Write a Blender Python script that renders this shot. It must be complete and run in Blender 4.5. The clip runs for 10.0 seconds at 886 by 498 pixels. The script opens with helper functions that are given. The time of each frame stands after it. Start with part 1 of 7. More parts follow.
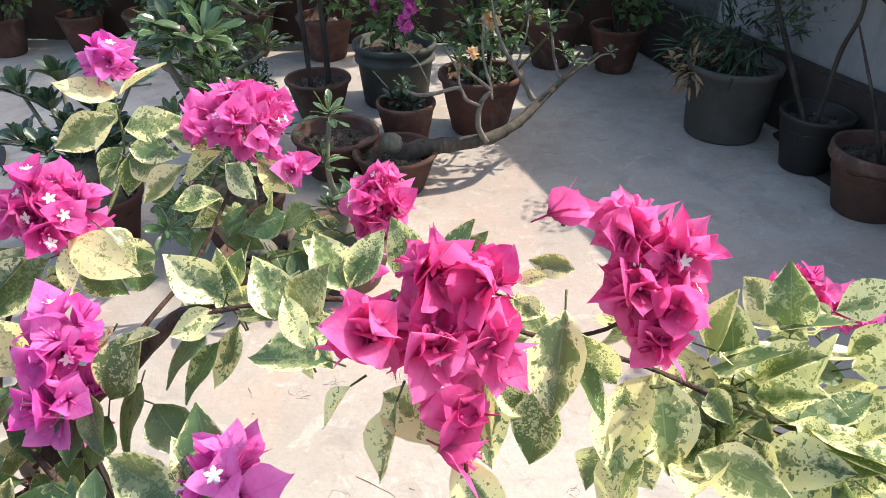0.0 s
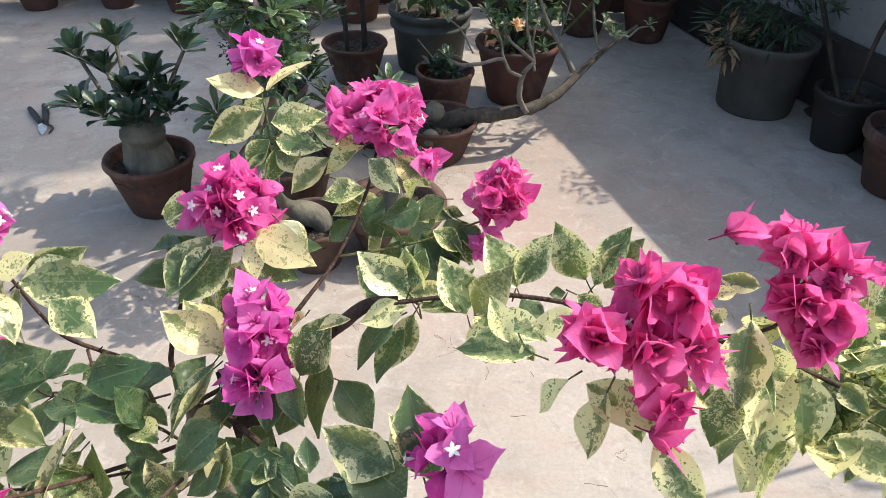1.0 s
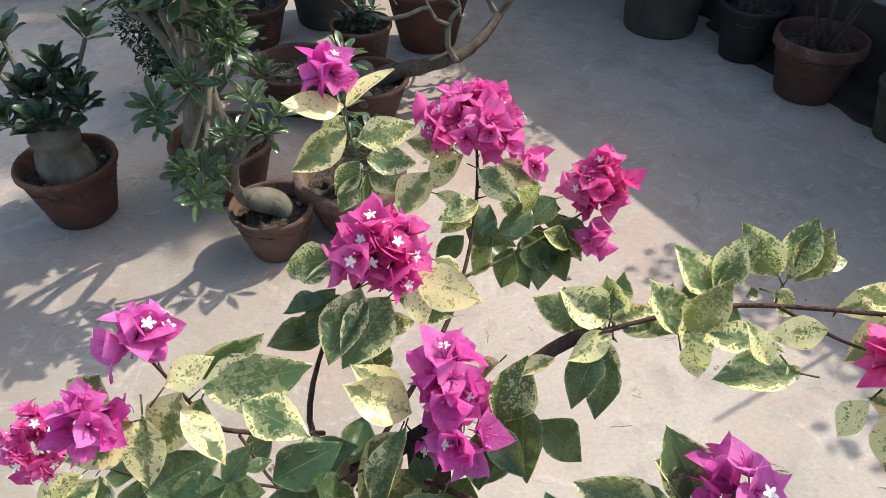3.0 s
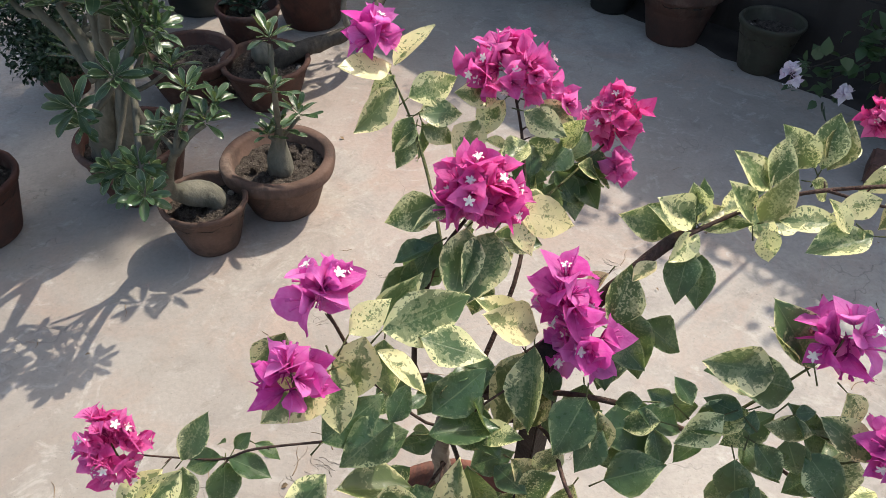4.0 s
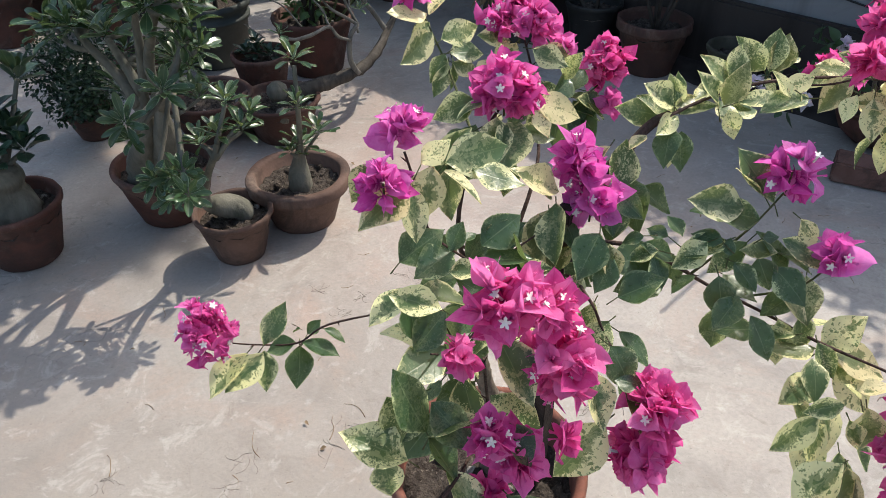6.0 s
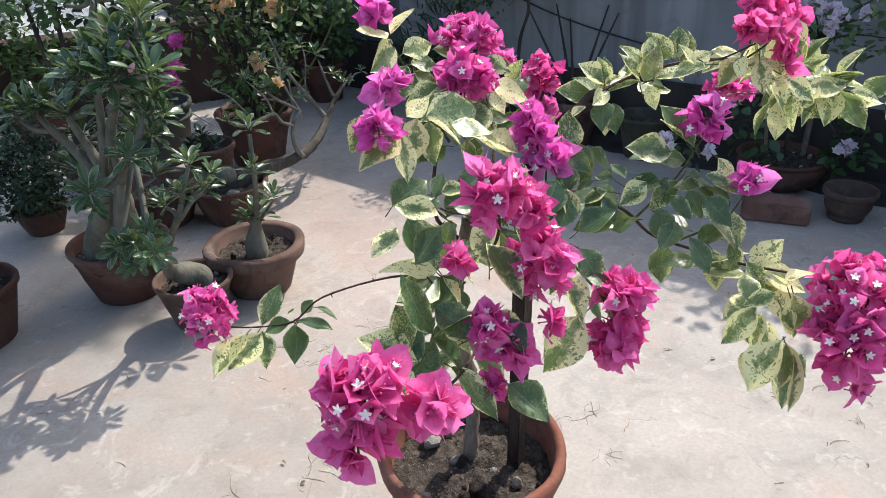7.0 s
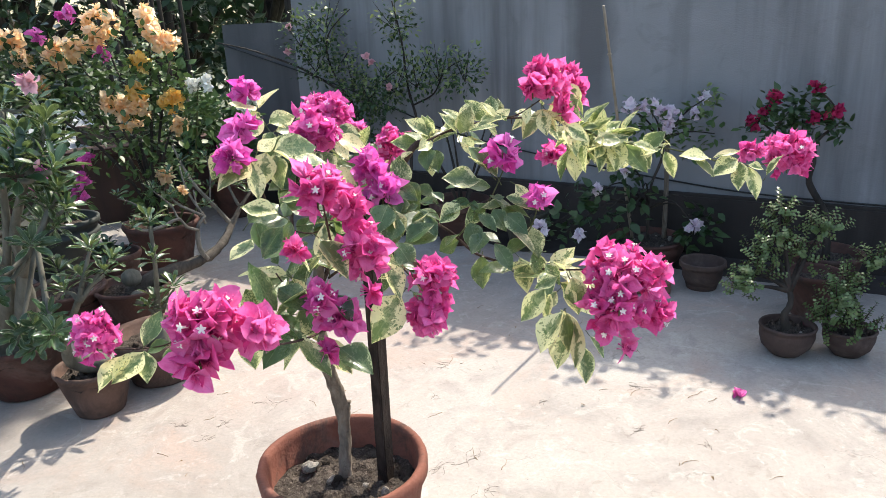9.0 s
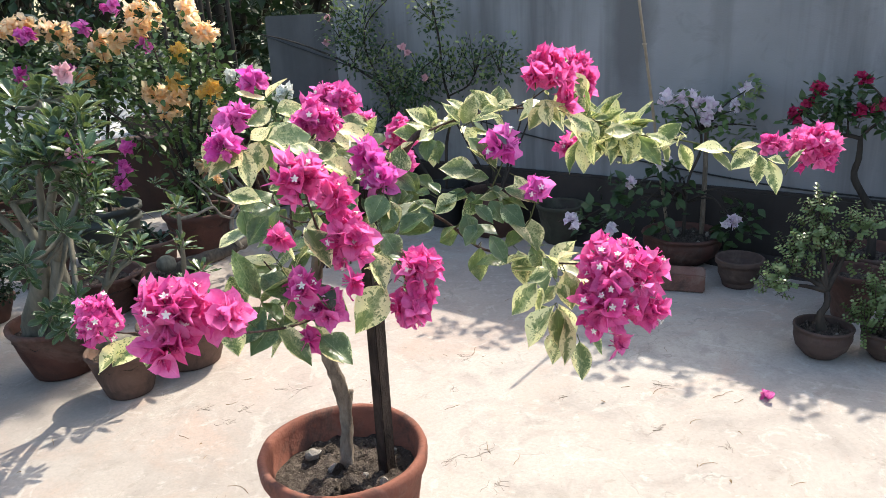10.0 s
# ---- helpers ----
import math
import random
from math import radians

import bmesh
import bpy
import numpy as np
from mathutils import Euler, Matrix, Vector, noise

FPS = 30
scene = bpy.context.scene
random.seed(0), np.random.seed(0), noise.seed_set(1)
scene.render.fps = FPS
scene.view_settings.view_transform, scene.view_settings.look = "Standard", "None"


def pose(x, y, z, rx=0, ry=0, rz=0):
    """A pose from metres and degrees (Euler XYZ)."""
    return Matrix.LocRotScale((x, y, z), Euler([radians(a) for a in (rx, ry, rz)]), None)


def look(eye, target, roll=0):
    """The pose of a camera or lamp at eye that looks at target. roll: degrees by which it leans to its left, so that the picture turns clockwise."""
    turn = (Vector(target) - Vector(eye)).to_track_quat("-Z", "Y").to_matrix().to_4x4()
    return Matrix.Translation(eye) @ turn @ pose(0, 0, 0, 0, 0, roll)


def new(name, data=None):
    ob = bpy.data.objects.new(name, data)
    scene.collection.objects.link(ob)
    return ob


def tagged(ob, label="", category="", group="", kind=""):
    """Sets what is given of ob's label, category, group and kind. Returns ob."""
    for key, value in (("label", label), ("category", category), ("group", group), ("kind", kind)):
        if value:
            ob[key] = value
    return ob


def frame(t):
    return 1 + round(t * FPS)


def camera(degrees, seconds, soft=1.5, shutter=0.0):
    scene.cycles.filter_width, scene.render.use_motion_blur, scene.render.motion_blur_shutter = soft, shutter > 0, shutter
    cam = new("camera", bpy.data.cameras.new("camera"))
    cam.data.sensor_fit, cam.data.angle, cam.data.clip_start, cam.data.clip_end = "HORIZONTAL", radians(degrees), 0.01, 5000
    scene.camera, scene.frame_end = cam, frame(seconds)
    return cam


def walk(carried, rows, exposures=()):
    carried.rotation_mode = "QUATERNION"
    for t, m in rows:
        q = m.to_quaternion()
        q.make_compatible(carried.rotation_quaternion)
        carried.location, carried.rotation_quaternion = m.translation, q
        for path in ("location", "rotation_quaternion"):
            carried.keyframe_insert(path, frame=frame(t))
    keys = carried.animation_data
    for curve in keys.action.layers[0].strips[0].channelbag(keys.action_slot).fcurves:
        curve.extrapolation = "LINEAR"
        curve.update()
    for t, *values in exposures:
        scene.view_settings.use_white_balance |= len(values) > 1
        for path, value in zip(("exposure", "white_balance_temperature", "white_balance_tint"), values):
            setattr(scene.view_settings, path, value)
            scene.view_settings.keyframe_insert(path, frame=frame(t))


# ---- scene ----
cam = camera(63.4, 10.0, 0.35)
PATH = [
    (0, (0.186, 0.133, 1.207), (0.096, 1.811, 0.122), -0.3),
    (0.5, (0.121, 0.106, 1.248), (0.019, 1.746, 0.107), 0.5),
    (1, (0.057, 0.088, 1.274), (-0.03, 1.698, 0.091), 1.1),
    (1.5, (-0.001, 0.06, 1.301), (-0.033, 1.658, 0.099), 1.5),
    (2, (-0.048, 0.057, 1.307), (-0.033, 1.635, 0.079), 2.2),
    (2.5, (-0.118, 0.127, 1.299), (-0.048, 1.657, 0.013), 0.9),
    (2.7, (-0.145, 0.159, 1.304), (-0.017, 1.672, 0.002), 0.2),
    (3.8, (-0.344, 0.196, 1.307), (0.18, 1.578, -0.04), 1.4),
    (4, (-0.397, 0.182, 1.306), (0.183, 1.531, -0.052), 1.4),
    (4.5, (-0.462, 0.145, 1.308), (0.213, 1.416, -0.08), 0.6),
    (5, (-0.486, 0.084, 1.303), (0.187, 1.394, -0.05), 1.0),
    (5.5, (-0.513, 0.022, 1.291), (0.131, 1.41, 0.002), -0.1),
    (5.7, (-0.527, -0.004, 1.283), (0.111, 1.42, 0.032), -0.3),
    (6.8, (-0.666, -0.144, 1.172), (0.164, 1.373, 0.166), -1.2),
    (7, (-0.698, -0.186, 1.159), (0.205, 1.337, 0.229), -1.8),
    (7.5, (-0.702, -0.266, 1.127), (0.305, 1.252, 0.303), -3.0),
    (8, (-0.717, -0.354, 1.107), (0.374, 1.168, 0.404), -2.8),
    (8.5, (-0.742, -0.425, 1.074), (0.382, 1.099, 0.429), -2.1),
    (9, (-0.743, -0.463, 1.08), (0.414, 1.054, 0.478), -2.4),
    (9.5, (-0.712, -0.481, 1.077), (0.412, 1.057, 0.466), -2.5),
    (10, (-0.667, -0.506, 1.072), (0.372, 1.088, 0.455), -2.7),
]
EXPOSURE = [(0, 1.46, 7000, 8), (1, 1.14, 7000, 8), (2, 1.0, 7000, 8), (4, 0.88, 7000, 8), (4.6, 0.76, 6900, 8), (5.5, 0.76, 6800, 8), (6.8, 1.0, 6550, 8), (7.5, 1.18, 6500, 8), (8.5, 1.34, 6700, 8), (10, 1.4, 7000, 8)]
walk(cam, [(t, look(eye, target, roll)) for t, eye, target, roll in PATH], EXPOSURE)

# ---- light ----
SUN = Vector((0.93, 0.36, 1.19)).normalized()
world = bpy.data.worlds.new("sky")
scene.world = world
world.use_nodes = True
wn = world.node_tree
sky = wn.nodes.new("ShaderNodeTexSky")
sky.sky_type, sky.sun_disc = "NISHITA", False
sky.sun_elevation, sky.sun_rotation = math.asin(SUN.z), math.atan2(SUN.x, SUN.y)
sky.dust_density, sky.air_density = 2.5, 1.2
wn.links.new(sky.outputs[0], wn.nodes["Background"].inputs[0])
wn.nodes["Background"].inputs[1].default_value = 0.15
sun = new("sun", bpy.data.lights.new("sun", "SUN"))
sun.data.energy, sun.data.angle, sun.data.color = 2.85, radians(0.6), (1.0, 0.94, 0.86)
sun.matrix_world = look(SUN * 8, (0, 0, 0))


# ---- materials ----
class Mat:
    """A node material and short ways to add nodes to it."""

    def __init__(self, name):
        self.m = bpy.data.materials.new(name)
        self.m.use_nodes = True
        self.t = self.m.node_tree
        self.b = self.t.nodes["Principled BSDF"]
        self.out = self.t.nodes["Material Output"]

    def put(self, socket, v):
        if isinstance(v, bpy.types.NodeSocket):
            self.t.links.new(v, socket)
        elif v is not None:
            socket.default_value = (*v, 1) if isinstance(v, tuple) and len(v) == 3 and socket.type == "RGBA" else v

    def node(self, kind):
        return self.t.nodes.new("ShaderNode" + kind)

    def coord(self, which="Object", offset=False):
        c = self.node("TexCoord").outputs[which]
        if offset:
            r = self.math("MULTIPLY", self.rand(), 37.0)
            v = self.node("VectorMath")
            self.put(v.inputs[0], c), self.put(v.inputs[1], r)
            c = v.outputs[0]
        return c

    def rand(self):
        return self.node("ObjectInfo").outputs["Random"]

    def math(self, op, a, b=0.0, c=None, clamp=False):
        n = self.node("Math")
        n.operation, n.use_clamp = op, clamp
        self.put(n.inputs[0], a), self.put(n.inputs[1], b)
        if c is not None:
            self.put(n.inputs[2], c)
        return n.outputs[0]

    def noise(self, scale, detail=3.0, vec=None, rough=0.55, distort=0.0):
        n = self.node("TexNoise")
        self.put(n.inputs["Vector"], vec), self.put(n.inputs["Scale"], scale)
        self.put(n.inputs["Detail"], detail), self.put(n.inputs["Roughness"], rough), self.put(n.inputs["Distortion"], distort)
        return n.outputs["Fac"]

    def voronoi(self, scale, feature="DISTANCE_TO_EDGE", vec=None):
        n = self.node("TexVoronoi")
        n.feature = feature
        self.put(n.inputs["Vector"], vec), self.put(n.inputs["Scale"], scale)
        return n.outputs["Distance"]

    def ramp(self, v, lo, hi, a=0.0, b=1.0):
        n = self.node("MapRange")
        for i, x in enumerate((v, lo, hi, a, b)):
            self.put(n.inputs[i], x)
        return n.outputs[0]

    def mix(self, f, a, b):
        n = self.node("Mix")
        n.data_type = "RGBA"
        self.put(n.inputs["Factor"], f), self.put(n.inputs[6], a), self.put(n.inputs[7], b)
        return n.outputs[2]

    def bump(self, h, strength=0.3, dist=0.01):
        n = self.node("Bump")
        self.put(n.inputs["Height"], h), self.put(n.inputs["Strength"], strength), self.put(n.inputs["Distance"], dist)
        self.put(self.b.inputs["Normal"], n.outputs[0])

    def set(self, colour=None, rough=None, metal=None, spec=None):
        self.put(self.b.inputs["Base Color"], colour), self.put(self.b.inputs["Roughness"], rough)
        self.put(self.b.inputs["Metallic"], metal), self.put(self.b.inputs["Specular IOR Level"], spec)

    def translucent(self, colour, share):
        t, mx = self.node("BsdfTranslucent"), self.node("MixShader")
        self.put(t.inputs[0], colour), self.put(mx.inputs[0], share)
        self.t.links.new(self.b.outputs[0], mx.inputs[1])
        self.t.links.new(t.outputs[0], mx.inputs[2])
        self.t.links.new(mx.outputs[0], self.out.inputs[0])


def concrete():
    k = Mat("worn_concrete")
    p = k.coord()
    big, mid, fine = k.noise(0.9, 4, p), k.noise(5.5, 5, p, 0.65, 0.4), k.noise(95, 4, p, 0.7)
    c = k.mix(k.ramp(big, 0.35, 0.68), (0.285, 0.251, 0.226), (0.42, 0.389, 0.353))
    c = k.mix(k.ramp(mid, 0.50, 0.68, 0, 0.7), c, (0.235, 0.215, 0.20))
    c = k.mix(k.ramp(k.noise(2.3, 6, p, 0.7, 1.2), 0.50, 0.66, 0, 0.6), c, (0.37, 0.27, 0.22))
    c = k.mix(k.ramp(k.noise(3.8, 6, p, 0.75, 1.6), 0.56, 0.63, 0, 0.4), c, (0.23, 0.20, 0.18))
    c = k.mix(k.ramp(k.noise(14, 4, p, 0.7), 0.62, 0.70, 0, 0.45), c, (0.47, 0.455, 0.43))
    c = k.mix(k.ramp(k.noise(26, 2, p), 0.70, 0.76, 0, 0.5), c, (0.17, 0.155, 0.145))
    away = k.node("VectorMath")
    away.operation = "DISTANCE"
    k.put(away.inputs[0], p)
    away.inputs[1].default_value = (0.30, 1.95, 0.0)
    rust = k.math("MULTIPLY", k.ramp(away.outputs["Value"], 0.15, 0.95, 1, 0), k.ramp(k.noise(3.0, 5, p, 0.65, 1.0), 0.30, 0.62))
    c = k.mix(k.math("MULTIPLY", rust, 0.62), c, (0.36, 0.245, 0.205))
    # the floor's dimmer left side, its lower brightness put into the colour with ragged edges
    left_dist = k.node("VectorMath")
    left_dist.operation = "DISTANCE"
    k.put(left_dist.inputs[0], p)
    left_dist.inputs[1].default_value = (-1.25, 0.9, 0.0)
    left_dim = k.math("ADD", left_dist.outputs["Value"], k.math("MULTIPLY", k.math("SUBTRACT", k.noise(2.2, 5, p, 0.7, 0.8), 0.5), 1.6))
    c = k.mix(k.ramp(left_dim, 0.35, 1.45, 0.55, 0), c, (0.215, 0.185, 0.155))
    c = k.mix(k.ramp(k.noise(7.5, 6, p, 0.72, 1.8), 0.55, 0.62, 0, 0.35), c, (0.47, 0.44, 0.40))
    c = k.mix(k.ramp(k.noise(11, 6, p, 0.75, 1.0), 0.60, 0.66, 0, 0.45), c, (0.20, 0.175, 0.15))
    warp = k.node("VectorMath")
    k.put(warp.inputs[0], p)
    n3 = k.node("TexNoise")
    k.put(n3.inputs["Vector"], p), k.put(n3.inputs["Scale"], 3.0), k.put(n3.inputs["Detail"], 5.0)
    k.put(warp.inputs[1], n3.outputs["Color"])
    crack = k.ramp(k.voronoi(1.15, vec=warp.outputs[0]), 0.0, 0.006, 1, 0)
    crack = k.math("MULTIPLY", crack, k.ramp(k.noise(1.7, 2, p), 0.52, 0.6))
    c = k.mix(k.math("MULTIPLY", crack, 0.6), c, (0.2, 0.18, 0.16))
    c = k.mix(k.ramp(k.noise(160, 2, p), 0.70, 0.74, 0, 0.5), c, (0.12, 0.105, 0.095))
    k.set(k.mix(k.ramp(fine, 0.42, 0.66, 0, 0.30), c, (0.20, 0.185, 0.17)), k.ramp(mid, 0.3, 0.8, 0.62, 0.9), spec=0.35)
    k.bump(k.math("ADD", k.math("ADD", k.math("MULTIPLY", mid, 0.8), k.math("MULTIPLY", fine, 0.35)), k.math("MULTIPLY", crack, -0.6)), 0.5, 0.006)
    return k.m


def plaster(name, a, b, dirt, runs=None):
    k = Mat(name)
    p = k.coord()
    m = k.node("Mapping")
    m.inputs["Scale"].default_value = (3.2, 3.2, 0.25)
    k.put(m.inputs[0], p)
    streak, cloud = k.noise(1.6, 5, m.outputs[0], 0.6), k.noise(1.3, 5, p)
    c = k.mix(k.ramp(cloud, 0.35, 0.68), a, b)
    c = k.mix(k.ramp(streak, 0.46, 0.66, 0, 0.85), c, dirt)
    c = k.mix(k.ramp(k.noise(7, 6, p, 0.7, 0.8), 0.55, 0.7, 0, 0.3), c, dirt)
    if runs is not None:
        along = k.node("VectorMath")
        along.operation = "DOT_PRODUCT"
        k.put(along.inputs[0], p)
        along.inputs[1].default_value = (-0.361, 0.9326, 0)
        high = k.node("SeparateXYZ")
        k.put(high.inputs[0], p)
        u = k.math("ADD", along.outputs["Value"], k.math("MULTIPLY", k.math("SUBTRACT", k.noise(6, 4, p), 0.5), 0.10))
        for at, half, foot, share in runs:
            m = k.ramp(k.math("ABSOLUTE", k.math("SUBTRACT", u, at)), half * 0.35, half, share, 0)
            m = k.math("MULTIPLY", m, k.ramp(k.math("ADD", high.outputs[2], k.math("MULTIPLY", k.noise(5, 4, p), 0.3)), foot, foot + 0.45))
            c = k.mix(m, c, dirt)
    k.set(c, 0.88, spec=0.2)
    k.bump(k.math("ADD", k.noise(38, 4, p), k.noise(160, 2, p)), 0.3, 0.004)
    return k.m


def terracotta(name, a, b, lime=0.5):
    k = Mat(name)
    p = k.coord("Object", True)
    n, s = k.noise(7, 5, p, 0.6, 0.5), k.noise(22, 4, p)
    c = k.mix(k.ramp(n, 0.35, 0.68), a, b)
    c = k.mix(k.ramp(k.noise(4.5, 5, p, 0.7, 1.0), 0.52, 0.72, 0, lime), c, (0.30, 0.24, 0.20))
    c = k.mix(k.ramp(s, 0.54, 0.72, 0, 0.6), c, (0.045, 0.03, 0.025))
    c = k.mix(k.ramp(k.noise(2.6, 6, p, 0.75, 2.0), 0.50, 0.64, 0, 0.7), c, (0.048, 0.034, 0.029))
    k.set(c, 0.82, spec=0.25)
    k.bump(k.math("ADD", s, k.noise(120, 2, p)), 0.35, 0.004)
    return k.m


def soil():
    k = Mat("dry_soil")
    p = k.coord()
    n = k.noise(55, 5, p, 0.7)
    c = k.mix(k.ramp(n, 0.35, 0.7), (0.026, 0.021, 0.018), (0.118, 0.098, 0.084))
    k.set(k.mix(k.ramp(k.noise(130, 2, p), 0.62, 0.7, 0, 0.5), c, (0.24, 0.21, 0.18)), 0.95, spec=0.1)
    k.bump(k.math("ADD", n, k.noise(140, 3, p)), 0.9, 0.01)
    return k.m


def plain(name, a, b, scale=30.0, rough=0.7, bump=0.2, metal=0.0, trans=0.0):
    k = Mat(name)
    p = k.coord("Object", True)
    n = k.noise(scale, 4, p, 0.6)
    c = k.mix(k.ramp(n, 0.32, 0.7), a, b)
    k.set(c, rough, metal, 0.35)
    k.bump(k.math("ADD", n, k.noise(scale * 4, 2, p)), bump, 0.003)
    if trans:
        k.translucent(c, trans)
    return k.m


def bark(name, a, b, scale=60.0):
    k = Mat(name)
    p = k.coord()
    m = k.node("Mapping")
    m.inputs["Scale"].default_value = (1, 1, 0.3)
    k.put(m.inputs[0], p)
    n = k.noise(scale, 5, m.outputs[0], 0.65, 0.6)
    c = k.mix(k.ramp(n, 0.35, 0.68), a, b)
    k.set(c, 0.85, spec=0.2)
    k.bump(k.math("ADD", n, k.noise(scale * 3, 3, p)), 0.7, 0.004)
    return k.m


def leaf_mat(name, green, deep, cream, edge_at, speck, gloss=0.34, thin=0.33, mottle=0.45, rim_share=0.8):
    """A variegated leaf: ragged green patches along the midrib, a paler green round them, cream towards the margin, flecks of both."""
    k = Mat(name)
    uv = k.node("SeparateXYZ")
    k.put(uv.inputs[0], k.coord("UV"))
    edge = k.math("ABSOLUTE", k.math("SUBTRACT", k.math("MULTIPLY", uv.outputs[0], 2.0), 1.0))
    p, r = k.coord("Object", True), k.rand()
    n, mid, fine = k.noise(1.9, 1, p, 0.5, 0.5), k.noise(6.5, 3, p, 0.6, 0.7), k.noise(19, 2, p, 0.55, 0.6)
    grain = k.noise(34, 2, p, 0.6)
    v = k.math("ADD", edge, k.math("MULTIPLY", k.math("SUBTRACT", n, 0.5), 1.8))
    v = k.math("ADD", v, k.math("MULTIPLY", k.math("SUBTRACT", r, 0.5), 0.8))
    v = k.math("ADD", v, k.math("MULTIPLY", k.math("SUBTRACT", mid, 0.5), 1.7))
    w = k.math("ADD", v, k.math("MULTIPLY", k.math("SUBTRACT", fine, 0.5), mottle * 1.6))
    mask = k.ramp(w, edge_at - 0.05, edge_at + 0.05)
    rim = k.ramp(k.math("ADD", edge, k.math("MULTIPLY", k.math("SUBTRACT", mid, 0.5), 1.1)), 0.86, 0.92)
    mask = k.math("MAXIMUM", mask, k.math("MULTIPLY", rim, rim_share))
    between = k.ramp(k.math("ADD", v, k.math("MULTIPLY", k.math("SUBTRACT", k.noise(8, 3, p, 0.6, 1.0), 0.5), 2.2)), edge_at - 0.30, edge_at - 0.24)
    fleck = k.ramp(k.math("ADD", k.math("MULTIPLY", k.math("ADD", fine, grain), 0.5), k.math("MULTIPLY", k.math("SUBTRACT", n, 0.5), 0.5)), 0.555, 0.585)
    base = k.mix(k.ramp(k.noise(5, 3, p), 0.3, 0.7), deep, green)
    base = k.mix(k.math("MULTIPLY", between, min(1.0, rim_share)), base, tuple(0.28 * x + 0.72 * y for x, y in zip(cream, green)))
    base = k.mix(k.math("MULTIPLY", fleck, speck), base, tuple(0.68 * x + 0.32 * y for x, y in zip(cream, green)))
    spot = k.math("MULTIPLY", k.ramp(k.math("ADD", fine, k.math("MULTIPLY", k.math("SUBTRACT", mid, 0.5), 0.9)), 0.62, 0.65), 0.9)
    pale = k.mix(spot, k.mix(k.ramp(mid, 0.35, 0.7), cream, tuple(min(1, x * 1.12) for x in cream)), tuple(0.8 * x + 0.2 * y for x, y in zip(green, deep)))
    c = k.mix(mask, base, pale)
    wavy = k.math("ADD", k.math("MULTIPLY", uv.outputs[1], 24.0), k.math("ADD", k.math("MULTIPLY", edge, -7.0), k.math("MULTIPLY", n, 2.5)))
    veins = k.math("ABSOLUTE", k.math("SINE", wavy))
    vein = k.math("MAXIMUM", k.ramp(edge, 0.012, 0.045, 0.20, 0), k.ramp(veins, 0.02, 0.12, 0.03, 0))
    c = k.mix(vein, c, (0.42, 0.50, 0.26))
    tan = k.math("FRACT", k.math("MULTIPLY", r, 7.31))
    c = k.mix(k.ramp(tan, 0.66, 0.95, 0, 0.55), c, k.mix(mask, (0.13, 0.13, 0.055), (0.60, 0.47, 0.27)) if rim_share > 0.6 else c)
    k.set(c, k.ramp(mid, 0.3, 0.7, gloss - 0.06, gloss + 0.12), spec=0.5)
    k.bump(k.math("ADD", k.math("MULTIPLY", vein, -2.0), k.math("ADD", n, k.math("MULTIPLY", mid, 0.2))), 0.16, 0.02)
    k.translucent(k.mix(0.3, c, (0.55, 0.68, 0.16)), thin)
    return k.m


def bract_mat(name, a, b, deep, share=0.56):
    k = Mat(name)
    uv = k.node("SeparateXYZ")
    k.put(uv.inputs[0], k.coord("UV"))
    p, r = k.coord("Object", True), k.rand()
    n, fine = k.noise(2.2, 4, p, 0.6), k.noise(14, 3, p)
    f = k.math("ADD", n, k.math("MULTIPLY", k.math("SUBTRACT", r, 0.5), 0.55))
    c = k.mix(k.ramp(f, 0.25, 0.75), a, b)
    edge = k.math("ABSOLUTE", k.math("SUBTRACT", k.math("MULTIPLY", uv.outputs[0], 2.0), 1.0))
    wavy = k.math("ADD", k.math("MULTIPLY", uv.outputs[1], 21.0), k.math("ADD", k.math("MULTIPLY", edge, -8.0), k.math("MULTIPLY", n, 3.0)))
    veins = k.math("ABSOLUTE", k.math("SINE", wavy))
    c = k.mix(k.math("MAXIMUM", k.ramp(edge, 0.01, 0.06, 0.20, 0), k.ramp(veins, 0.02, 0.16, 0.05, 0)), c, deep)
    c = k.mix(k.ramp(uv.outputs[1], 0.03, 0.26, 0.7, 0), c, deep)
    k.set(c, 0.6, spec=0.18)
    k.bump(k.math("ADD", k.math("MULTIPLY", veins, 0.3), fine), 0.14, 0.02)
    k.translucent(c, share)
    return k.m


CONCRETE = concrete()
WALL = plaster("grey_plaster", (0.195, 0.20, 0.215), (0.265, 0.27, 0.285), (0.115, 0.115, 0.122), ((1.015, 0.13, 0.55, 0.95), (0.62, 0.05, 0.8, 0.4), (1.75, 0.07, 0.7, 0.45), (-0.3, 0.10, 0.6, 0.5), (2.5, 0.10, 0.6, 0.4)))
WALL_DARK = plaster("dark_grey_plaster", (0.085, 0.085, 0.09), (0.14, 0.14, 0.148), (0.07, 0.07, 0.075))
BASE = plaster("dark_brown_plaster", (0.034, 0.029, 0.027), (0.058, 0.049, 0.045), (0.020, 0.017, 0.016))
PARAPET = plaster("dark_brickwork", (0.06, 0.035, 0.028), (0.09, 0.055, 0.045), (0.03, 0.024, 0.022))
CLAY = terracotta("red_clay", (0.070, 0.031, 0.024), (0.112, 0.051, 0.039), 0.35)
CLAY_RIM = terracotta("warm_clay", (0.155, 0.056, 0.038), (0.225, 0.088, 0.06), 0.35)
CLAY_PALE = terracotta("weathered_clay", (0.088, 0.052, 0.040), (0.145, 0.090, 0.070), 0.45)
# stained clay, darkened further to carry the shade its pots stand in
CLAY_DARK = terracotta("shaded_stained_clay", (0.060, 0.031, 0.025), (0.100, 0.050, 0.038), 0.3)
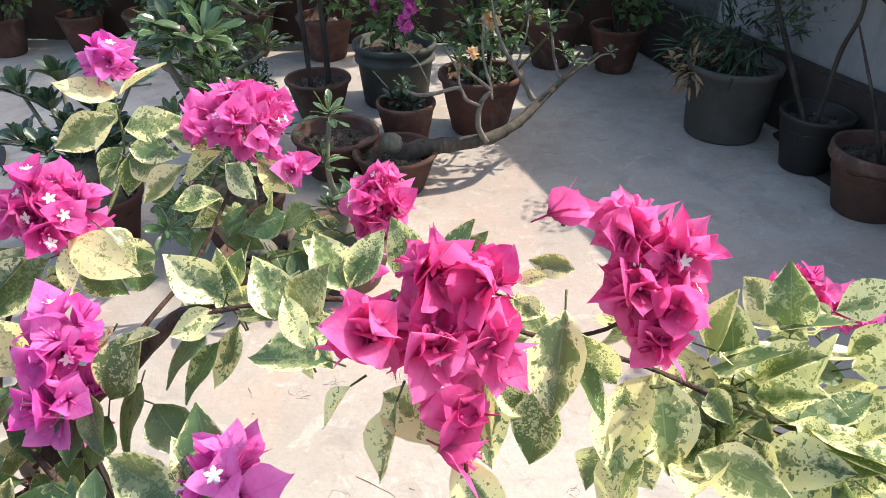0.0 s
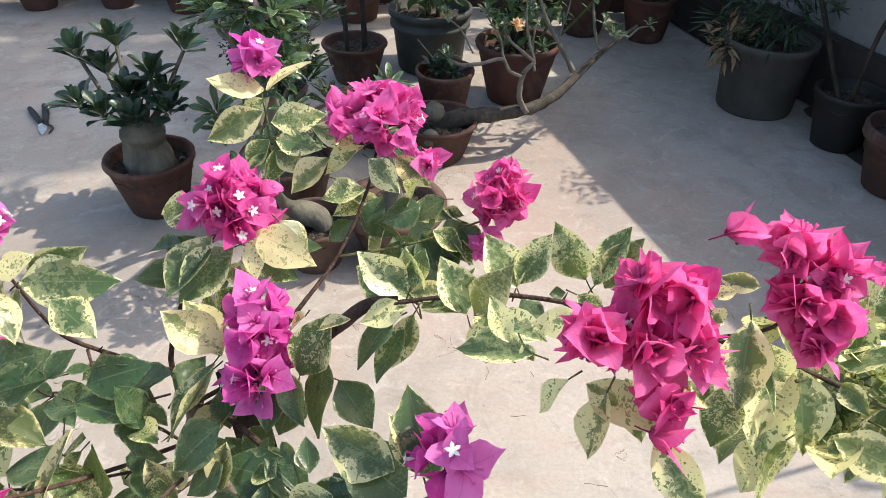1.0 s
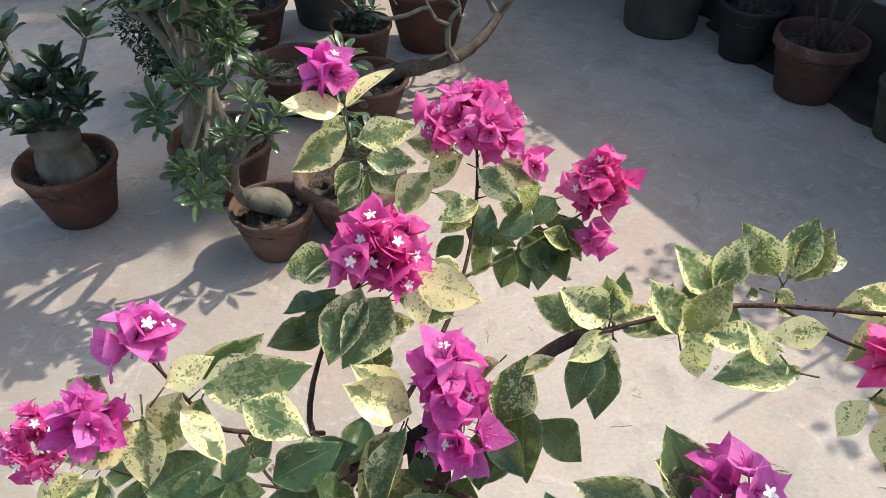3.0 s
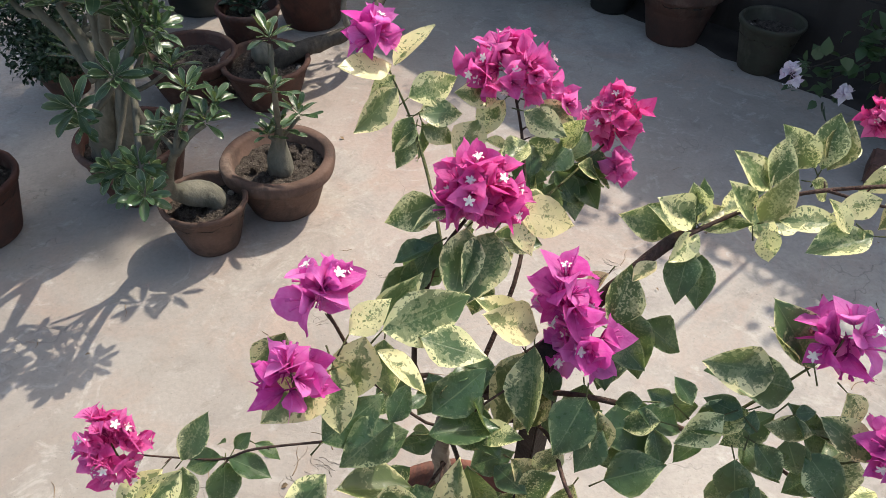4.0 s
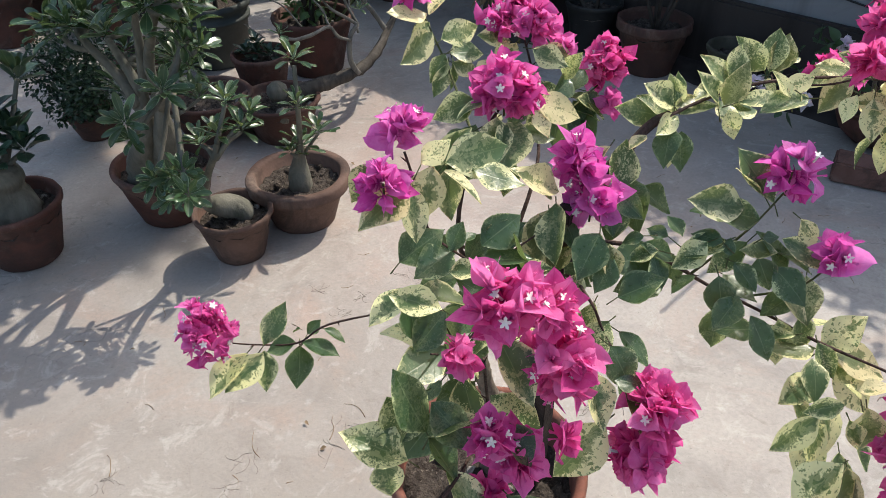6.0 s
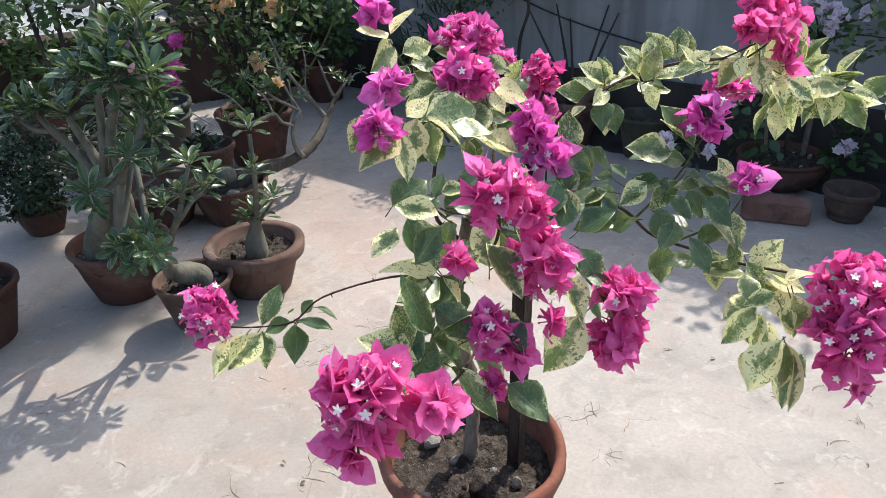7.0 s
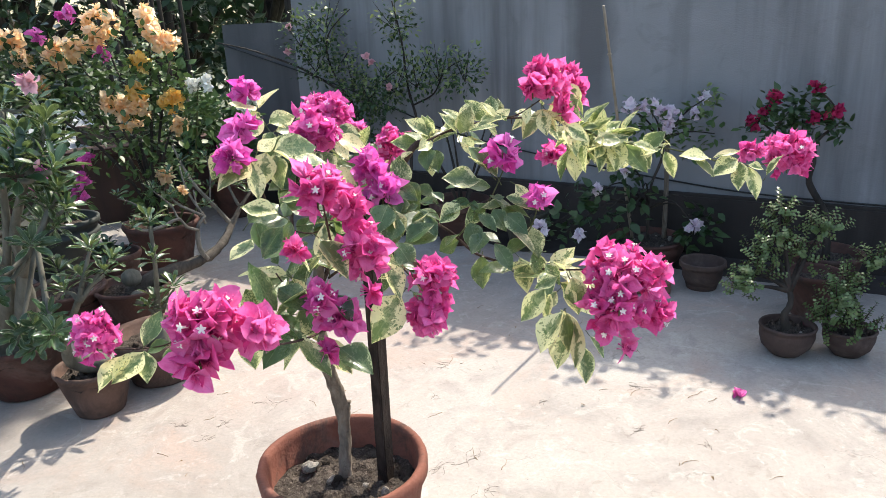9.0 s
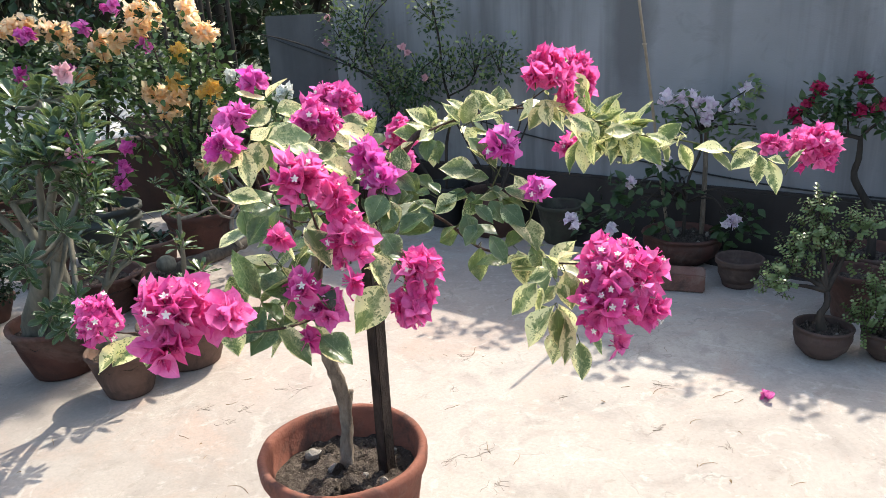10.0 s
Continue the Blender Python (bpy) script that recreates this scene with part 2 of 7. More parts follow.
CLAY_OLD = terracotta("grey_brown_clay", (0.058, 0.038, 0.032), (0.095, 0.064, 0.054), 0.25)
CLAY_MOSS = terracotta("mossy_clay", (0.034, 0.034, 0.024), (0.060, 0.058, 0.042), 0.2)
SOIL = soil()
BUCKET = plain("grey_green_plastic", (0.030, 0.036, 0.034), (0.055, 0.062, 0.058), 12, 0.7)
BLACK_POT = plain("black_plastic", (0.010, 0.010, 0.010), (0.020, 0.020, 0.019), 12, 0.6)
GREY_TUB = plain("grey_cement", (0.048, 0.046, 0.042), (0.082, 0.078, 0.070), 9, 0.85)
BRICK = terracotta("old_brick", (0.13, 0.065, 0.05), (0.19, 0.10, 0.08), 0.5)
STAKE = bark("charred_wood", (0.012, 0.009, 0.008), (0.05, 0.036, 0.03), 45)
BARK = bark("grey_bark", (0.10, 0.078, 0.06), (0.24, 0.20, 0.16), 55)
STEM = bark("brown_stem", (0.035, 0.022, 0.018), (0.10, 0.062, 0.05), 90)
GREENSTEM = bark("green_stem", (0.06, 0.075, 0.03), (0.13, 0.13, 0.06), 90)
CAUDEX = bark("desert_rose_skin", (0.085, 0.083, 0.066), (0.17, 0.16, 0.13), 26)
LIMB = bark("old_grey_brown_bark", (0.042, 0.035, 0.029), (0.10, 0.086, 0.070), 30)
LIMB_PALE = bark("pale_grey_bark", (0.10, 0.09, 0.075), (0.22, 0.20, 0.17), 40)
TREE = bark("dark_bark", (0.02, 0.017, 0.015), (0.06, 0.05, 0.042), 14)
BAMBOO = plain("dry_bamboo", (0.19, 0.155, 0.115), (0.28, 0.235, 0.18), 25, 0.7)
LEAF = {
    "y": leaf_mat("cream_leaf", (0.13, 0.20, 0.065), (0.07, 0.13, 0.05), (0.80, 0.76, 0.40), 0.26, 0.35, mottle=0.35),
    "c": leaf_mat("cream_edged_leaf", (0.085, 0.15, 0.065), (0.045, 0.095, 0.042), (0.77, 0.74, 0.40), 0.62, 0.25, mottle=0.35),
    "s": leaf_mat("speckled_leaf", (0.085, 0.145, 0.05), (0.035, 0.08, 0.032), (0.70, 0.69, 0.36), 0.80, 0.9, mottle=0.9),
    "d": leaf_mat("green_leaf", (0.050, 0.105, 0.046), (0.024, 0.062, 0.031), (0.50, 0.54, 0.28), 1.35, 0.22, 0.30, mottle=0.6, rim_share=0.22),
}
BRACT = {
    "pink": bract_mat("pink_bract", (0.72, 0.082, 0.33), (0.85, 0.24, 0.54), (0.38, 0.012, 0.15)),
    "magenta": bract_mat("magenta_bract", (0.69, 0.080, 0.35), (0.83, 0.23, 0.56), (0.36, 0.012, 0.17)),
    "purple": bract_mat("purple_bract", (0.68, 0.08, 0.42), (0.83, 0.26, 0.64), (0.36, 0.012, 0.19)),
    "crimson": bract_mat("crimson_bract", (0.73, 0.060, 0.29), (0.85, 0.20, 0.48), (0.38, 0.010, 0.12)),
}
WHITE = plain("white_petal", (0.78, 0.78, 0.70), (0.85, 0.84, 0.80), 40, 0.6, 0.1, 0, 0.25)
ORANGE = bract_mat("apricot_bract", (0.96, 0.70, 0.40), (0.97, 0.84, 0.66), (0.95, 0.63, 0.28), 0.78)
YELLOW = bract_mat("yellow_bract", (0.93, 0.64, 0.17), (0.95, 0.76, 0.38), (0.92, 0.55, 0.10), 0.78)
LILAC = bract_mat("lilac_bract", (0.82, 0.70, 0.80), (0.91, 0.86, 0.90), (0.68, 0.48, 0.66))
RED = bract_mat("red_bract", (0.42, 0.018, 0.09), (0.56, 0.05, 0.16), (0.25, 0.008, 0.045))
ROSE = plain("rose_petal", (0.65, 0.32, 0.40), (0.75, 0.48, 0.52), 40, 0.6, 0.1, 0, 0.25)
ADENIUM = leaf_mat("desert_rose_leaf", (0.055, 0.105, 0.048), (0.018, 0.046, 0.026), (0.34, 0.42, 0.24), 2.6, 0.06, 0.22, 0.16, 0.2, 0.5)
ADENIUM_DARK = leaf_mat("dark_desert_rose_leaf", (0.026, 0.060, 0.036), (0.010, 0.028, 0.019), (0.13, 0.18, 0.11), 2.6, 0.05, 0.30, 0.04, 0.2, 0.3)
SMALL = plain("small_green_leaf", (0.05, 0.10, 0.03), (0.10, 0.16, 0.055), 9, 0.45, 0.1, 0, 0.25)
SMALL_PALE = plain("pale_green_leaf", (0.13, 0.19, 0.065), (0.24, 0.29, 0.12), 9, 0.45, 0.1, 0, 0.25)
# the small green leaf again, shade put into a darker green
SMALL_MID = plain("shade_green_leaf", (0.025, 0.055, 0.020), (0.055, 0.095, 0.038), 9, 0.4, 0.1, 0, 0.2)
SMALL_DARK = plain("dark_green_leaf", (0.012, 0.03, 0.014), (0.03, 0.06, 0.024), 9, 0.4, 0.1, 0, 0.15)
JADE = plain("small_succulent_leaf", (0.075, 0.125, 0.045), (0.19, 0.25, 0.11), 6, 0.26, 0.1, 0, 0.12)
DEAD = plain("dry_leaf", (0.16, 0.10, 0.055), (0.27, 0.19, 0.11), 30, 0.8)
ROOT = plain("faded_root", (0.13, 0.105, 0.085), (0.20, 0.165, 0.135), 30, 0.9)
TIN = plain("zinc_sheet", (0.42, 0.44, 0.46), (0.60, 0.62, 0.64), 5, 0.45, 0.1, 0.6)
RUBBER = plain("black_rubber", (0.012, 0.012, 0.014), (0.03, 0.03, 0.035), 20, 0.6)
CABLE = plain("black_cable", (0.01, 0.01, 0.01), (0.02, 0.02, 0.02), 20, 0.5)
STONE = plain("pale_pebble", (0.17, 0.15, 0.13), (0.30, 0.28, 0.25), 30, 0.85, 0.5)
GROUND = plain("far_ground", (0.05, 0.07, 0.03), (0.10, 0.10, 0.06), 0.3, 0.9)


# ---- mesh tools ----
def mesh(name, verts, faces, material, uvs=None, smooth=True):
    me = bpy.data.meshes.new(name)
    me.from_pydata([tuple(v) for v in verts], [], faces)
    me.materials.append(material)
    if uvs is not None:
        layer = me.uv_layers.new(name="UVMap")
        for lp in me.loops:
            layer.data[lp.index].uv = uvs[lp.vertex_index]
    if smooth:
        me.polygons.foreach_set("use_smooth", [True] * len(me.polygons))
    me.update()
    return me


def thing(name, label, category, group="", kind="", at=(0, 0, 0)):
    ob = new(name)
    ob.empty_display_size = 0.05
    ob.location = at
    return tagged(ob, label, category, group, kind)


class Soup:
    """Gathers pieces into one mesh."""

    def __init__(self):
        self.v, self.f, self.uv = [], [], []

    def add(self, verts, faces, uvs=None, m=None):
        o = len(self.v)
        self.v += [m @ Vector(v) for v in verts] if m is not None else [Vector(v) for v in verts]
        self.f += [tuple(i + o for i in f) for f in faces]
        self.uv += list(uvs) if uvs is not None else [(0.5, 0.5)] * len(verts)

    def mesh(self, name, material, smooth=True):
        return mesh(name, self.v, self.f, material, self.uv, smooth)


def spline(points, steps=6):
    """A smooth line through the points (Catmull-Rom); each has any number of values."""
    P = [np.array(p, float) for p in points]
    P = [2 * P[0] - P[1]] + P + [2 * P[-1] - P[-2]]
    out = []
    for i in range(1, len(P) - 2):
        a, b, c, d = P[i - 1:i + 3]
        for s in range(steps):
            t = s / steps
            out.append(0.5 * (2 * b + (c - a) * t + (2 * a - 5 * b + 4 * c - d) * t * t + (3 * b - a - 3 * c + d) * t ** 3))
    out.append(P[-2])
    return out


def tube_data(points, sides=8, steps=5, lumps=0.0, rng=None):
    """points: (x, y, z, radius) rows."""
    line = spline(points, steps) if steps > 1 else [np.array(p, float) for p in points]
    verts, faces = [], []
    up = Vector((0.31, 0.17, 0.93))
    for i, p in enumerate(line):
        a, b = line[max(0, i - 1)], line[min(len(line) - 1, i + 1)]
        d = Vector((b - a)[:3]).normalized()
        x = d.cross(up).normalized()
        y = d.cross(x)
        for k in range(sides):
            w = 2 * math.pi * k / sides
            r = max(p[3], 0.0004) * (1 + lumps * (noise.noise(Vector(p[:3]) * 40 + Vector((k * 1.7, 0, 0)))))
            verts.append(Vector(p[:3]) + (x * math.cos(w) + y * math.sin(w)) * r)
    for i in range(len(line) - 1):
        for k in range(sides):
            k2 = (k + 1) % sides
            faces.append((i * sides + k, i * sides + k2, (i + 1) * sides + k2, (i + 1) * sides + k))
    faces.append(tuple(range(sides - 1, -1, -1)))
    faces.append(tuple(range((len(line) - 1) * sides, len(line) * sides)))
    return verts, faces


def tube(name, points, material, sides=8, steps=5, lumps=0.0):
    v, f = tube_data(points, sides, steps, lumps)
    return mesh(name, v, f, material)


def lathe(profile, sides=40, wobble=0.0, seed=0):
    verts, faces = [], []
    for j, (r, z) in enumerate(profile):
        for k in range(sides):
            w = 2 * math.pi * k / sides
            q = 1 + wobble * (noise.noise(Vector((math.cos(w) * 1.3 + seed * 7.1, math.sin(w) * 1.3, z * 9))) + 0.4 * noise.noise(Vector((math.cos(w) * 6 + seed * 3.1, math.sin(w) * 6, z * 60))))
            verts.append((r * q * math.cos(w), r * q * math.sin(w), z))
    n = len(profile)
    for j in range(n - 1):
        for k in range(sides):
            k2 = (k + 1) % sides
            faces.append((j * sides + k, j * sides + k2, (j + 1) * sides + k2, (j + 1) * sides + k))
    faces.append(tuple(range(sides - 1, -1, -1)))
    faces.append(tuple(range((n - 1) * sides, n * sides)))
    return verts, faces


def box_data(x0, y0, z0, x1, y1, z1, bevel=0.0):
    bm = bmesh.new()
    bmesh.ops.create_cube(bm, size=1)
    for v in bm.verts:
        v.co = Vector(((x0 + x1) / 2 + v.co.x * (x1 - x0), (y0 + y1) / 2 + v.co.y * (y1 - y0), (z0 + z1) / 2 + v.co.z * (z1 - z0)))
    if bevel:
        bmesh.ops.bevel(bm, geom=bm.edges[:], offset=bevel, segments=2, affect="EDGES")
    v, f = [x.co.copy() for x in bm.verts], [tuple(y.index for y in x.verts) for x in bm.faces]
    bm.free()
    return v, f


# leaf blades: unit length along y, the face towards z
def blade(width=0.62, rows=7, fold=0.25, droop=0.12, wave=0.03, wide_at=0.38, tip=1.0, seed=0, across=2):
    verts, faces, uvs = [], [], []
    cols = [-1, -0.55, 0, 0.55, 1] if across == 2 else [-1, 0, 1]
    for j in range(rows + 1):
        s = j / rows
        a = math.log(0.5) / math.log(wide_at)
        w = 0.5 * width * max(0.0, math.sin(math.pi * s ** a)) ** (0.8 if s < wide_at else 0.8 + 0.45 * tip)
        for c in cols:
            x = c * max(w, 0.004)
            z = abs(c) * w * fold - droop * s * s + wave * math.sin(7 * s + 2.1 * c + seed * 1.9) * abs(c)
            verts.append((x, s, z))
            uvs.append((0.5 + 0.5 * c, s))
    n = len(cols)
    for j in range(rows):
        for i in range(n - 1):
            faces.append((j * n + i, j * n + i + 1, (j + 1) * n + i + 1, (j + 1) * n + i))
    return verts, faces, uvs


def aim(base, tip, face, scale=None, spin=0.0):
    """The pose of a blade from base to tip that shows its face that way."""
    base, tip, face = Vector(base), Vector(tip), Vector(face)
    y = tip - base
    s = scale or y.length
    y.normalize()
    z = face - y * face.dot(y)
    if z.length < 1e-4:
        z = y.orthogonal()
    z.normalize()
    x = y.cross(z)
    m = Matrix(((x.x, y.x, z.x), (x.y, y.y, z.y), (x.z, y.z, z.z))) @ Matrix.Rotation(spin, 3, "Y")
    return Matrix.Translation(base) @ m.to_4x4() @ Matrix.Scale(s, 4)


rng = random.Random(7)


def jitter(a):
    return Vector((rng.uniform(-a, a), rng.uniform(-a, a), rng.uniform(-a, a)))


def ball():
    while True:
        v = jitter(1)
        if 0.05 < v.length < 1:
            return v

WORLD = {}


def part(name, me, parent=None, label="", m=None):
    """A mesh object under a thing or a part; its place is given in the world."""
    ob = new(name, me)
    m = m if m is not None else Matrix.Identity(4)
    ob.matrix_basis = m
    if parent is not None:
        ob.parent = parent
        ob.matrix_parent_inverse = WORLD.get(parent.name, Matrix.Translation(parent.location)).inverted()
    WORLD[ob.name] = m
    return tagged(ob, label)


def structure(name, me, label, category):
    return tagged(part(name, me), label, category, kind="structure")


# ---- structure ----
# the floor of the terrace: one slab, slightly uneven
verts, faces = [], []
N = 90
X0, X1, Y0, Y1 = -5.2, 4.0, -3.2, 4.1
for j in range(N + 1):
    for i in range(N + 1):
        x, y = X0 + (X1 - X0) * i / N, Y0 + (Y1 - Y0) * j / N
        verts.append((x, y, 0.0025 * noise.noise(Vector((x * 1.1, y * 1.1, 0.3))) - 0.0025))
for j in range(N):
    for i in range(N):
        a = j * (N + 1) + i
        if 0.9326 * verts[a][0] + 0.361 * verts[a][1] < 2.5:
            faces.append((a, a + 1, a + N + 2, a + N + 1))
floor = structure("floor", mesh("floor", verts, faces, CONCRETE), "pale worn concrete terrace floor with stains and cracks", "floor")
edge = [(X0, Y0), (4.04, Y0), (1.21, Y1), (X0, Y1)]
v = [(x, y, -0.25) for x, y in edge] + [(x, y, -0.012) for x, y in edge]
f = [(3, 2, 1, 0), (4, 5, 6, 7)] + [(k, (k + 1) % 4, 4 + (k + 1) % 4, 4 + k) for k in range(4)]
structure("slab", mesh("slab", v, f, CONCRETE, smooth=False), "thick concrete slab under the terrace floor", "floor")

NORMAL, ALONG = Vector((0.93, 0.36, 0)).normalized(), Vector((-0.36, 0.93, 0)).normalized()


def wall_point(s, u, z):
    p = NORMAL * s + ALONG * u
    return Vector((p.x, p.y, z))


def wall_box(s0, s1, u0, u1, z0, z1, bevel=0.006):
    v, f = box_data(s0, u0, z0, s1, u1, z1, bevel)
    return [wall_point(p[0], p[1], p[2]) for p in v], f


v, f = wall_box(2.45, 2.60, -4.2, 2.83, 0, 1.43)
structure("wall_east", mesh("wall_east", v, f, WALL, smooth=False), "tall grey plastered terrace wall with vertical stains", "wall")
v, f = wall_box(2.453, 2.595, 2.80, 3.42, 0, 1.12)
structure("wall_corner", mesh("wall_corner", v, f, WALL_DARK, smooth=False), "lower dark grey wall at the end of the tall wall", "wall")
v, f = wall_box(2.47, 2.592, 3.39, 5.2, 0, 0.42)
structure("wall_end", mesh("wall_end", v, f, PARAPET, smooth=False), "low dark brick parapet past the end of the tall wall", "wall")
v, f = wall_box(2.40, 2.448, -4.2, 3.40, 0, 0.30, 0.012)
structure("plinth", mesh("plinth", v, f, BASE, smooth=False), "dark plinth along the foot of the wall", "plinth")
# a thin dark strip with a ragged edge, in the plinth's colour
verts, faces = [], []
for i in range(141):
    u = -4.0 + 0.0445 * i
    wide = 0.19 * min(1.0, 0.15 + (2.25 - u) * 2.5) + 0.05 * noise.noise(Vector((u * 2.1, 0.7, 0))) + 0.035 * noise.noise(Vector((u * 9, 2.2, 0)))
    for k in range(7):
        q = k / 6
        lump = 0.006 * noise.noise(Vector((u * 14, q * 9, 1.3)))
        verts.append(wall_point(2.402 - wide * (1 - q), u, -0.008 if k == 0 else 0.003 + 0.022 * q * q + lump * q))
for i in range(140):
    for k in range(6):
        a = i * 7 + k
        faces.append((a, a + 7, a + 8, a + 1))
structure("dirt_strip", mesh("dirt_strip", verts, faces, BASE), "dark uneven strip along the foot of the wall", "dirt")
v, f = box_data(X0, 4.104, 0, 0.98, 4.26, 0.40, 0.01)
structure("wall_north", mesh("wall_north", v, f, PARAPET, smooth=False), "low dark brick parapet at the back of the terrace", "wall")
v, f = box_data(X0, 4.08, 0.404, 0.98, 4.29, 0.45, 0.01)
structure("coping", mesh("coping", v, f, PARAPET, smooth=False), "dark coping on the low parapet", "trim")
v, f = box_data(X0 - 0.16, Y0, 0, X0, 4.29, 0.9, 0.01)
structure("wall_west", mesh("wall_west", v, f, WALL, smooth=False), "grey plastered terrace wall", "wall")
v, f = box_data(X0 - 0.16, Y0 - 0.16, 0, 3.75, Y0 - 0.004, 0.9, 0.01)
structure("wall_south", mesh("wall_south", v, f, WALL, smooth=False), "grey plastered terrace wall", "wall")
R0 = 2500
structure("ground", mesh("ground", [(-R0, -R0, -3.2), (R0, -R0, -3.2), (R0, R0, -3.2), (-R0, R0, -3.2)], [(0, 1, 2, 3)], GROUND), "green ground below the terrace", "ground")


# ---- pots ----
def pot_profile(R, h, style="band"):
    if style == "bowl":
        return [(0.55 * R, 0), (0.66 * R, 0.01), (0.86 * R, 0.3 * h), (0.97 * R, 0.6 * h), (0.97 * R, 0.80 * h), (0.94 * R, 0.86 * h), (R, 0.9 * h), (1.02 * R, 0.95 * h), (R, h), (0.93 * R, h), (0.89 * R, 0.94 * h), (0.89 * R, 0.72 * h)]
    if style == "thick":
        return [(0.62 * R, 0), (0.64 * R, 0.01), (0.86 * R, 0.70 * h), (0.90 * R, 0.74 * h), (0.985 * R, 0.77 * h), (1.0 * R, 0.82 * h), (1.0 * R, 0.95 * h), (0.975 * R, h), (0.84 * R, h), (0.80 * R, 0.96 * h), (0.76 * R, 0.6 * h)]
    if style == "plain":
        return [(0.62 * R, 0), (0.645 * R, 0.006), (0.79 * R, 0.45 * h), (0.925 * R, 0.85 * h), (0.965 * R, 0.885 * h), (0.995 * R, 0.92 * h), (1.0 * R, 0.965 * h), (0.98 * R, 0.995 * h), (0.945 * R, h), (0.90 * R, 0.99 * h), (0.875 * R, 0.95 * h), (0.83 * R, 0.6 * h)]
    return [(0.64 * R, 0), (0.66 * R, 0.008), (0.90 * R, 0.78 * h), (0.93 * R, 0.80 * h), (0.985 * R, 0.815 * h), (1.0 * R, 0.84 * h), (1.0 * R, 0.97 * h), (0.985 * R, h), (0.93 * R, h), (0.905 * R, 0.965 * h), (0.87 * R, 0.6 * h)]


def soil_mesh(R, z, seed, rough=0.016):
    verts, faces, rings, sides = [(0, 0, z)], [], 12, 40
    for j in range(1, rings + 1):
        for k in range(sides):
            w, r = 2 * math.pi * k / sides, R * j / rings
            p = Vector((r * math.cos(w), r * math.sin(w), 0))
            q = noise.noise(p * 45 + Vector((seed, 0, 0))) + 0.8 * noise.noise(p * 95 + Vector((0, seed, 0)))
            verts.append((p.x, p.y, z + rough * q - (0.004 if j == rings else 0)))
    for k in range(sides):
        faces.append((0, 1 + k, 1 + (k + 1) % sides))
    for j in range(rings - 1):
        for k in range(sides):
            a, b = 1 + j * sides + k, 1 + j * sides + (k + 1) % sides
            faces.append((a, a + sides, b + sides, b))
    return mesh("soil", verts, faces, SOIL)


def clod_mesh(seed, material=None):
    bm = bmesh.new()
    bmesh.ops.create_icosphere(bm, subdivisions=2, radius=1)
    for v in bm.verts:
        v.co *= 1 + 0.45 * noise.noise(v.co * 1.3 + Vector((seed * 3.3, 0, 0))) + 0.2 * noise.noise(v.co * 3.5)
    out = [v.co.copy() for v in bm.verts], [tuple(w.index for w in x.verts) for x in bm.faces]
    bm.free()
    return mesh("clod", *out, material or SOIL, smooth=False)


CLODS = [clod_mesh(i) for i in range(3)]
PEBBLES = [clod_mesh(i + 5, STONE) for i in range(2)]


def pot(owner, x, y, R, h, material=CLAY, style="plain", soil_at=0.78, clods=6, z=0.0, seed=1, oval=1.0, name="pot"):
    m = Matrix.Translation((x, y, z)) @ Matrix.Diagonal((1, oval, 1, 1))
    v, f = lathe(pot_profile(R, h, style), 44, 0.035, seed)
    part(name, mesh(name, v, f, material), owner, "", m)
    part("soil", soil_mesh(R * (0.80 if style == "thick" else 0.90), h * soil_at, seed * 1.7), owner, "dry crumbly dark soil", m)
    r = random.Random(seed)
    for i in range(clods):
        w, d = r.uniform(0, 6.28), R * 0.75 * math.sqrt(r.random())
        s = R * r.uniform(0.04, 0.09)
        me = PEBBLES[i % 2] if r.random() < 0.25 else CLODS[i % 3]
        part("pebble" if me in PEBBLES else "clod", me, owner, "", Matrix.Translation((x + d * math.cos(w), y + oval * d * math.sin(w), z + h * soil_at + s * 0.3)) @ Euler((r.random() * 6, r.random() * 6, 0)).to_matrix().to_4x4() @ Matrix.Diagonal((s, s * 0.8, s * 0.7, 1)))


# ---- the bougainvillea in the middle ----
PX, PY, PR, PH = -0.203, 0.575, 0.158, 0.322
plant = thing("potted_bougainvillea", "variegated bougainvillea with magenta bracts in a red clay pot", "potted plant", at=(PX, PY, 0))
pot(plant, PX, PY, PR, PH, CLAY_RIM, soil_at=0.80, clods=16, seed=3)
part("clod", clod_mesh(9, STONE), plant, "pale lump of dry soil", Matrix.Translation((-0.235, 0.655, 0.272)) @ Matrix.Diagonal((0.019, 0.013, 0.011, 1)))
v, f = box_data(-0.0165, -0.010, 0, 0.0165, 0.010, 0.575, 0.002)
lean = Matrix.Translation((-0.129, 0.551, 0.24)) @ Euler((radians(2.0), radians(-3.0), 0.5)).to_matrix().to_4x4()
part("stake", mesh("stake", [p + Vector((0.003 * noise.noise(p * 9), 0.003 * noise.noise(p * 13), 0)) for p in v], f, STAKE, smooth=False), plant, "blackened square wooden stake", lean)
trunk = part("trunk", tube("trunk", [(-0.190, 0.598, 0.235, 0.0155), (-0.186, 0.602, 0.28, 0.0125), (-0.176, 0.612, 0.36, 0.0115), (-0.182, 0.607, 0.41, 0.0135), (-0.216, 0.583, 0.53, 0.0105), (-0.226, 0.571, 0.64, 0.0095), (-0.215, 0.56, 0.74, 0.008)], BARK, 12, 9, 0.45), plant, "pale grey knotty trunk")
part("stub", tube("stub", [(-0.176, 0.612, 0.36, 0.008), (-0.160, 0.622, 0.385, 0.006), (-0.155, 0.625, 0.400, 0.005)], BARK, 7, 3, 0.2), trunk, "sawn-off side shoot")


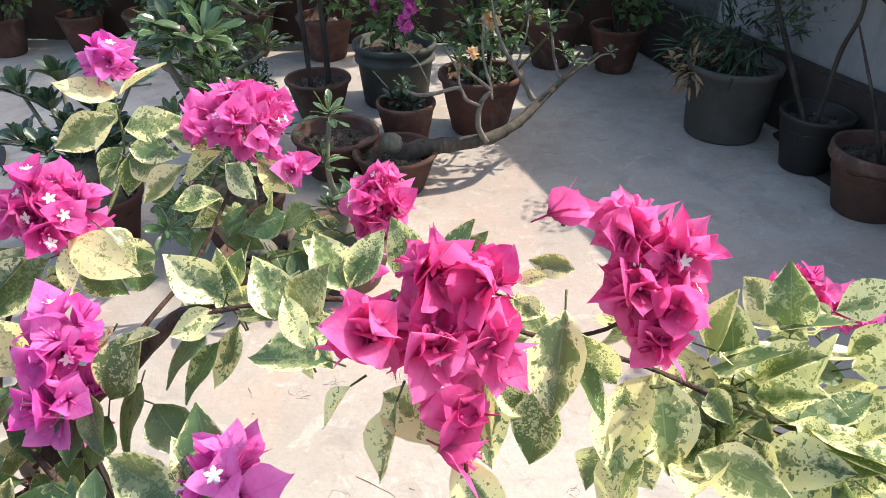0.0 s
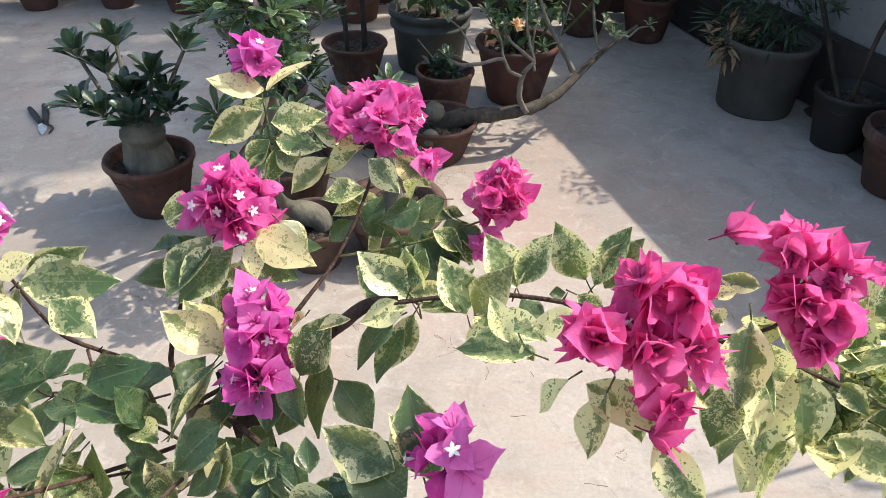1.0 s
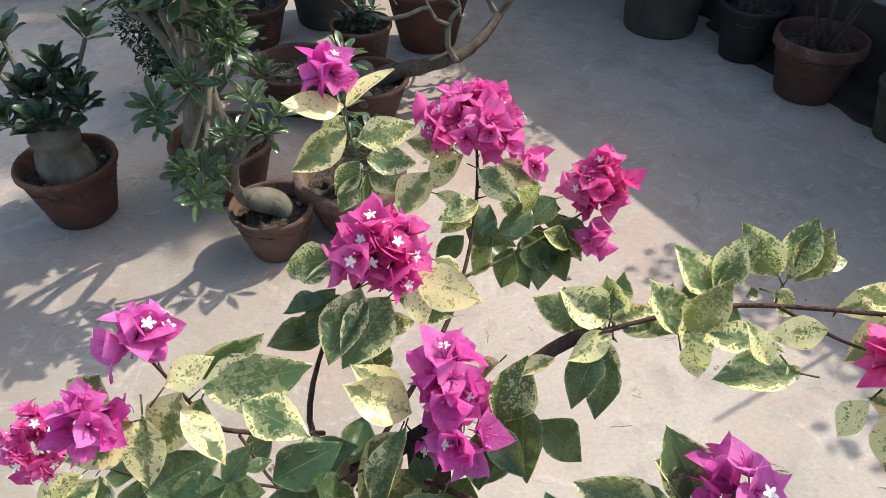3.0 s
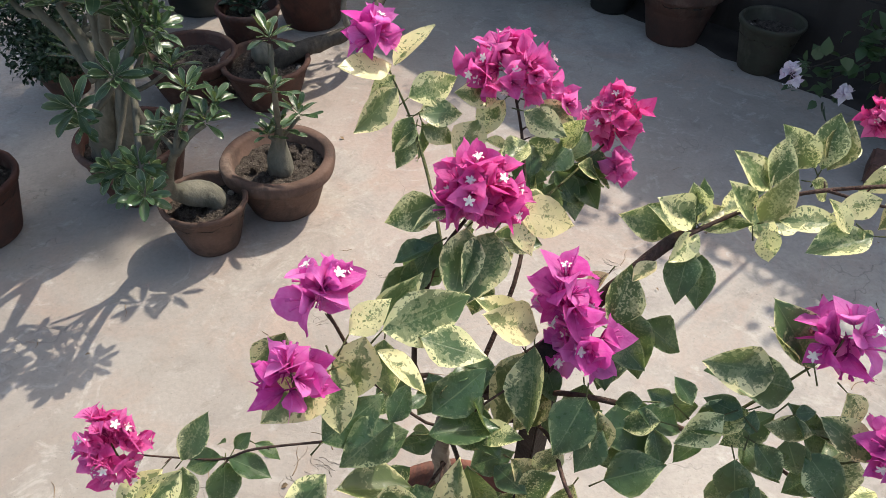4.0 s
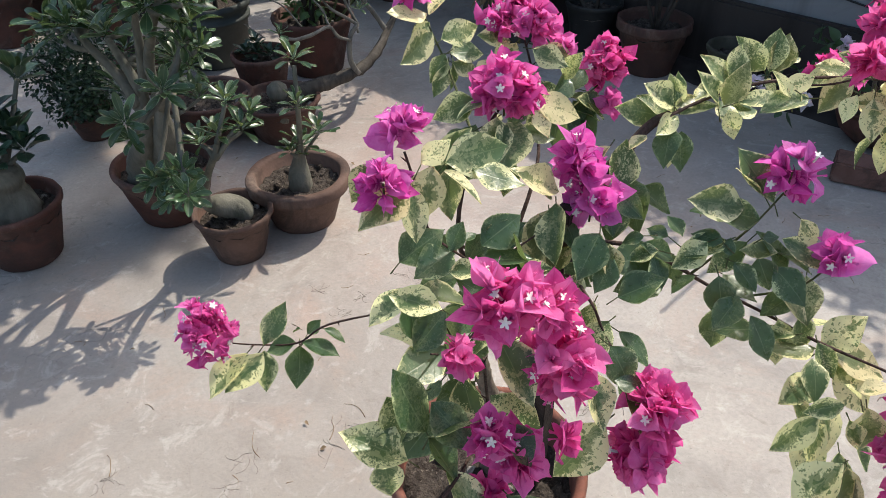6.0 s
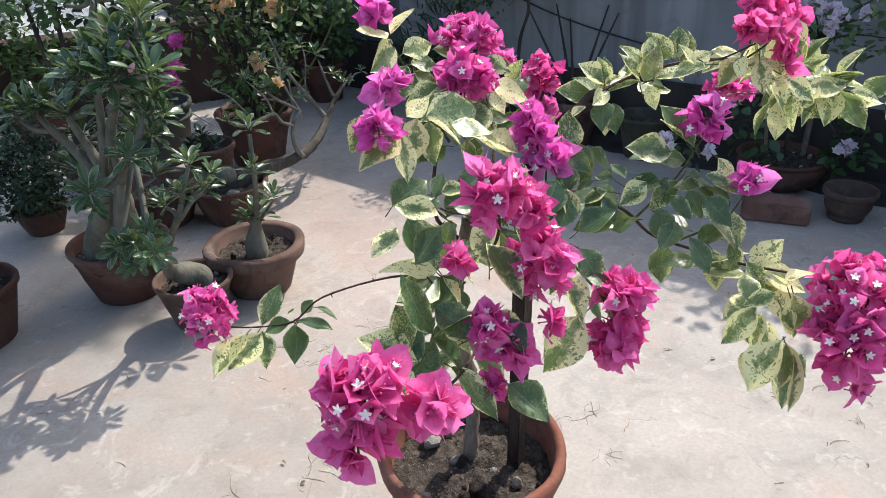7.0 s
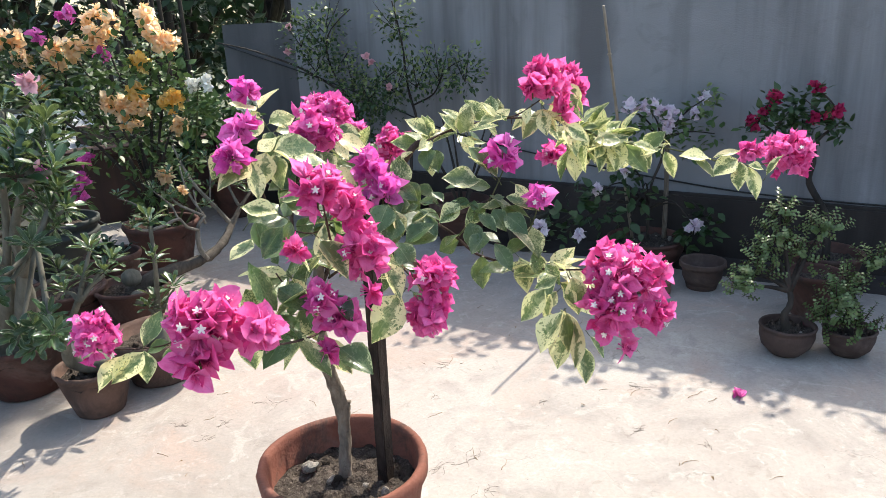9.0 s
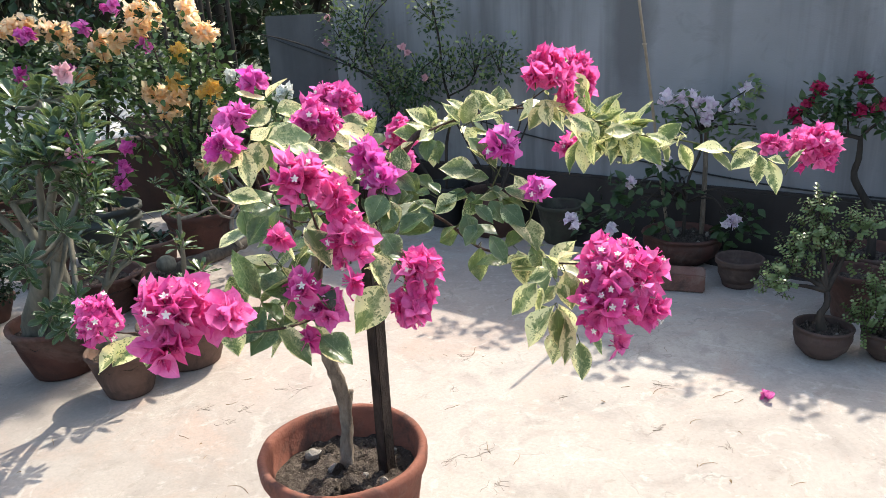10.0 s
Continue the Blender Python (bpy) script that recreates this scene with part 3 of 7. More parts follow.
def branch(points, r0, r1, material=STEM, thorns=0):
    """A limb that tapers along the points, with thorns."""
    n = len(points)
    if r0 < 0.006:
        r0, r1 = r0 * 0.62, r1 * 0.72
    rows = [(*p, r0 + (r1 - r0) * i / (n - 1)) for i, p in enumerate(points)]
    ob = part("branch", tube("branch", rows, material, 7, 5, 0.25), plant)
    line = spline(rows, 6)
    for i in range(thorns):
        k = rng.randrange(1, len(line) - 1)
        p, d = Vector(line[k][:3]), Vector((line[k + 1] - line[k])[:3]).normalized()
        out = (d.cross(jitter(1)).normalized() + d * 0.3).normalized() * rng.uniform(0.008, 0.014)
        part("thorn", tube("thorn", [(*p, 0.0012), (*(p + out * 0.6), 0.0008), (*(p + out), 0.0002)], material, 5, 1), ob)
    return ob


branch([(-0.22, 0.562, 0.70), (-0.247, 0.595, 0.745), (-0.215, 0.625, 0.84), (-0.172, 0.632, 0.895)], 0.0055, 0.0022, thorns=3)
branch([(-0.215, 0.56, 0.68), (-0.125, 0.628, 0.781), (-0.085, 0.69, 0.82), (-0.062, 0.75, 0.865), (-0.054, 0.795, 0.905)], 0.0045, 0.002, thorns=6)
branch([(-0.205, 0.62, 0.83), (-0.18, 0.72, 0.85), (-0.176, 0.785, 0.89), (-0.19, 0.825, 0.945)], 0.0035, 0.0015, GREENSTEM)
branch([(-0.085, 0.69, 0.815), (-0.01, 0.735, 0.805), (0.07, 0.775, 0.815)], 0.003, 0.0016, GREENSTEM, 2)
branch([(-0.215, 0.56, 0.72), (-0.17, 0.54, 0.77), (-0.13, 0.532, 0.82)], 0.0045, 0.002, thorns=2)
branch([(-0.215, 0.56, 0.70), (-0.14, 0.545, 0.775), (-0.082, 0.544, 0.825), (-0.034, 0.538, 0.878), (-0.004, 0.541, 0.885)], 0.0085, 0.005, thorns=5)
branch([(-0.02, 0.539, 0.882), (0.05, 0.537, 0.898), (0.10, 0.533, 0.904), (0.16, 0.516, 0.908), (0.24, 0.50, 0.90), (0.30, 0.494, 0.885), (0.35, 0.487, 0.865)], 0.0036, 0.0024, thorns=5)
branch([(0.35, 0.487, 0.865), (0.42, 0.48, 0.835), (0.515, 0.405, 0.815), (0.59, 0.32, 0.785), (0.66, 0.295, 0.775), (0.74, 0.285, 0.775)], 0.0035, 0.0014, GREENSTEM)
branch([(0.13, 0.526, 0.906), (0.15, 0.475, 0.918), (0.162, 0.43, 0.945)], 0.0025, 0.0015)
branch([(0.24, 0.50, 0.90), (0.275, 0.488, 0.925), (0.289, 0.485, 0.965)], 0.0025, 0.0015)
branch([(0.30, 0.475, 0.885), (0.42, 0.59, 0.80), (0.53, 0.735, 0.75)], 0.0025, 0.0015, GREENSTEM)
branch([(0.33, 0.48, 0.87), (0.37, 0.50, 0.82), (0.44, 0.55, 0.80)], 0.0025, 0.0012, GREENSTEM)
branch([(-0.235, 0.585, 0.735), (-0.30, 0.552, 0.80), (-0.315, 0.536, 0.845), (-0.335, 0.532, 0.92)], 0.004, 0.0018, thorns=3)
branch([(-0.222, 0.57, 0.62), (-0.28, 0.58, 0.657), (-0.333, 0.59, 0.668), (-0.412, 0.625, 0.647), (-0.449, 0.654, 0.605), (-0.50, 0.68, 0.60), (-0.54, 0.695, 0.608)], 0.003, 0.0014, thorns=6)
branch([(-0.215, 0.56, 0.715), (-0.155, 0.50, 0.775), (-0.10, 0.455, 0.785), (-0.05, 0.43, 0.755), (0.02, 0.44, 0.695), (0.06, 0.385, 0.68), (0.074, 0.321, 0.684), (0.09, 0.24, 0.70), (0.083, 0.18, 0.715)], 0.005, 0.0018, thorns=5)
branch([(-0.03, 0.43, 0.74), (0.03, 0.42, 0.79), (0.054, 0.406, 0.845)], 0.0028, 0.0015, GREENSTEM)
branch([(0.04, 0.415, 0.69), (0.06, 0.36, 0.74), (0.061, 0.332, 0.795)], 0.0025, 0.0014, GREENSTEM)
branch([(-0.222, 0.565, 0.66), (-0.255, 0.45, 0.75), (-0.30, 0.37, 0.815), (-0.325, 0.332, 0.865)], 0.004, 0.0018, thorns=2)
branch([(-0.27, 0.42, 0.765), (-0.27, 0.36, 0.775), (-0.272, 0.332, 0.785)], 0.0025, 0.0015, GREENSTEM)
branch([(-0.21, 0.555, 0.68), (-0.164, 0.493, 0.738), (-0.183, 0.415, 0.77), (-0.172, 0.396, 0.734), (-0.185, 0.33, 0.725), (-0.20, 0.285, 0.725)], 0.0035, 0.0014, thorns=3)
branch([(-0.225, 0.57, 0.60), (-0.28, 0.45, 0.64), (-0.32, 0.37, 0.68), (-0.338, 0.322, 0.715)], 0.0035, 0.0016, thorns=2)
branch([(-0.30, 0.40, 0.665), (-0.38, 0.32, 0.70), (-0.46, 0.255, 0.74), (-0.50, 0.225, 0.77)], 0.003, 0.0016, thorns=2)
branch([(0.083, 0.18, 0.715), (0.03, 0.14, 0.70), (-0.01, 0.11, 0.69)], 0.0018, 0.0012, GREENSTEM)
branch([(-0.30, 0.552, 0.795), (-0.26, 0.50, 0.78), (-0.20, 0.50, 0.80)], 0.0025, 0.0014, thorns=2)
branch([(-0.24, 0.53, 0.66), (-0.32, 0.46, 0.71), (-0.36, 0.42, 0.76)], 0.003, 0.0014, thorns=2)

def lamina(width, fold, droop, wave, wide_at, twist, seed, rows=10):
    """A bougainvillea leaf: a rounded wedge at the stalk, widest before the middle, drawn out to a point."""
    verts, faces, uvs = [], [], []
    cols = (-1, -0.72, -0.36, 0, 0.36, 0.72, 1)
    for j in range(rows + 1):
        t = 0.5 - 0.5 * math.cos(math.pi * j / rows)
        if t < wide_at:
            w = math.sin(math.pi / 2 * t / wide_at) ** 0.95
        else:
            q = (t - wide_at) / (1 - wide_at)
            w = (1 - q ** 1.8) * (1 - 0.26 * q ** 3)
        w = 0.5 * width * max(w, 0.008)
        for c in cols:
            side = c * w * (1 + 0.05 * math.sin(5 * t + seed * 1.3 + c))
            z = abs(c) ** 1.4 * w * fold + wave * math.sin(8 * t + 2.3 * c + seed * 1.9) * c * c
            a = twist * t
            verts.append((side * math.cos(a) - z * math.sin(a), t, side * math.sin(a) + z * math.cos(a) - droop * t * t))
            uvs.append((0.5 + 0.5 * c, t))
    n = len(cols)
    for j in range(rows):
        for i in range(n - 1):
            faces.append((j * n + i, j * n + i + 1, (j + 1) * n + i + 1, (j + 1) * n + i))
    return verts, faces, uvs


BLADES = {}
for key in "ycsd":
    BLADES[key] = []
    for i in range(10):
        v, f, uv = lamina((0.68 if key == "d" else 0.61) + 0.07 * math.sin(i * 2.3), 0.05 + 0.50 * ((i * 7) % 10) / 9, -0.10 + 0.42 * ((i * 3) % 10) / 9, 0.028, 0.40 + 0.03 * (i % 3), 0.5 * math.sin(i * 1.7), i)
        BLADES[key].append(mesh("leaf", v, f, LEAF[key], uv))
VIEW = Vector((-0.45, -0.05, 1.22))


def leaves(kinds, rows):
    """Leaves from stalk to tip; those that point at the eye droop."""
    for kind, (x0, y0, z0, x1, y1, z1) in zip(kinds, rows):
        b, t = Vector((x0, y0, z0)), Vector((x1, y1, z1))
        size = (t - b).length
        shoot = -0.07 < x0 < 0.25 and y0 > 0.5 and z0 > 0.84
        most = 0.052 if shoot else 0.068
        if size > most:
            t = b + (t - b) * (most / size)
            size = most
        want = 0.042 if shoot else 0.046 if kind == "d" else 0.053
        if size < want:
            way = Vector((0.35, -0.35, 0.45)) if x0 > 0.34 and rng.random() < 0.5 else Vector((0, 0.15, -0.9))
            t += way * math.sqrt(want * want - size * size) * 0.7
        to_eye = (VIEW - b).normalized()
        face = to_eye * 0.75 + Vector((0.2, 0.05, 0.75)) + jitter(0.6)
        me = rng.choice(BLADES[kind])
        ob = part("leaf", me, plant, "", aim(b, t, face, (t - b).length * rng.uniform(1.0, 1.12)))
        stalk = (t - b).normalized() * -0.013 + Vector((0, 0, -0.004)) + jitter(0.004)
        if rng.random() < 0.55:
            part("leaf_stalk", tube("leaf_stalk", [(*b, 0.0006), (*(b + stalk), 0.0008)], GREENSTEM, 5, 1), ob)


leaves("yyyycsccss", [(-.185, .821, .942, -.240, .813, .951), (-.183, .821, .942, -.135, .832, .975), (-.184, .815, .934, -.211, .806, .942), (-.175, .799, .914, -.120, .797, .931), (-.185, .806, .924, -.237, .775, .904), (-.175, .786, .899, -.200, .771, .899), (-.169, .787, .899, -.119, .779, .908), (-.175, .778, .889, -.198, .759, .884), (-.167, .783, .894, -.166, .763, .888), (-.168, .779, .889, -.134, .766, .892)])
leaves("yyycyssdddsd", [(-.078, .786, .901, -.126, .787, .922), (-.070, .784, .898, -.109, .760, .888), (-.106, .774, .887, -.144, .739, .862), (-.060, .757, .897, -.017, .722, .872), (-.035, .778, .890, .003, .748, .873), (-.062, .737, .871, -.105, .718, .868), (-.059, .764, .841, -.101, .741, .831), (-.061, .728, .829, -.051, .744, .868), (-.004, .745, .849, -.042, .723, .841), (.022, .750, .855, -.012, .731, .851), (-.102, .760, .869, -.062, .741, .864), (-.072, .755, .831, -.035, .730, .818)])
leaves("ddsdddsd", [(.020, .767, .802, .038, .734, .781), (.037, .771, .808, .066, .751, .802), (.014, .760, .794, .057, .741, .790), (-.024, .757, .790, .001, .721, .764), (-.004, .764, .799, .014, .734, .780), (-.041, .785, .777, -.012, .752, .755), (.019, .782, .821, .041, .781, .839), (.033, .776, .814, .011, .780, .838)])
leaves("cysddssdsd", [(-.164, .609, .881, -.206, .569, .850), (-.144, .611, .898, -.090, .588, .889), (-.198, .629, .905, -.235, .625, .920), (-.208, .631, .876, -.236, .608, .867), (-.222, .629, .825, -.272, .616, .829), (-.174, .594, .861, -.143, .595, .882), (-.171, .610, .833, -.190, .586, .822), (-.155, .628, .856, -.110, .609, .851), (-.124, .626, .901, -.095, .615, .907), (-.122, .640, .855, -.093, .642, .877)])
leaves("cssyddcys", [(.004, .544, .892, -.038, .554, .924), (.006, .547, .896, .016, .561, .932), (.006, .544, .892, .038, .543, .910), (.004, .537, .884, -.033, .522, .884), (-.008, .530, .874, -.039, .499, .856), (.003, .525, .869, -.021, .490, .844), (.031, .545, .893, .064, .546, .914), (-.043, .529, .873, -.070, .520, .881), (.047, .545, .894, .058, .555, .925)])
leaves("ysdccdssscsd", [(.094, .553, .896, .060, .581, .950), (.094, .555, .898, .119, .572, .937), (.090, .557, .900, .066, .555, .916), (.073, .546, .886, .073, .511, .861), (.074, .534, .871, .170, .534, .890), (.098, .549, .890, .116, .533, .889), (.151, .560, .903, .120, .574, .940), (.158, .557, .900, .183, .579, .946), (.166, .556, .898, .197, .575, .941), (.183, .562, .906, .213, .563, .927), (.144, .552, .893, .170, .537, .894), (.121, .551, .893, .134, .552, .913)])
leaves("ycsdddsdd", [(-.157, .525, .831, -.207, .535, .863), (-.164, .518, .822, -.188, .471, .782), (-.088, .514, .817, -.064, .537, .864), (-.065, .523, .827, -.080, .477, .790), (-.054, .513, .816, -.026, .488, .803), (-.088, .507, .808, -.106, .479, .793), (-.150, .506, .775, -.190, .487, .770), (-.115, .500, .767, -.138, .468, .747), (-.159, .498, .749, -.134, .474, .739)])
leaves("ccyyccc", [(-.302, .510, .911, -.226, .504, .921), (-.276, .502, .901, -.232, .478, .890), (-.315, .510, .911, -.338, .483, .897), (-.326, .513, .914, -.293, .520, .943), (-.342, .502, .901, -.346, .468, .878), (-.302, .506, .906, -.312, .479, .892), (-.309, .528, .902, -.261, .533, .926)])
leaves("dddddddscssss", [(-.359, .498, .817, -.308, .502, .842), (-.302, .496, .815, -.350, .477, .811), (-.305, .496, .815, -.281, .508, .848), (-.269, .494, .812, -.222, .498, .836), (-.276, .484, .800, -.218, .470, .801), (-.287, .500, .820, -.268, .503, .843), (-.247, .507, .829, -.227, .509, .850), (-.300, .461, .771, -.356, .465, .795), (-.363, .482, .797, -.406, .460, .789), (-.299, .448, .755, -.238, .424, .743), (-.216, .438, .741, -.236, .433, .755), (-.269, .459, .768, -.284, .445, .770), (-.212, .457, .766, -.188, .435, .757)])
leaves("c", [(-.334, .438, .742, -.399, .419, .739)])
leaves("ysc", [(-.346, .495, .904, -.397, .483, .886), (-.368, .525, .921, -.394, .514, .915), (-.312, .490, .916, -.287, .459, .917)])
leaves("csddys", [(-.187, .617, .887, -.220, .571, .846), (-.204, .641, .901, -.253, .647, .900), (-.218, .619, .874, -.254, .621, .876), (-.217, .625, .851, -.249, .618, .847), (-.145, .604, .895, -.138, .581, .895), (-.193, .597, .837, -.188, .578, .839)])
leaves("ddssd", [(.020, .783, .793, .004, .723, .748), (.033, .768, .785, .035, .721, .761), (.025, .792, .803, .051, .736, .782), (-.021, .816, .803, .022, .790, .817), (.009, .794, .798, -.029, .786, .789)])
leaves("ycdddy", [(-.161, .531, .819, -.201, .565, .848), (-.168, .524, .809, -.216, .486, .769), (-.097, .508, .829, -.081, .469, .819), (-.108, .505, .822, -.113, .471, .805), (-.157, .509, .802, -.146, .482, .799), (-.084, .539, .864, -.100, .539, .874)])
leaves("dsddddsdcsdcy", [(-.246, .532, .797, -.270, .521, .792), (-.240, .527, .795, -.224, .531, .824), (-.248, .517, .781, -.212, .514, .814), (-.251, .505, .770, -.218, .474, .774), (-.273, .544, .794, -.304, .539, .792), (-.282, .515, .764, -.333, .514, .755), (-.289, .494, .741, -.335, .486, .728), (-.278, .440, .769, -.328, .444, .765), (-.283, .410, .754, -.265, .452, .817), (-.293, .417, .769, -.326, .416, .770), (-.248, .448, .719, -.217, .441, .744), (-.268, .407, .757, -.226, .388, .778), (-.334, .445, .746, -.385, .473, .764)])
leaves("ysdddsd", [(-.329, .437, .741, -.321, .410, .738), (-.304, .535, .771, -.286, .546, .807), (-.265, .507, .764, -.279, .514, .781), (-.241, .473, .745, -.208, .464, .771), (-.335, .452, .680, -.354, .447, .683), (-.230, .505, .780, -.209, .490, .793), (-.317, .509, .741, -.315, .524, .773)])
leaves("ddsddssd", [(-.360, .440, .686, -.426, .418, .648), (-.353, .420, .668, -.402, .403, .644), (-.331, .406, .664, -.380, .397, .648), (-.303, .454, .730, -.345, .437, .709), (-.319, .445, .712, -.338, .458, .734), (-.308, .391, .706, -.279, .339, .683), (-.319, .433, .699, -.320, .397, .678), (-.249, .433, .734, -.251, .457, .778)])
leaves("csdddds", [(-.316, .369, .812, -.308, .319, .765), (-.353, .388, .808, -.337, .359, .802), (-.352, .400, .829, -.388, .394, .809), (-.341, .396, .834, -.365, .386, .819), (-.380, .422, .838, -.381, .399, .825), (-.314, .383, .839, -.337, .401, .870), (-.343, .414, .861, -.317, .398, .885)])
leaves("y", [(-.366, .378, .854, -.405, .400, .878)])
leaves("sddssdscdcdc", [(-.393, .351, .730, -.358, .339, .771), (-.394, .354, .735, -.415, .387, .794), (-.384, .364, .761, -.366, .322, .736), (-.402, .369, .751, -.409, .371, .773), (-.419, .386, .762, -.411, .358, .750), (-.393, .351, .730, -.380, .317, .713), (-.414, .351, .709, -.462, .381, .739), (-.386, .330, .703, -.357, .274, .665), (-.340, .293, .686, -.323, .252, .662), (-.300, .430, .640, -.262, .395, .588), (-.327, .323, .748, -.319, .294, .734), (-.434, .363, .710, -.435, .339, .696)])
leaves("ycddcs", [(-.237, .300, .728, -.293, .290, .682), (-.240, .329, .772, -.242, .295, .740), (-.223, .315, .766, -.199, .295, .782), (-.220, .330, .793, -.208, .297, .777), (-.241, .316, .750, -.252, .324, .778), (-.215, .300, .749, -.208, .271, .733)])
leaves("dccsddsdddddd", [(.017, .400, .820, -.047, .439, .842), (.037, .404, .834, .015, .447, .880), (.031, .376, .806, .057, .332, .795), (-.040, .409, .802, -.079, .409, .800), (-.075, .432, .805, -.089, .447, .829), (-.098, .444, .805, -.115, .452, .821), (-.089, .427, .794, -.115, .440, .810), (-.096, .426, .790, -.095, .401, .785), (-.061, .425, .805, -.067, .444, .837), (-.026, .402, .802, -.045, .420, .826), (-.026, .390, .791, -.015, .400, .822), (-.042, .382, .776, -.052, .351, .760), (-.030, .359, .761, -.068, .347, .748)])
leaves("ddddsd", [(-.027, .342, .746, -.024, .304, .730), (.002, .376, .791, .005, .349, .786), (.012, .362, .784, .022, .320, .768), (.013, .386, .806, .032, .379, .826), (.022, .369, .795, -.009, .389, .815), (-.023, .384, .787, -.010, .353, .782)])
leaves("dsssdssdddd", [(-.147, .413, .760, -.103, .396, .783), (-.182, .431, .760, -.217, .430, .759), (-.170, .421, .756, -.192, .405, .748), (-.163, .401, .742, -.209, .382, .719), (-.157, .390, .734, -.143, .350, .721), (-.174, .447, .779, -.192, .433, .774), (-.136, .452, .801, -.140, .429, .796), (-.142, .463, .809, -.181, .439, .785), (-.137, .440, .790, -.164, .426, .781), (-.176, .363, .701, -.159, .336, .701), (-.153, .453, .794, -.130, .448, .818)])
leaves("yyyccsycssdds", [(.076, .316, .677, .113, .305, .721), (.083, .312, .677, .126, .265, .668), (.082, .304, .663, .108, .252, .629), (.041, .305, .624, .055, .272, .610), (.072, .302, .650, .017, .303, .625), (.070, .320, .677, .011, .340, .678), (.063, .271, .590, .022, .252, .545), (.077, .250, .569, .055, .221, .527), (.061, .346, .711, .064, .319, .696), (.039, .355, .705, .039, .322, .677), (.016, .361, .692, -.023, .376, .706), (.060, .359, .731, .021, .362, .724), (.073, .363, .751, .067, .336, .726)])
leaves("yc", [(.067, .289, .624, .068, .240, .570), (.093, .248, .582, .102, .223, .576)])
leaves("ccssddsydddd", [(.007, .414, .830, -.048, .438, .842), (.026, .410, .842, .002, .431, .879), (-.015, .407, .798, -.067, .414, .785), (.004, .396, .797, -.038, .398, .787), (.020, .382, .790, .008, .388, .814), (.033, .362, .770, .017, .382, .814), (.023, .360, .757, .043, .319, .736), (.055, .380, .822, .067, .352, .812), (.027, .378, .790, .052, .345, .787), (-.066, .423, .773, -.100, .442, .799), (-.077, .421, .761, -.133, .431, .748), (-.077, .433, .780, -.138, .450, .774)])
leaves("ssscccsyc", [(.006, .553, .875, -.023, .568, .906), (.011, .551, .879, .002, .559, .924), (.015, .548, .879, .045, .521, .898), (.008, .548, .865, -.006, .525, .823), (-.002, .558, .875, -.045, .576, .889), (.054, .526, .887, .026, .550, .941), (.059, .524, .891, .078, .517, .943), (.062, .520, .886, .069, .497, .878), (.073, .517, .895, .113, .481, .908)])
leaves("yycycy", [(.085, .460, .922, .071, .471, .965), (.094, .456, .926, .102, .443, .945), (.101, .450, .922, .051, .463, .912), (.136, .426, .920, .173, .390, .928), (.178, .395, .908, .205, .356, .894), (.174, .404, .927, .184, .388, .941)])
leaves("yycsycycsycyy", [(.333, .528, .875, .352, .493, .854), (.339, .526, .880, .321, .532, .903), (.350, .514, .869, .379, .491, .895), (.367, .501, .863, .336, .491, .824), (.376, .495, .862, .406, .472, .894), (.383, .486, .851, .362, .455, .775), (.398, .478, .856, .421, .456, .877), (.400, .472, .845, .430, .426, .813), (.411, .467, .850, .429, .441, .850), (.418, .459, .839, .387, .442, .784), (.426, .451, .833, .437, .409, .781), (.439, .442, .832, .472, .408, .837), (.389, .476, .835, .346, .478, .807)])
leaves("ycs", [(.441, .435, .816, .450, .408, .802), (.340, .519, .864, .350, .483, .828), (.374, .500, .873, .389, .486, .900)])
leaves("yyys", [(.498, .413, .806, .476, .417, .819), (.503, .411, .811, .507, .385, .788), (.515, .407, .821, .507, .413, .862), (.467, .437, .818, .487, .420, .845)])
leaves("yyc", [(.556, .338, .796, .494, .370, .813), (.561, .336, .798, .579, .312, .805), (.529, .356, .797, .531, .326, .762)])
leaves("ccyyc", [(.600, .307, .793, .544, .322, .777), (.604, .303, .788, .579, .285, .739), (.615, .291, .777, .605, .261, .722), (.641, .271, .770, .613, .286, .800), (.644, .266, .760, .642, .262, .788)])
leaves("yyysccy", [(.006, .227, .729, .031, .207, .758), (.008, .223, .721, -.006, .231, .757), (.013, .217, .713, .015, .190, .685), (-.004, .228, .714, -.037, .240, .727), (-.024, .236, .699, -.062, .239, .682), (-.019, .229, .691, -.042, .222, .673), (-.000, .220, .698, .009, .200, .701)])
leaves("ycc", [(-.029, .194, .678, -.074, .191, .632), (-.019, .182, .662, -.033, .155, .607), (-.026, .191, .674, -.032, .168, .645)])
leaves("ccssscyycys", [(.235, .441, .971, .229, .406, .939), (.207, .443, .976, .224, .440, .990), (.227, .419, .938, .217, .396, .926), (.244, .435, .960, .262, .421, .958), (.239, .428, .950, .261, .411, .944), (.240, .454, .988, .217, .455, 1.015), (.225, .451, .986, .210, .450, 1.008), (.194, .422, .946, .188, .400, .934), (.146, .409, .931, .139, .386, .919), (.121, .412, .938, .106, .401, .944), (.197, .417, .938, .217, .411, .949)])
leaves("yycscy", [(.309, .492, .881, .315, .447, .835), (.305, .492, .881, .275, .457, .854), (.292, .464, .841, .307, .451, .842), (.355, .468, .841, .319, .444, .829), (.342, .488, .872, .332, .466, .863), (.287, .486, .875, .279, .449, .842)])
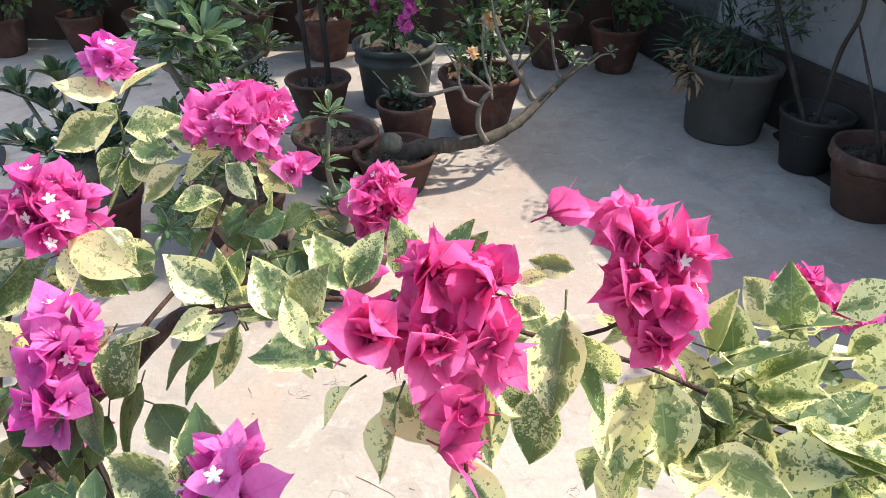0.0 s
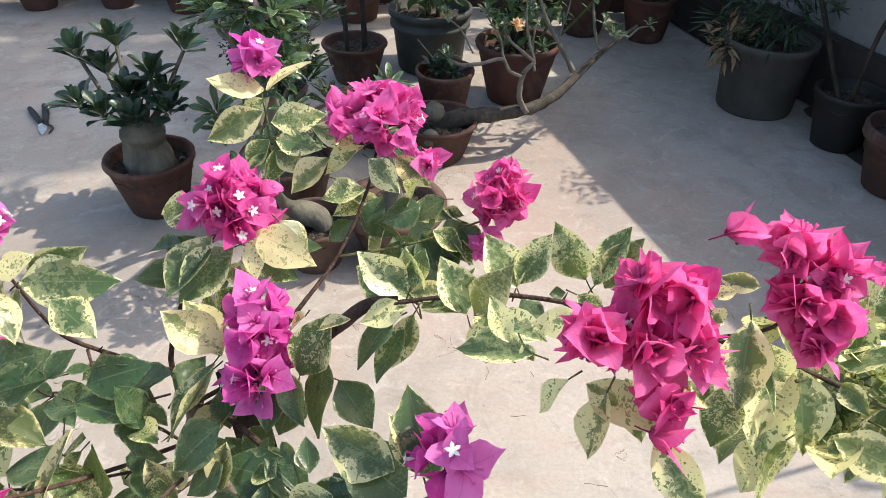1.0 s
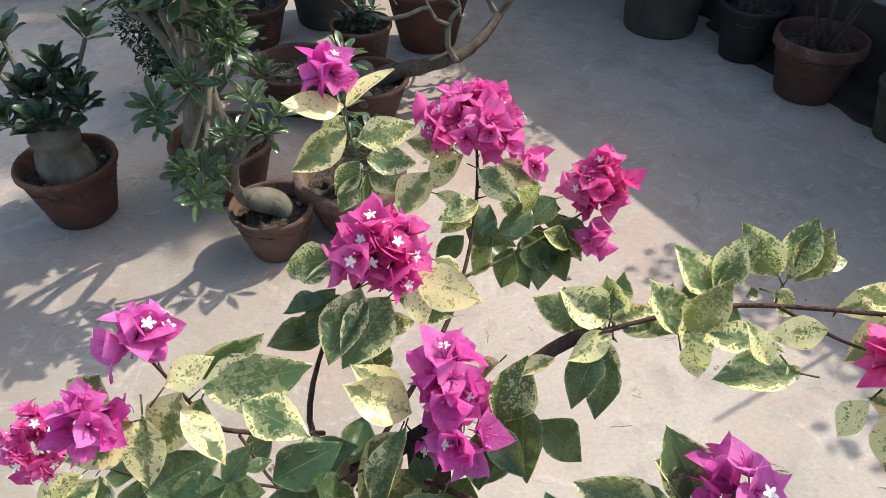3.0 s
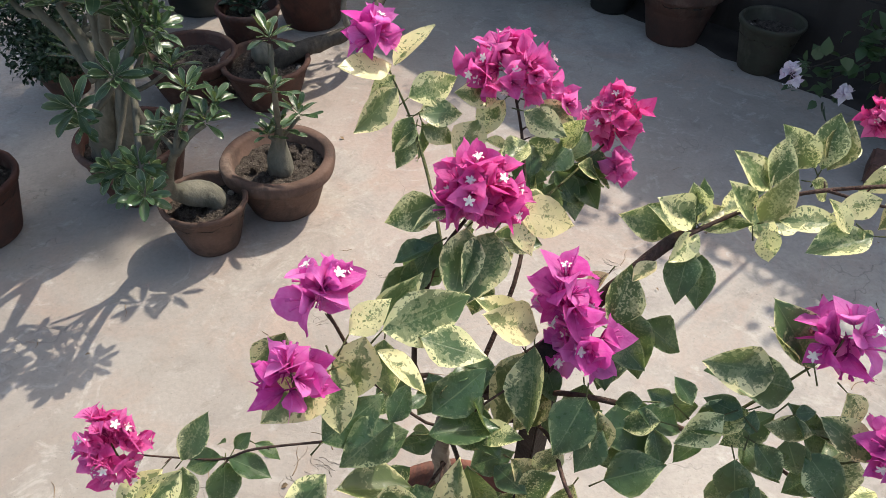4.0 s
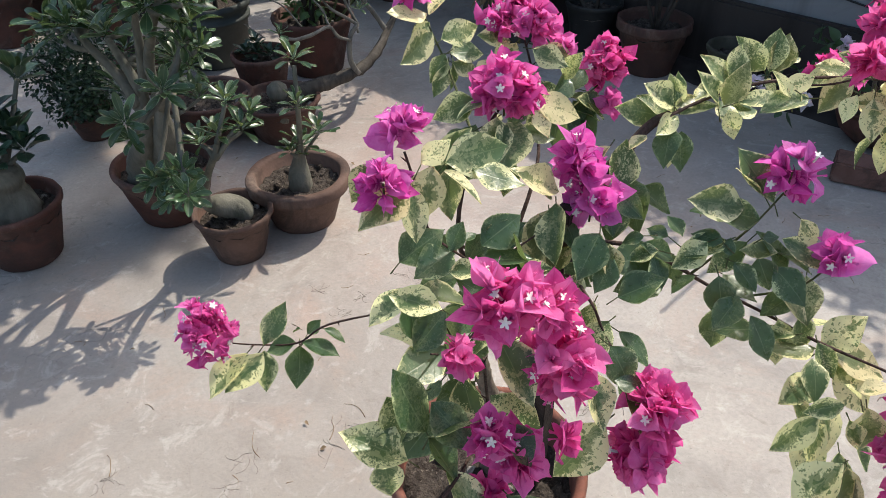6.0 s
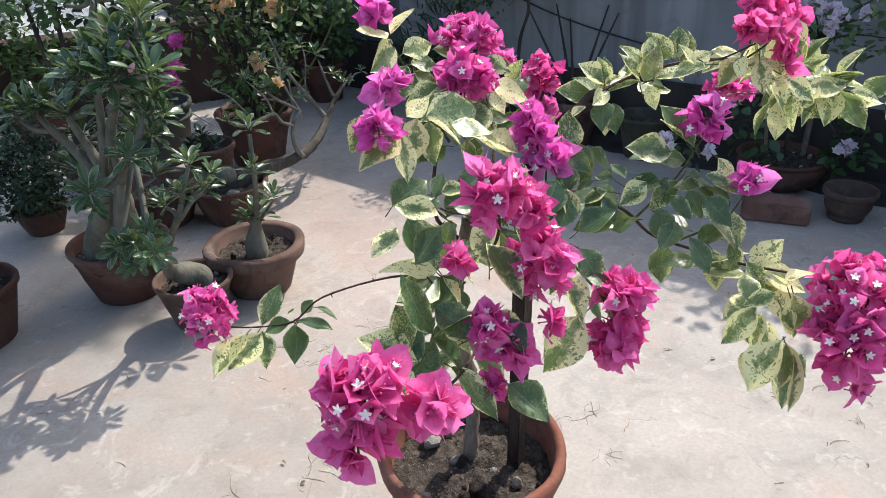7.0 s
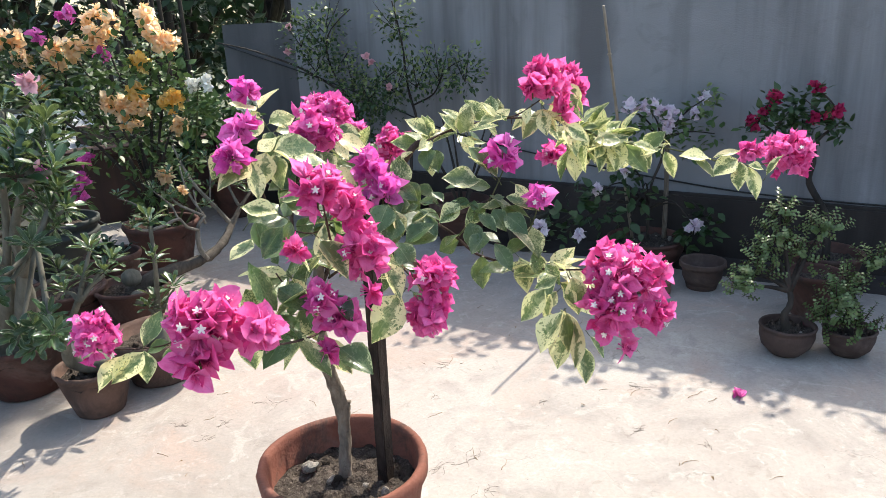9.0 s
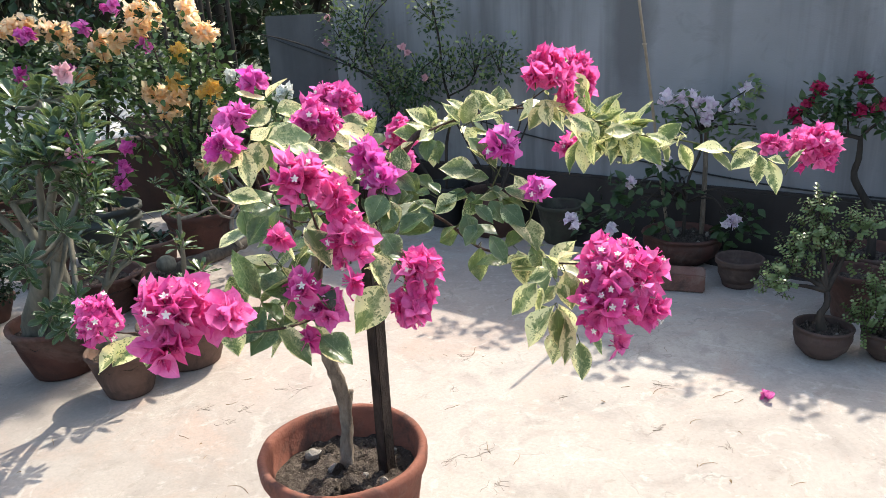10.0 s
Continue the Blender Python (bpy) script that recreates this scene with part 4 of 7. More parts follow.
leaves("ysycsdc", [(.325, .521, .860, .361, .516, .871), (.349, .516, .850, .392, .508, .855), (.361, .527, .866, .385, .537, .900), (.353, .527, .866, .361, .542, .910), (.384, .529, .866, .413, .522, .874), (.381, .511, .840, .350, .490, .833), (.373, .526, .863, .383, .531, .891)])
leaves("ysdcs", [(.388, .507, .822, .397, .473, .792), (.376, .502, .815, .352, .496, .831), (.393, .492, .798, .373, .474, .795), (.424, .509, .822, .404, .489, .815), (.409, .490, .795, .424, .477, .795)])
leaves("yyycsys", [(.441, .560, .793, .461, .565, .820), (.459, .556, .786, .499, .562, .813), (.454, .561, .793, .488, .559, .809), (.482, .550, .774, .509, .556, .802), (.478, .538, .756, .509, .536, .772), (.464, .542, .763, .480, .544, .787), (.449, .568, .804, .418, .550, .802)])
leaves("scyyycydc", [(.427, .587, .846, .457, .582, .857), (.436, .585, .842, .426, .601, .890), (.467, .594, .853, .458, .601, .886), (.471, .597, .857, .502, .598, .877), (.423, .594, .857, .443, .589, .870), (.459, .576, .827, .494, .579, .850), (.481, .578, .827, .503, .582, .853), (.450, .571, .820, .480, .566, .832), (.445, .583, .838, .418, .582, .861)])
leaves("ccys", [(-.489, .668, .606, -.458, .678, .651), (-.492, .662, .598, -.549, .645, .570), (-.512, .671, .598, -.582, .643, .551), (-.491, .664, .600, -.501, .635, .583)])
leaves("dddddd", [(-.449, .658, .602, -.488, .664, .609), (-.447, .654, .600, -.458, .615, .571), (-.443, .655, .602, -.405, .621, .603), (-.434, .658, .611, -.414, .660, .641), (-.441, .666, .616, -.449, .669, .633), (-.412, .653, .616, -.390, .631, .622)])


def fill(kinds, c, spread, n, size=0.056):
    """More leaves round a place on a shoot, standing outwards from it."""
    for i in range(n):
        d = ball()
        b = Vector(c) + Vector((d.x * spread[0], d.y * spread[1], d.z * spread[2])) * 0.75
        out = (Vector((d.x, d.y, d.z * 0.5 + (0.2 if c[0] > 0.35 else -0.1))) + jitter(0.5)).normalized() * size * rng.uniform(0.7, 1.15)
        leaves(rng.choice(kinds), [(*b, *(b + out))])


fill("scyy", (0.36, 0.50, 0.845), (0.05, 0.06, 0.035), 14, 0.05)
fill("yyyc", (0.46, 0.57, 0.82), (0.06, 0.08, 0.035), 14, 0.05)
fill("scyy", (0.40, 0.48, 0.84), (0.06, 0.05, 0.03), 10, 0.05)
fill("scyy", (0.30, 0.47, 0.855), (0.05, 0.05, 0.03), 8, 0.05)
fill("scy", (0.17, 0.46, 0.925), (0.06, 0.04, 0.02), 4, 0.045)
fill("yscy", (0.26, 0.50, 0.915), (0.06, 0.05, 0.02), 6, 0.045)
fill("yysc", (0.52, 0.50, 0.80), (0.05, 0.06, 0.03), 10, 0.048)
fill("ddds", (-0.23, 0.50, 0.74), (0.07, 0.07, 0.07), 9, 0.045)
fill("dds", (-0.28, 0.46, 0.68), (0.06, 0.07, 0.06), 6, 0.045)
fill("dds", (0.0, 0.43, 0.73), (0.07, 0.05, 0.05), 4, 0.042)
fill("dsc", (0.06, 0.33, 0.70), (0.04, 0.06, 0.04), 6, 0.042)
fill("dds", (-0.03, 0.74, 0.83), (0.07, 0.06, 0.04), 6, 0.044)
fill("ddc", (-0.17, 0.66, 0.83), (0.05, 0.05, 0.04), 4, 0.045)


def bract_data(length, width, open_deg, turn, seed, rows=8):
    """One papery bract of a flower whose axis is z: it rises as a cup, then flares to a long point."""
    r = random.Random(seed)
    verts, faces, uvs = [], [], []
    x, z, last = 0.03, 0.0, 0.0
    flare, twist, curl = r.uniform(-25, 45), r.uniform(-0.2, 0.2), r.uniform(-0.25, 0.65)
    for j in range(rows + 1):
        t = 0.5 - 0.5 * math.cos(math.pi * j / rows)
        ang = radians(6 + (open_deg - 6) * min(1, t * 1.8) + flare * max(0, t - 0.5) * 2.2)
        x, z, last = x + math.sin(ang) * (t - last), z + math.cos(ang) * (t - last), t
        if t < 0.40:
            w = math.sin(math.pi / 2 * t / 0.40) ** 0.62
        else:
            q = (t - 0.40) / 0.60
            w = (1 - q ** 2.0) * (1 - 0.30 * q ** 3)
        w = 0.5 * width * w + 0.006
        for c in (-1, -0.5, 0, 0.5, 1):
            cup = curl * w * c * c
            ripple = 0.055 * math.sin(7 * t + 2.6 * c + seed) * abs(c)
            verts.append(Vector((x - math.cos(ang) * cup + ripple, c * w + twist * t * t, z + math.sin(ang) * cup + ripple)))
            uvs.append((0.5 + 0.5 * c, t))
    for j in range(rows):
        for i in range(4):
            a = j * 5 + i
            faces.append((a, a + 1, a + 6, a + 5))
    m = Matrix.Rotation(turn, 4, "Z") @ Matrix.Scale(length, 4)
    return [m @ p for p in verts], faces, uvs


def flower_mesh(material, seed, open_deg):
    s, r = Soup(), random.Random(seed)
    for i in range(3):
        turn = i * 2.094 + r.uniform(-0.25, 0.25)
        v, f, uv = bract_data(1.09 + r.uniform(-0.16, 0.14), 0.80 + r.uniform(-0.10, 0.12), open_deg + r.uniform(-22, 20), turn, seed + i)
        s.add(v, f, uv)
        a, b = 0.09 * math.cos(turn), 0.09 * math.sin(turn)
        v, f = tube_data([(a * 0.4, b * 0.4, 0.0, 0.03), (a, b, 0.28, 0.036), (a * 1.7, b * 1.7, 0.60, 0.026), (a * 2.3, b * 2.3, 0.76, 0.05)], 5, 1)
        s.add(v, f, [(0.8, 0.08 + 0.16 * (k // 5)) for k in range(len(v))])
    v, f = tube_data([(0.04, 0.02, -0.40, 0.02), (0.01, 0.0, -0.2, 0.022), (0, 0, 0.02, 0.03)], 5, 1)
    s.add(v, f, [(0.8, 0.02)] * len(v))
    return s.mesh("flower", material)


def star_mesh():
    s = Soup()
    for i in range(5):
        v, f, uv = blade(0.55, 3, 0.1, 0.1, 0, 0.55, 0.3, i, 1)
        s.add(v, f, uv, Matrix.Rotation(i * 1.2566, 4, "Z") @ Matrix.Rotation(radians(20), 4, "X"))
    v, f = tube_data([(0, 0, -1.6, 0.22), (0, 0, -0.4, 0.26), (0, 0, 0.02, 0.24)], 6, 1)
    s.add(v, f)
    return s.mesh("blossom", WHITE)


FLOWERS = {k: [flower_mesh(m, 11 * i + 3, (24, 40, 54, 32, 62, 46, 70, 28)[i]) for i in range(8)] for k, m in BRACT.items()}
STAR = star_mesh()


def cluster(colour, c, r, n, size=0.038, stretch=(1, 1, 1), stars=0.35, stem=(0, 0, -1), kinds=None):
    """A head of flowers round c: each flower looks outwards, on a short stalk from the head's foot."""
    c, foot = Vector(c), Vector(c) + Vector(stem) * r * 0.7
    n, size = (round(n * 1.15), size * 0.97) if n > 3 else (n, size)
    spots = []
    for i in range(n):
        z = 1 - 1.75 * (i + 0.5) / n
        w = i * 2.39996 + rng.uniform(-0.2, 0.2)
        q = math.sqrt(max(0, 1 - z * z))
        d = (Vector((q * math.cos(w), q * math.sin(w), z)) + jitter(0.4)).normalized()
        p = c + Vector((d.x * stretch[0], d.y * stretch[1], d.z * stretch[2])) * (r - size * 0.5) * rng.uniform(0.55, 1.12)
        spots.append((p, d))
    head = part("bloom", tube("bloom", [(*foot, 0.0014), (*c, 0.001)], GREENSTEM, 5, 1), plant)
    for p, d in spots:
        face = (d + Vector((0, 0, 0.25)) + jitter(0.3)).normalized()
        m = Matrix.Translation(p - face * size * 0.5) @ face.to_track_quat("Z", "Y").to_matrix().to_4x4() @ Matrix.Rotation(rng.uniform(0, 6.28), 4, "Z") @ Matrix.Scale(size * rng.uniform(0.74, 1.06), 4)
        part("flower", rng.choice(FLOWERS[colour]), head, "", m)
        if rng.random() < stars:
            q = p + face * size * 0.14 + jitter(0.003)
            part("blossom", STAR, head, "tiny white star-shaped blossom", Matrix.Translation(q) @ (face + jitter(0.25)).to_track_quat("Z", "Y").to_matrix().to_4x4() @ Matrix.Scale(0.0058, 4))


cluster("purple", (-0.198, 0.842, 0.972), 0.034, 7, 0.029, stars=0.2)
cluster("magenta", (-0.053, 0.805, 0.926), 0.056, 49, 0.025, (1.25, 1.1, 0.72))
cluster("magenta", (0.005, 0.775, 0.885), 0.024, 4, 0.024, stars=0)
cluster("magenta", (-0.169, 0.635, 0.911), 0.049, 35, 0.027)
cluster("pink", (0.087, 0.790, 0.834), 0.046, 35, 0.023)
cluster("magenta", (0.072, 0.746, 0.797), 0.026, 8, 0.022, stars=0)
cluster("purple", (-0.126, 0.538, 0.852), 0.042, 11, 0.029)
cluster("purple", (-0.120, 0.512, 0.820), 0.046, 13, 0.029)
cluster("purple", (-0.336, 0.535, 0.947), 0.032, 8, 0.026, stars=0.4)
cluster("purple", (-0.372, 0.493, 0.916), 0.034, 9, 0.025, stars=0.0)
cluster("magenta", (-0.552, 0.696, 0.634), 0.046, 43, 0.020, (1, 1, 1.2), 0.25)
cluster("pink", (-0.335, 0.326, 0.886), 0.044, 20, 0.028)
cluster("pink", (-0.280, 0.345, 0.852), 0.036, 14, 0.027)
cluster("pink", (-0.272, 0.330, 0.792), 0.045, 25, 0.026)
cluster("magenta", (-0.350, 0.318, 0.748), 0.032, 13, 0.027)
cluster("magenta", (-0.325, 0.315, 0.716), 0.038, 15, 0.027)
cluster("magenta", (-0.350, 0.310, 0.676), 0.022, 4, 0.026, stars=0)
cluster("pink", (-0.190, 0.283, 0.746), 0.042, 24, 0.024, stars=0.1)
cluster("pink", (-0.214, 0.272, 0.702), 0.038, 18, 0.023, stars=0.1)
cluster("purple", (0.045, 0.400, 0.872), 0.042, 8, 0.030)
cluster("purple", (0.061, 0.330, 0.809), 0.036, 6, 0.029)
cluster("pink", (-0.523, 0.240, 0.795), 0.046, 24, 0.029)
cluster("pink", (-0.535, 0.236, 0.757), 0.038, 13, 0.028, stars=0.1)
cluster("pink", (-0.479, 0.205, 0.782), 0.034, 11, 0.028, stars=0.1)
cluster("pink", (0.066, 0.160, 0.717), 0.064, 56, 0.0255, (1.1, 1, 0.8), 0.4)
cluster("pink", (0.028, 0.150, 0.676), 0.054, 39, 0.026, stars=0.3)
cluster("pink", (0.076, 0.120, 0.665), 0.036, 14, 0.0255, stars=0.3)
cluster("pink", (0.035, 0.129, 0.624), 0.022, 3, 0.025, stars=0)
cluster("crimson", (0.163, 0.440, 0.998), 0.026, 6, 0.029, stars=0)
cluster("crimson", (0.193, 0.438, 0.994), 0.024, 4, 0.029, stars=0)
cluster("crimson", (0.132, 0.417, 0.972), 0.030, 7, 0.030, stars=0)
cluster("crimson", (0.166, 0.415, 0.966), 0.028, 6, 0.030, stars=0.2)
cluster("crimson", (0.194, 0.419, 0.968), 0.028, 7, 0.030, stars=0)
cluster("crimson", (0.181, 0.394, 0.938), 0.022, 4, 0.029, stars=0.4)
cluster("crimson", (0.184, 0.382, 0.922), 0.018, 1, 0.030, stars=0)
cluster("crimson", (0.238, 0.503, 0.999), 0.018, 1, 0.028, stars=0)
cluster("crimson", (0.274, 0.498, 0.987), 0.030, 8, 0.029, stars=0)
cluster("crimson", (0.303, 0.492, 0.976), 0.030, 8, 0.029, stars=0.1)
cluster("crimson", (0.281, 0.479, 0.957), 0.029, 7, 0.029, stars=0)
cluster("crimson", (0.306, 0.475, 0.952), 0.027, 6, 0.028, stars=0.1)
cluster("crimson", (0.293, 0.462, 0.935), 0.022, 4, 0.027, stars=0)
cluster("pink", (0.520, 0.742, 0.765), 0.040, 25, 0.024, stars=0.35)
cluster("magenta", (0.575, 0.745, 0.745), 0.036, 18, 0.024, stars=0.3)
cluster("pink", (0.757, 0.283, 0.784), 0.058, 55, 0.024, stars=0.3)
cluster("pink", (0.673, 0.318, 0.798), 0.032, 14, 0.022, stars=0.1)
cluster("pink", (-0.291, 0.286, 0.755), 0.022, 3, 0.024, stars=0)
cluster("pink", (-0.355, 0.365, 0.807), 0.026, 7, 0.022, stars=0)


# ---- leaves and foliage of the other plants ----
def spatula(width, fold, droop, wave, seed, rows=7):
    """A desert rose leaf: narrow at the foot, widest near its rounded end."""
    verts, faces, uvs = [], [], []
    cols = (-1, -0.5, 0, 0.5, 1)
    for j in range(rows + 1):
        t = 0.5 - 0.5 * math.cos(math.pi * j / rows)
        q = max(0.0, (t - 0.68) / 0.32)
        w = math.sin(math.pi / 2 * t / 0.68) ** 1.25 if t < 0.68 else math.sqrt(max(0.0, 1 - q * q)) * (1 - 0.12 * q)
        w = 0.5 * width * max(w, 0.05 if t < 0.5 else 0.01)
        for c in cols:
            verts.append((c * w, t, abs(c) ** 1.3 * w * fold - droop * t * t + wave * math.sin(6 * t + 2.2 * c + seed * 1.9) * c * c))
            uvs.append((0.5 + 0.5 * c, t))
    for j in range(rows):
        for i in range(4):
            a = j * 5 + i
            faces.append((a, a + 1, a + 6, a + 5))
    return verts, faces, uvs


def rosette_data(soup, c, axis, n, size, r, width=0.36, spread=(2, 72)):
    axis = Vector(axis).normalized()
    q = axis.to_track_quat("Z", "Y").to_matrix()
    for i in range(n):
        w = i * 2.39996 + r.uniform(-0.2, 0.2)
        el = radians(spread[1] + (spread[0] - spread[1]) * ((i + 0.5) / n) ** 0.8 + r.uniform(-10, 10))
        el = math.pi / 2 - el
        d = q @ Vector((math.cos(w) * math.sin(el), math.sin(w) * math.sin(el), math.cos(el)))
        v, f, uv = spatula(width * r.uniform(0.85, 1.15), r.uniform(0.2, 0.55), r.uniform(-0.08, 0.30), 0.035, i)
        b = Vector(c) + axis * size * 0.25 * (1 - i / n) + d * size * 0.06
        s = size * r.uniform(0.75, 1.1) * (0.6 + 0.4 * min(1, (i + 1) / (n * 0.4)))
        soup.add(v, f, uv, aim(b, b + d, axis * 0.9 + d * -0.1 + Vector((0, 0, 0.3)), s))


def rosette(owner, c, axis, n=12, size=0.07, material=ADENIUM, seed=0, width=0.36, spread=(2, 72)):
    s = Soup()
    rosette_data(s, c, axis, n, size, random.Random(seed), width, spread)
    return part("leaf_rosette", s.mesh("leaf_rosette", material), owner)


def foliage(owner, blobs, material, size, seed, name="foliage", width=0.55, droop=0.0, rows=2):
    """Many small leaves, scattered in and on the blobs (x, y, z, radius, count)."""
    s, r = Soup(), random.Random(seed)
    for x, y, z, rad, n in blobs:
        for i in range(n):
            d = Vector((r.gauss(0, 1), r.gauss(0, 1), r.gauss(0, 1))).normalized()
            p = Vector((x, y, z)) + d * rad * r.random() ** 0.45
            out = (d * 0.6 + Vector((r.gauss(0, 0.5), r.gauss(0, 0.5), r.gauss(0, 0.4) - droop))).normalized()
            v, f, uv = blade(width, 4 if size > 0.025 and size < 0.1 else rows, 0.2, 0.1, 0, 0.4, 0.6, i, 1)
            s.add(v, f, uv, aim(p, p + out, Vector((r.gauss(0, 0.5), r.gauss(0, 0.5), 1)), size * r.uniform(0.6, 1.15)))
    return part(name, s.mesh(name, material), owner)


KINDS = {}


def flower_head(owner, c, r0, n, size, material, seed):
    """A loose head of flowers, each a part on a tuft of stalks."""
    if material.name not in KINDS:
        KINDS[material.name] = [flower_mesh(material, 17 * i + 5, (30, 44, 56, 66)[i]) for i in range(4)]
    r, spots = random.Random(seed), []
    foot = Vector(c) - Vector((0, 0, r0))
    for i in range(n):
        d = Vector((r.gauss(0, 1), r.gauss(0, 1), r.gauss(0.3, 1))).normalized()
        p = Vector(c) + d * r0 * r.uniform(0.35, 1)
        spots.append((p, d, size * r.uniform(0.8, 1.15), r.randrange(4), r.uniform(0, 6.28)))
    head = part("bloom", tube("bloom", [(*foot, 0.0016), (*c, 0.001)], GREENSTEM, 5, 1), owner)
    for p, d, q, k, w in spots:
        part("flower", KINDS[material.name][k], head, "", Matrix.Translation(p - d * q * 0.4) @ d.to_track_quat("Z", "Y").to_matrix().to_4x4() @ Matrix.Rotation(w, 4, "Z") @ Matrix.Scale(q, 4))
    return head


def stem(owner, points, material=CAUDEX, sides=9, lumps=0.15, name="stem", steps=5):
    return part(name, tube(name, points, material, sides, steps, lumps), owner)


# desert rose with a fat base, dark leaves
ax, ay = -0.962, 1.985
ad = thing("potted_desert_rose", "desert rose with swollen grey base in red clay pot", "potted plant", "desert roses", at=(ax, ay, 0))
pot(ad, ax, ay, 0.14, 0.185, CLAY, seed=11, clods=8)
stem(ad, [(ax + 0.005, ay, 0.13, 0.075), (ax, ay, 0.165, 0.078), (ax - 0.005, ay, 0.22, 0.062), (ax, ay, 0.265, 0.066), (ax, ay, 0.285, 0.045), (ax, ay + 0.005, 0.295, 0.012)], CAUDEX, 16, 0.12, "swollen_base")
for i, (x, y, z) in enumerate([(-1.165, 2.105, 0.45), (-1.050, 2.125, 0.485), (-1.075, 2.080, 0.415), (-0.940, 2.075, 0.405), (-0.850, 2.135, 0.475), (-1.140, 2.005, 0.335), (-1.005, 2.035, 0.36), (-0.880, 2.005, 0.325), (-1.050, 1.965, 0.325), (-0.960, 1.955, 0.315), (-0.905, 2.055, 0.35), (-0.995, 2.085, 0.33)]):
    stem(ad, [(ax + (x - ax) * 0.15, ay + (y - ay) * 0.15, 0.265, 0.013), (ax + (x - ax) * 0.6, ay + (y - ay) * 0.5, 0.27 + (z - 0.27) * 0.45, 0.0075), (x, y, z - 0.012, 0.006)], CAUDEX, 7, 0.1, "branch")
    rosette(ad, (x, y, z - 0.02), (x - ax, y - ay - 0.05, 0.5), 13, 0.088, ADENIUM_DARK, 30 + i, 0.46, (24, 82))

# tall desert rose with several stems
bx, by = -0.544, 2.04
tall = thing("potted_desert_rose", "tall many-stemmed desert rose with glossy leaves in a clay pot", "potted plant", "desert roses", at=(bx, by, 0))
pot(tall, bx, by, 0.155, 0.18, CLAY, seed=13, clods=6)
stem(tall, [(-0.60, 2.01, 0.12, 0.050), (-0.60, 2.01, 0.19, 0.048), (-0.569, 1.914, 0.339, 0.030), (-0.544, 1.889, 0.461, 0.0135), (-0.528, 1.856, 0.563, 0.013), (-0.519, 1.82, 0.675, 0.009), (-0.523, 1.776, 0.725, 0.009)], CAUDEX, 14, 0.15, "swollen_base")
stem(tall, [(-0.53, 1.99, 0.12, 0.056), (-0.53, 2.0, 0.19, 0.056), (-0.519, 1.886, 0.338, 0.030), (-0.51, 1.87, 0.46, 0.0135), (-0.514, 1.84, 0.55, 0.0135), (-0.492, 1.777, 0.653, 0.0115), (-0.472, 1.708, 0.725, 0.009)], CAUDEX, 14, 0.15, "swollen_base")
BOUGHS = [
    [(-0.559, 1.901, 0.427, 0.022), (-0.592, 1.941, 0.499, 0.014), (-0.636, 1.97, 0.566, 0.011), (-0.66, 1.987, 0.612, 0.008)],
    [(-0.547, 1.891, 0.461, 0.016), (-0.571, 1.916, 0.538, 0.012), (-0.593, 1.931, 0.603, 0.009)],
    [(-0.511, 1.853, 0.433, 0.018), (-0.474, 1.76, 0.543, 0.011), (-0.438, 1.686, 0.639, 0.008)],
    [(-0.472, 1.708, 0.725, 0.01), (-0.45, 1.678, 0.736, 0.008), (-0.419, 1.653, 0.745, 0.007)],
    [(-0.523, 1.776, 0.725, 0.01), (-0.487, 1.804, 0.758, 0.008), (-0.449, 1.839, 0.801, 0.006)],
    [(-0.472, 1.708, 0.725, 0.009), (-0.415, 1.764, 0.797, 0.008), (-0.384, 1.811, 0.852, 0.006)],
    [(-0.523, 1.776, 0.725, 0.009), (-0.489, 1.964, 0.798, 0.008), (-0.448, 2.074, 0.877, 0.006)],
    [(-0.636, 1.97, 0.566, 0.009), (-0.68, 2.01, 0.57, 0.007), (-0.708, 2.058, 0.601, 0.006)],
]
for pts in BOUGHS:
    stem(tall, pts, CAUDEX, 9, 0.12, "branch")
ends = [p[:3] for pts in BOUGHS for p in pts[1:]] + [(-0.545, 1.985, 0.33), (-0.58, 1.99, 0.27)]
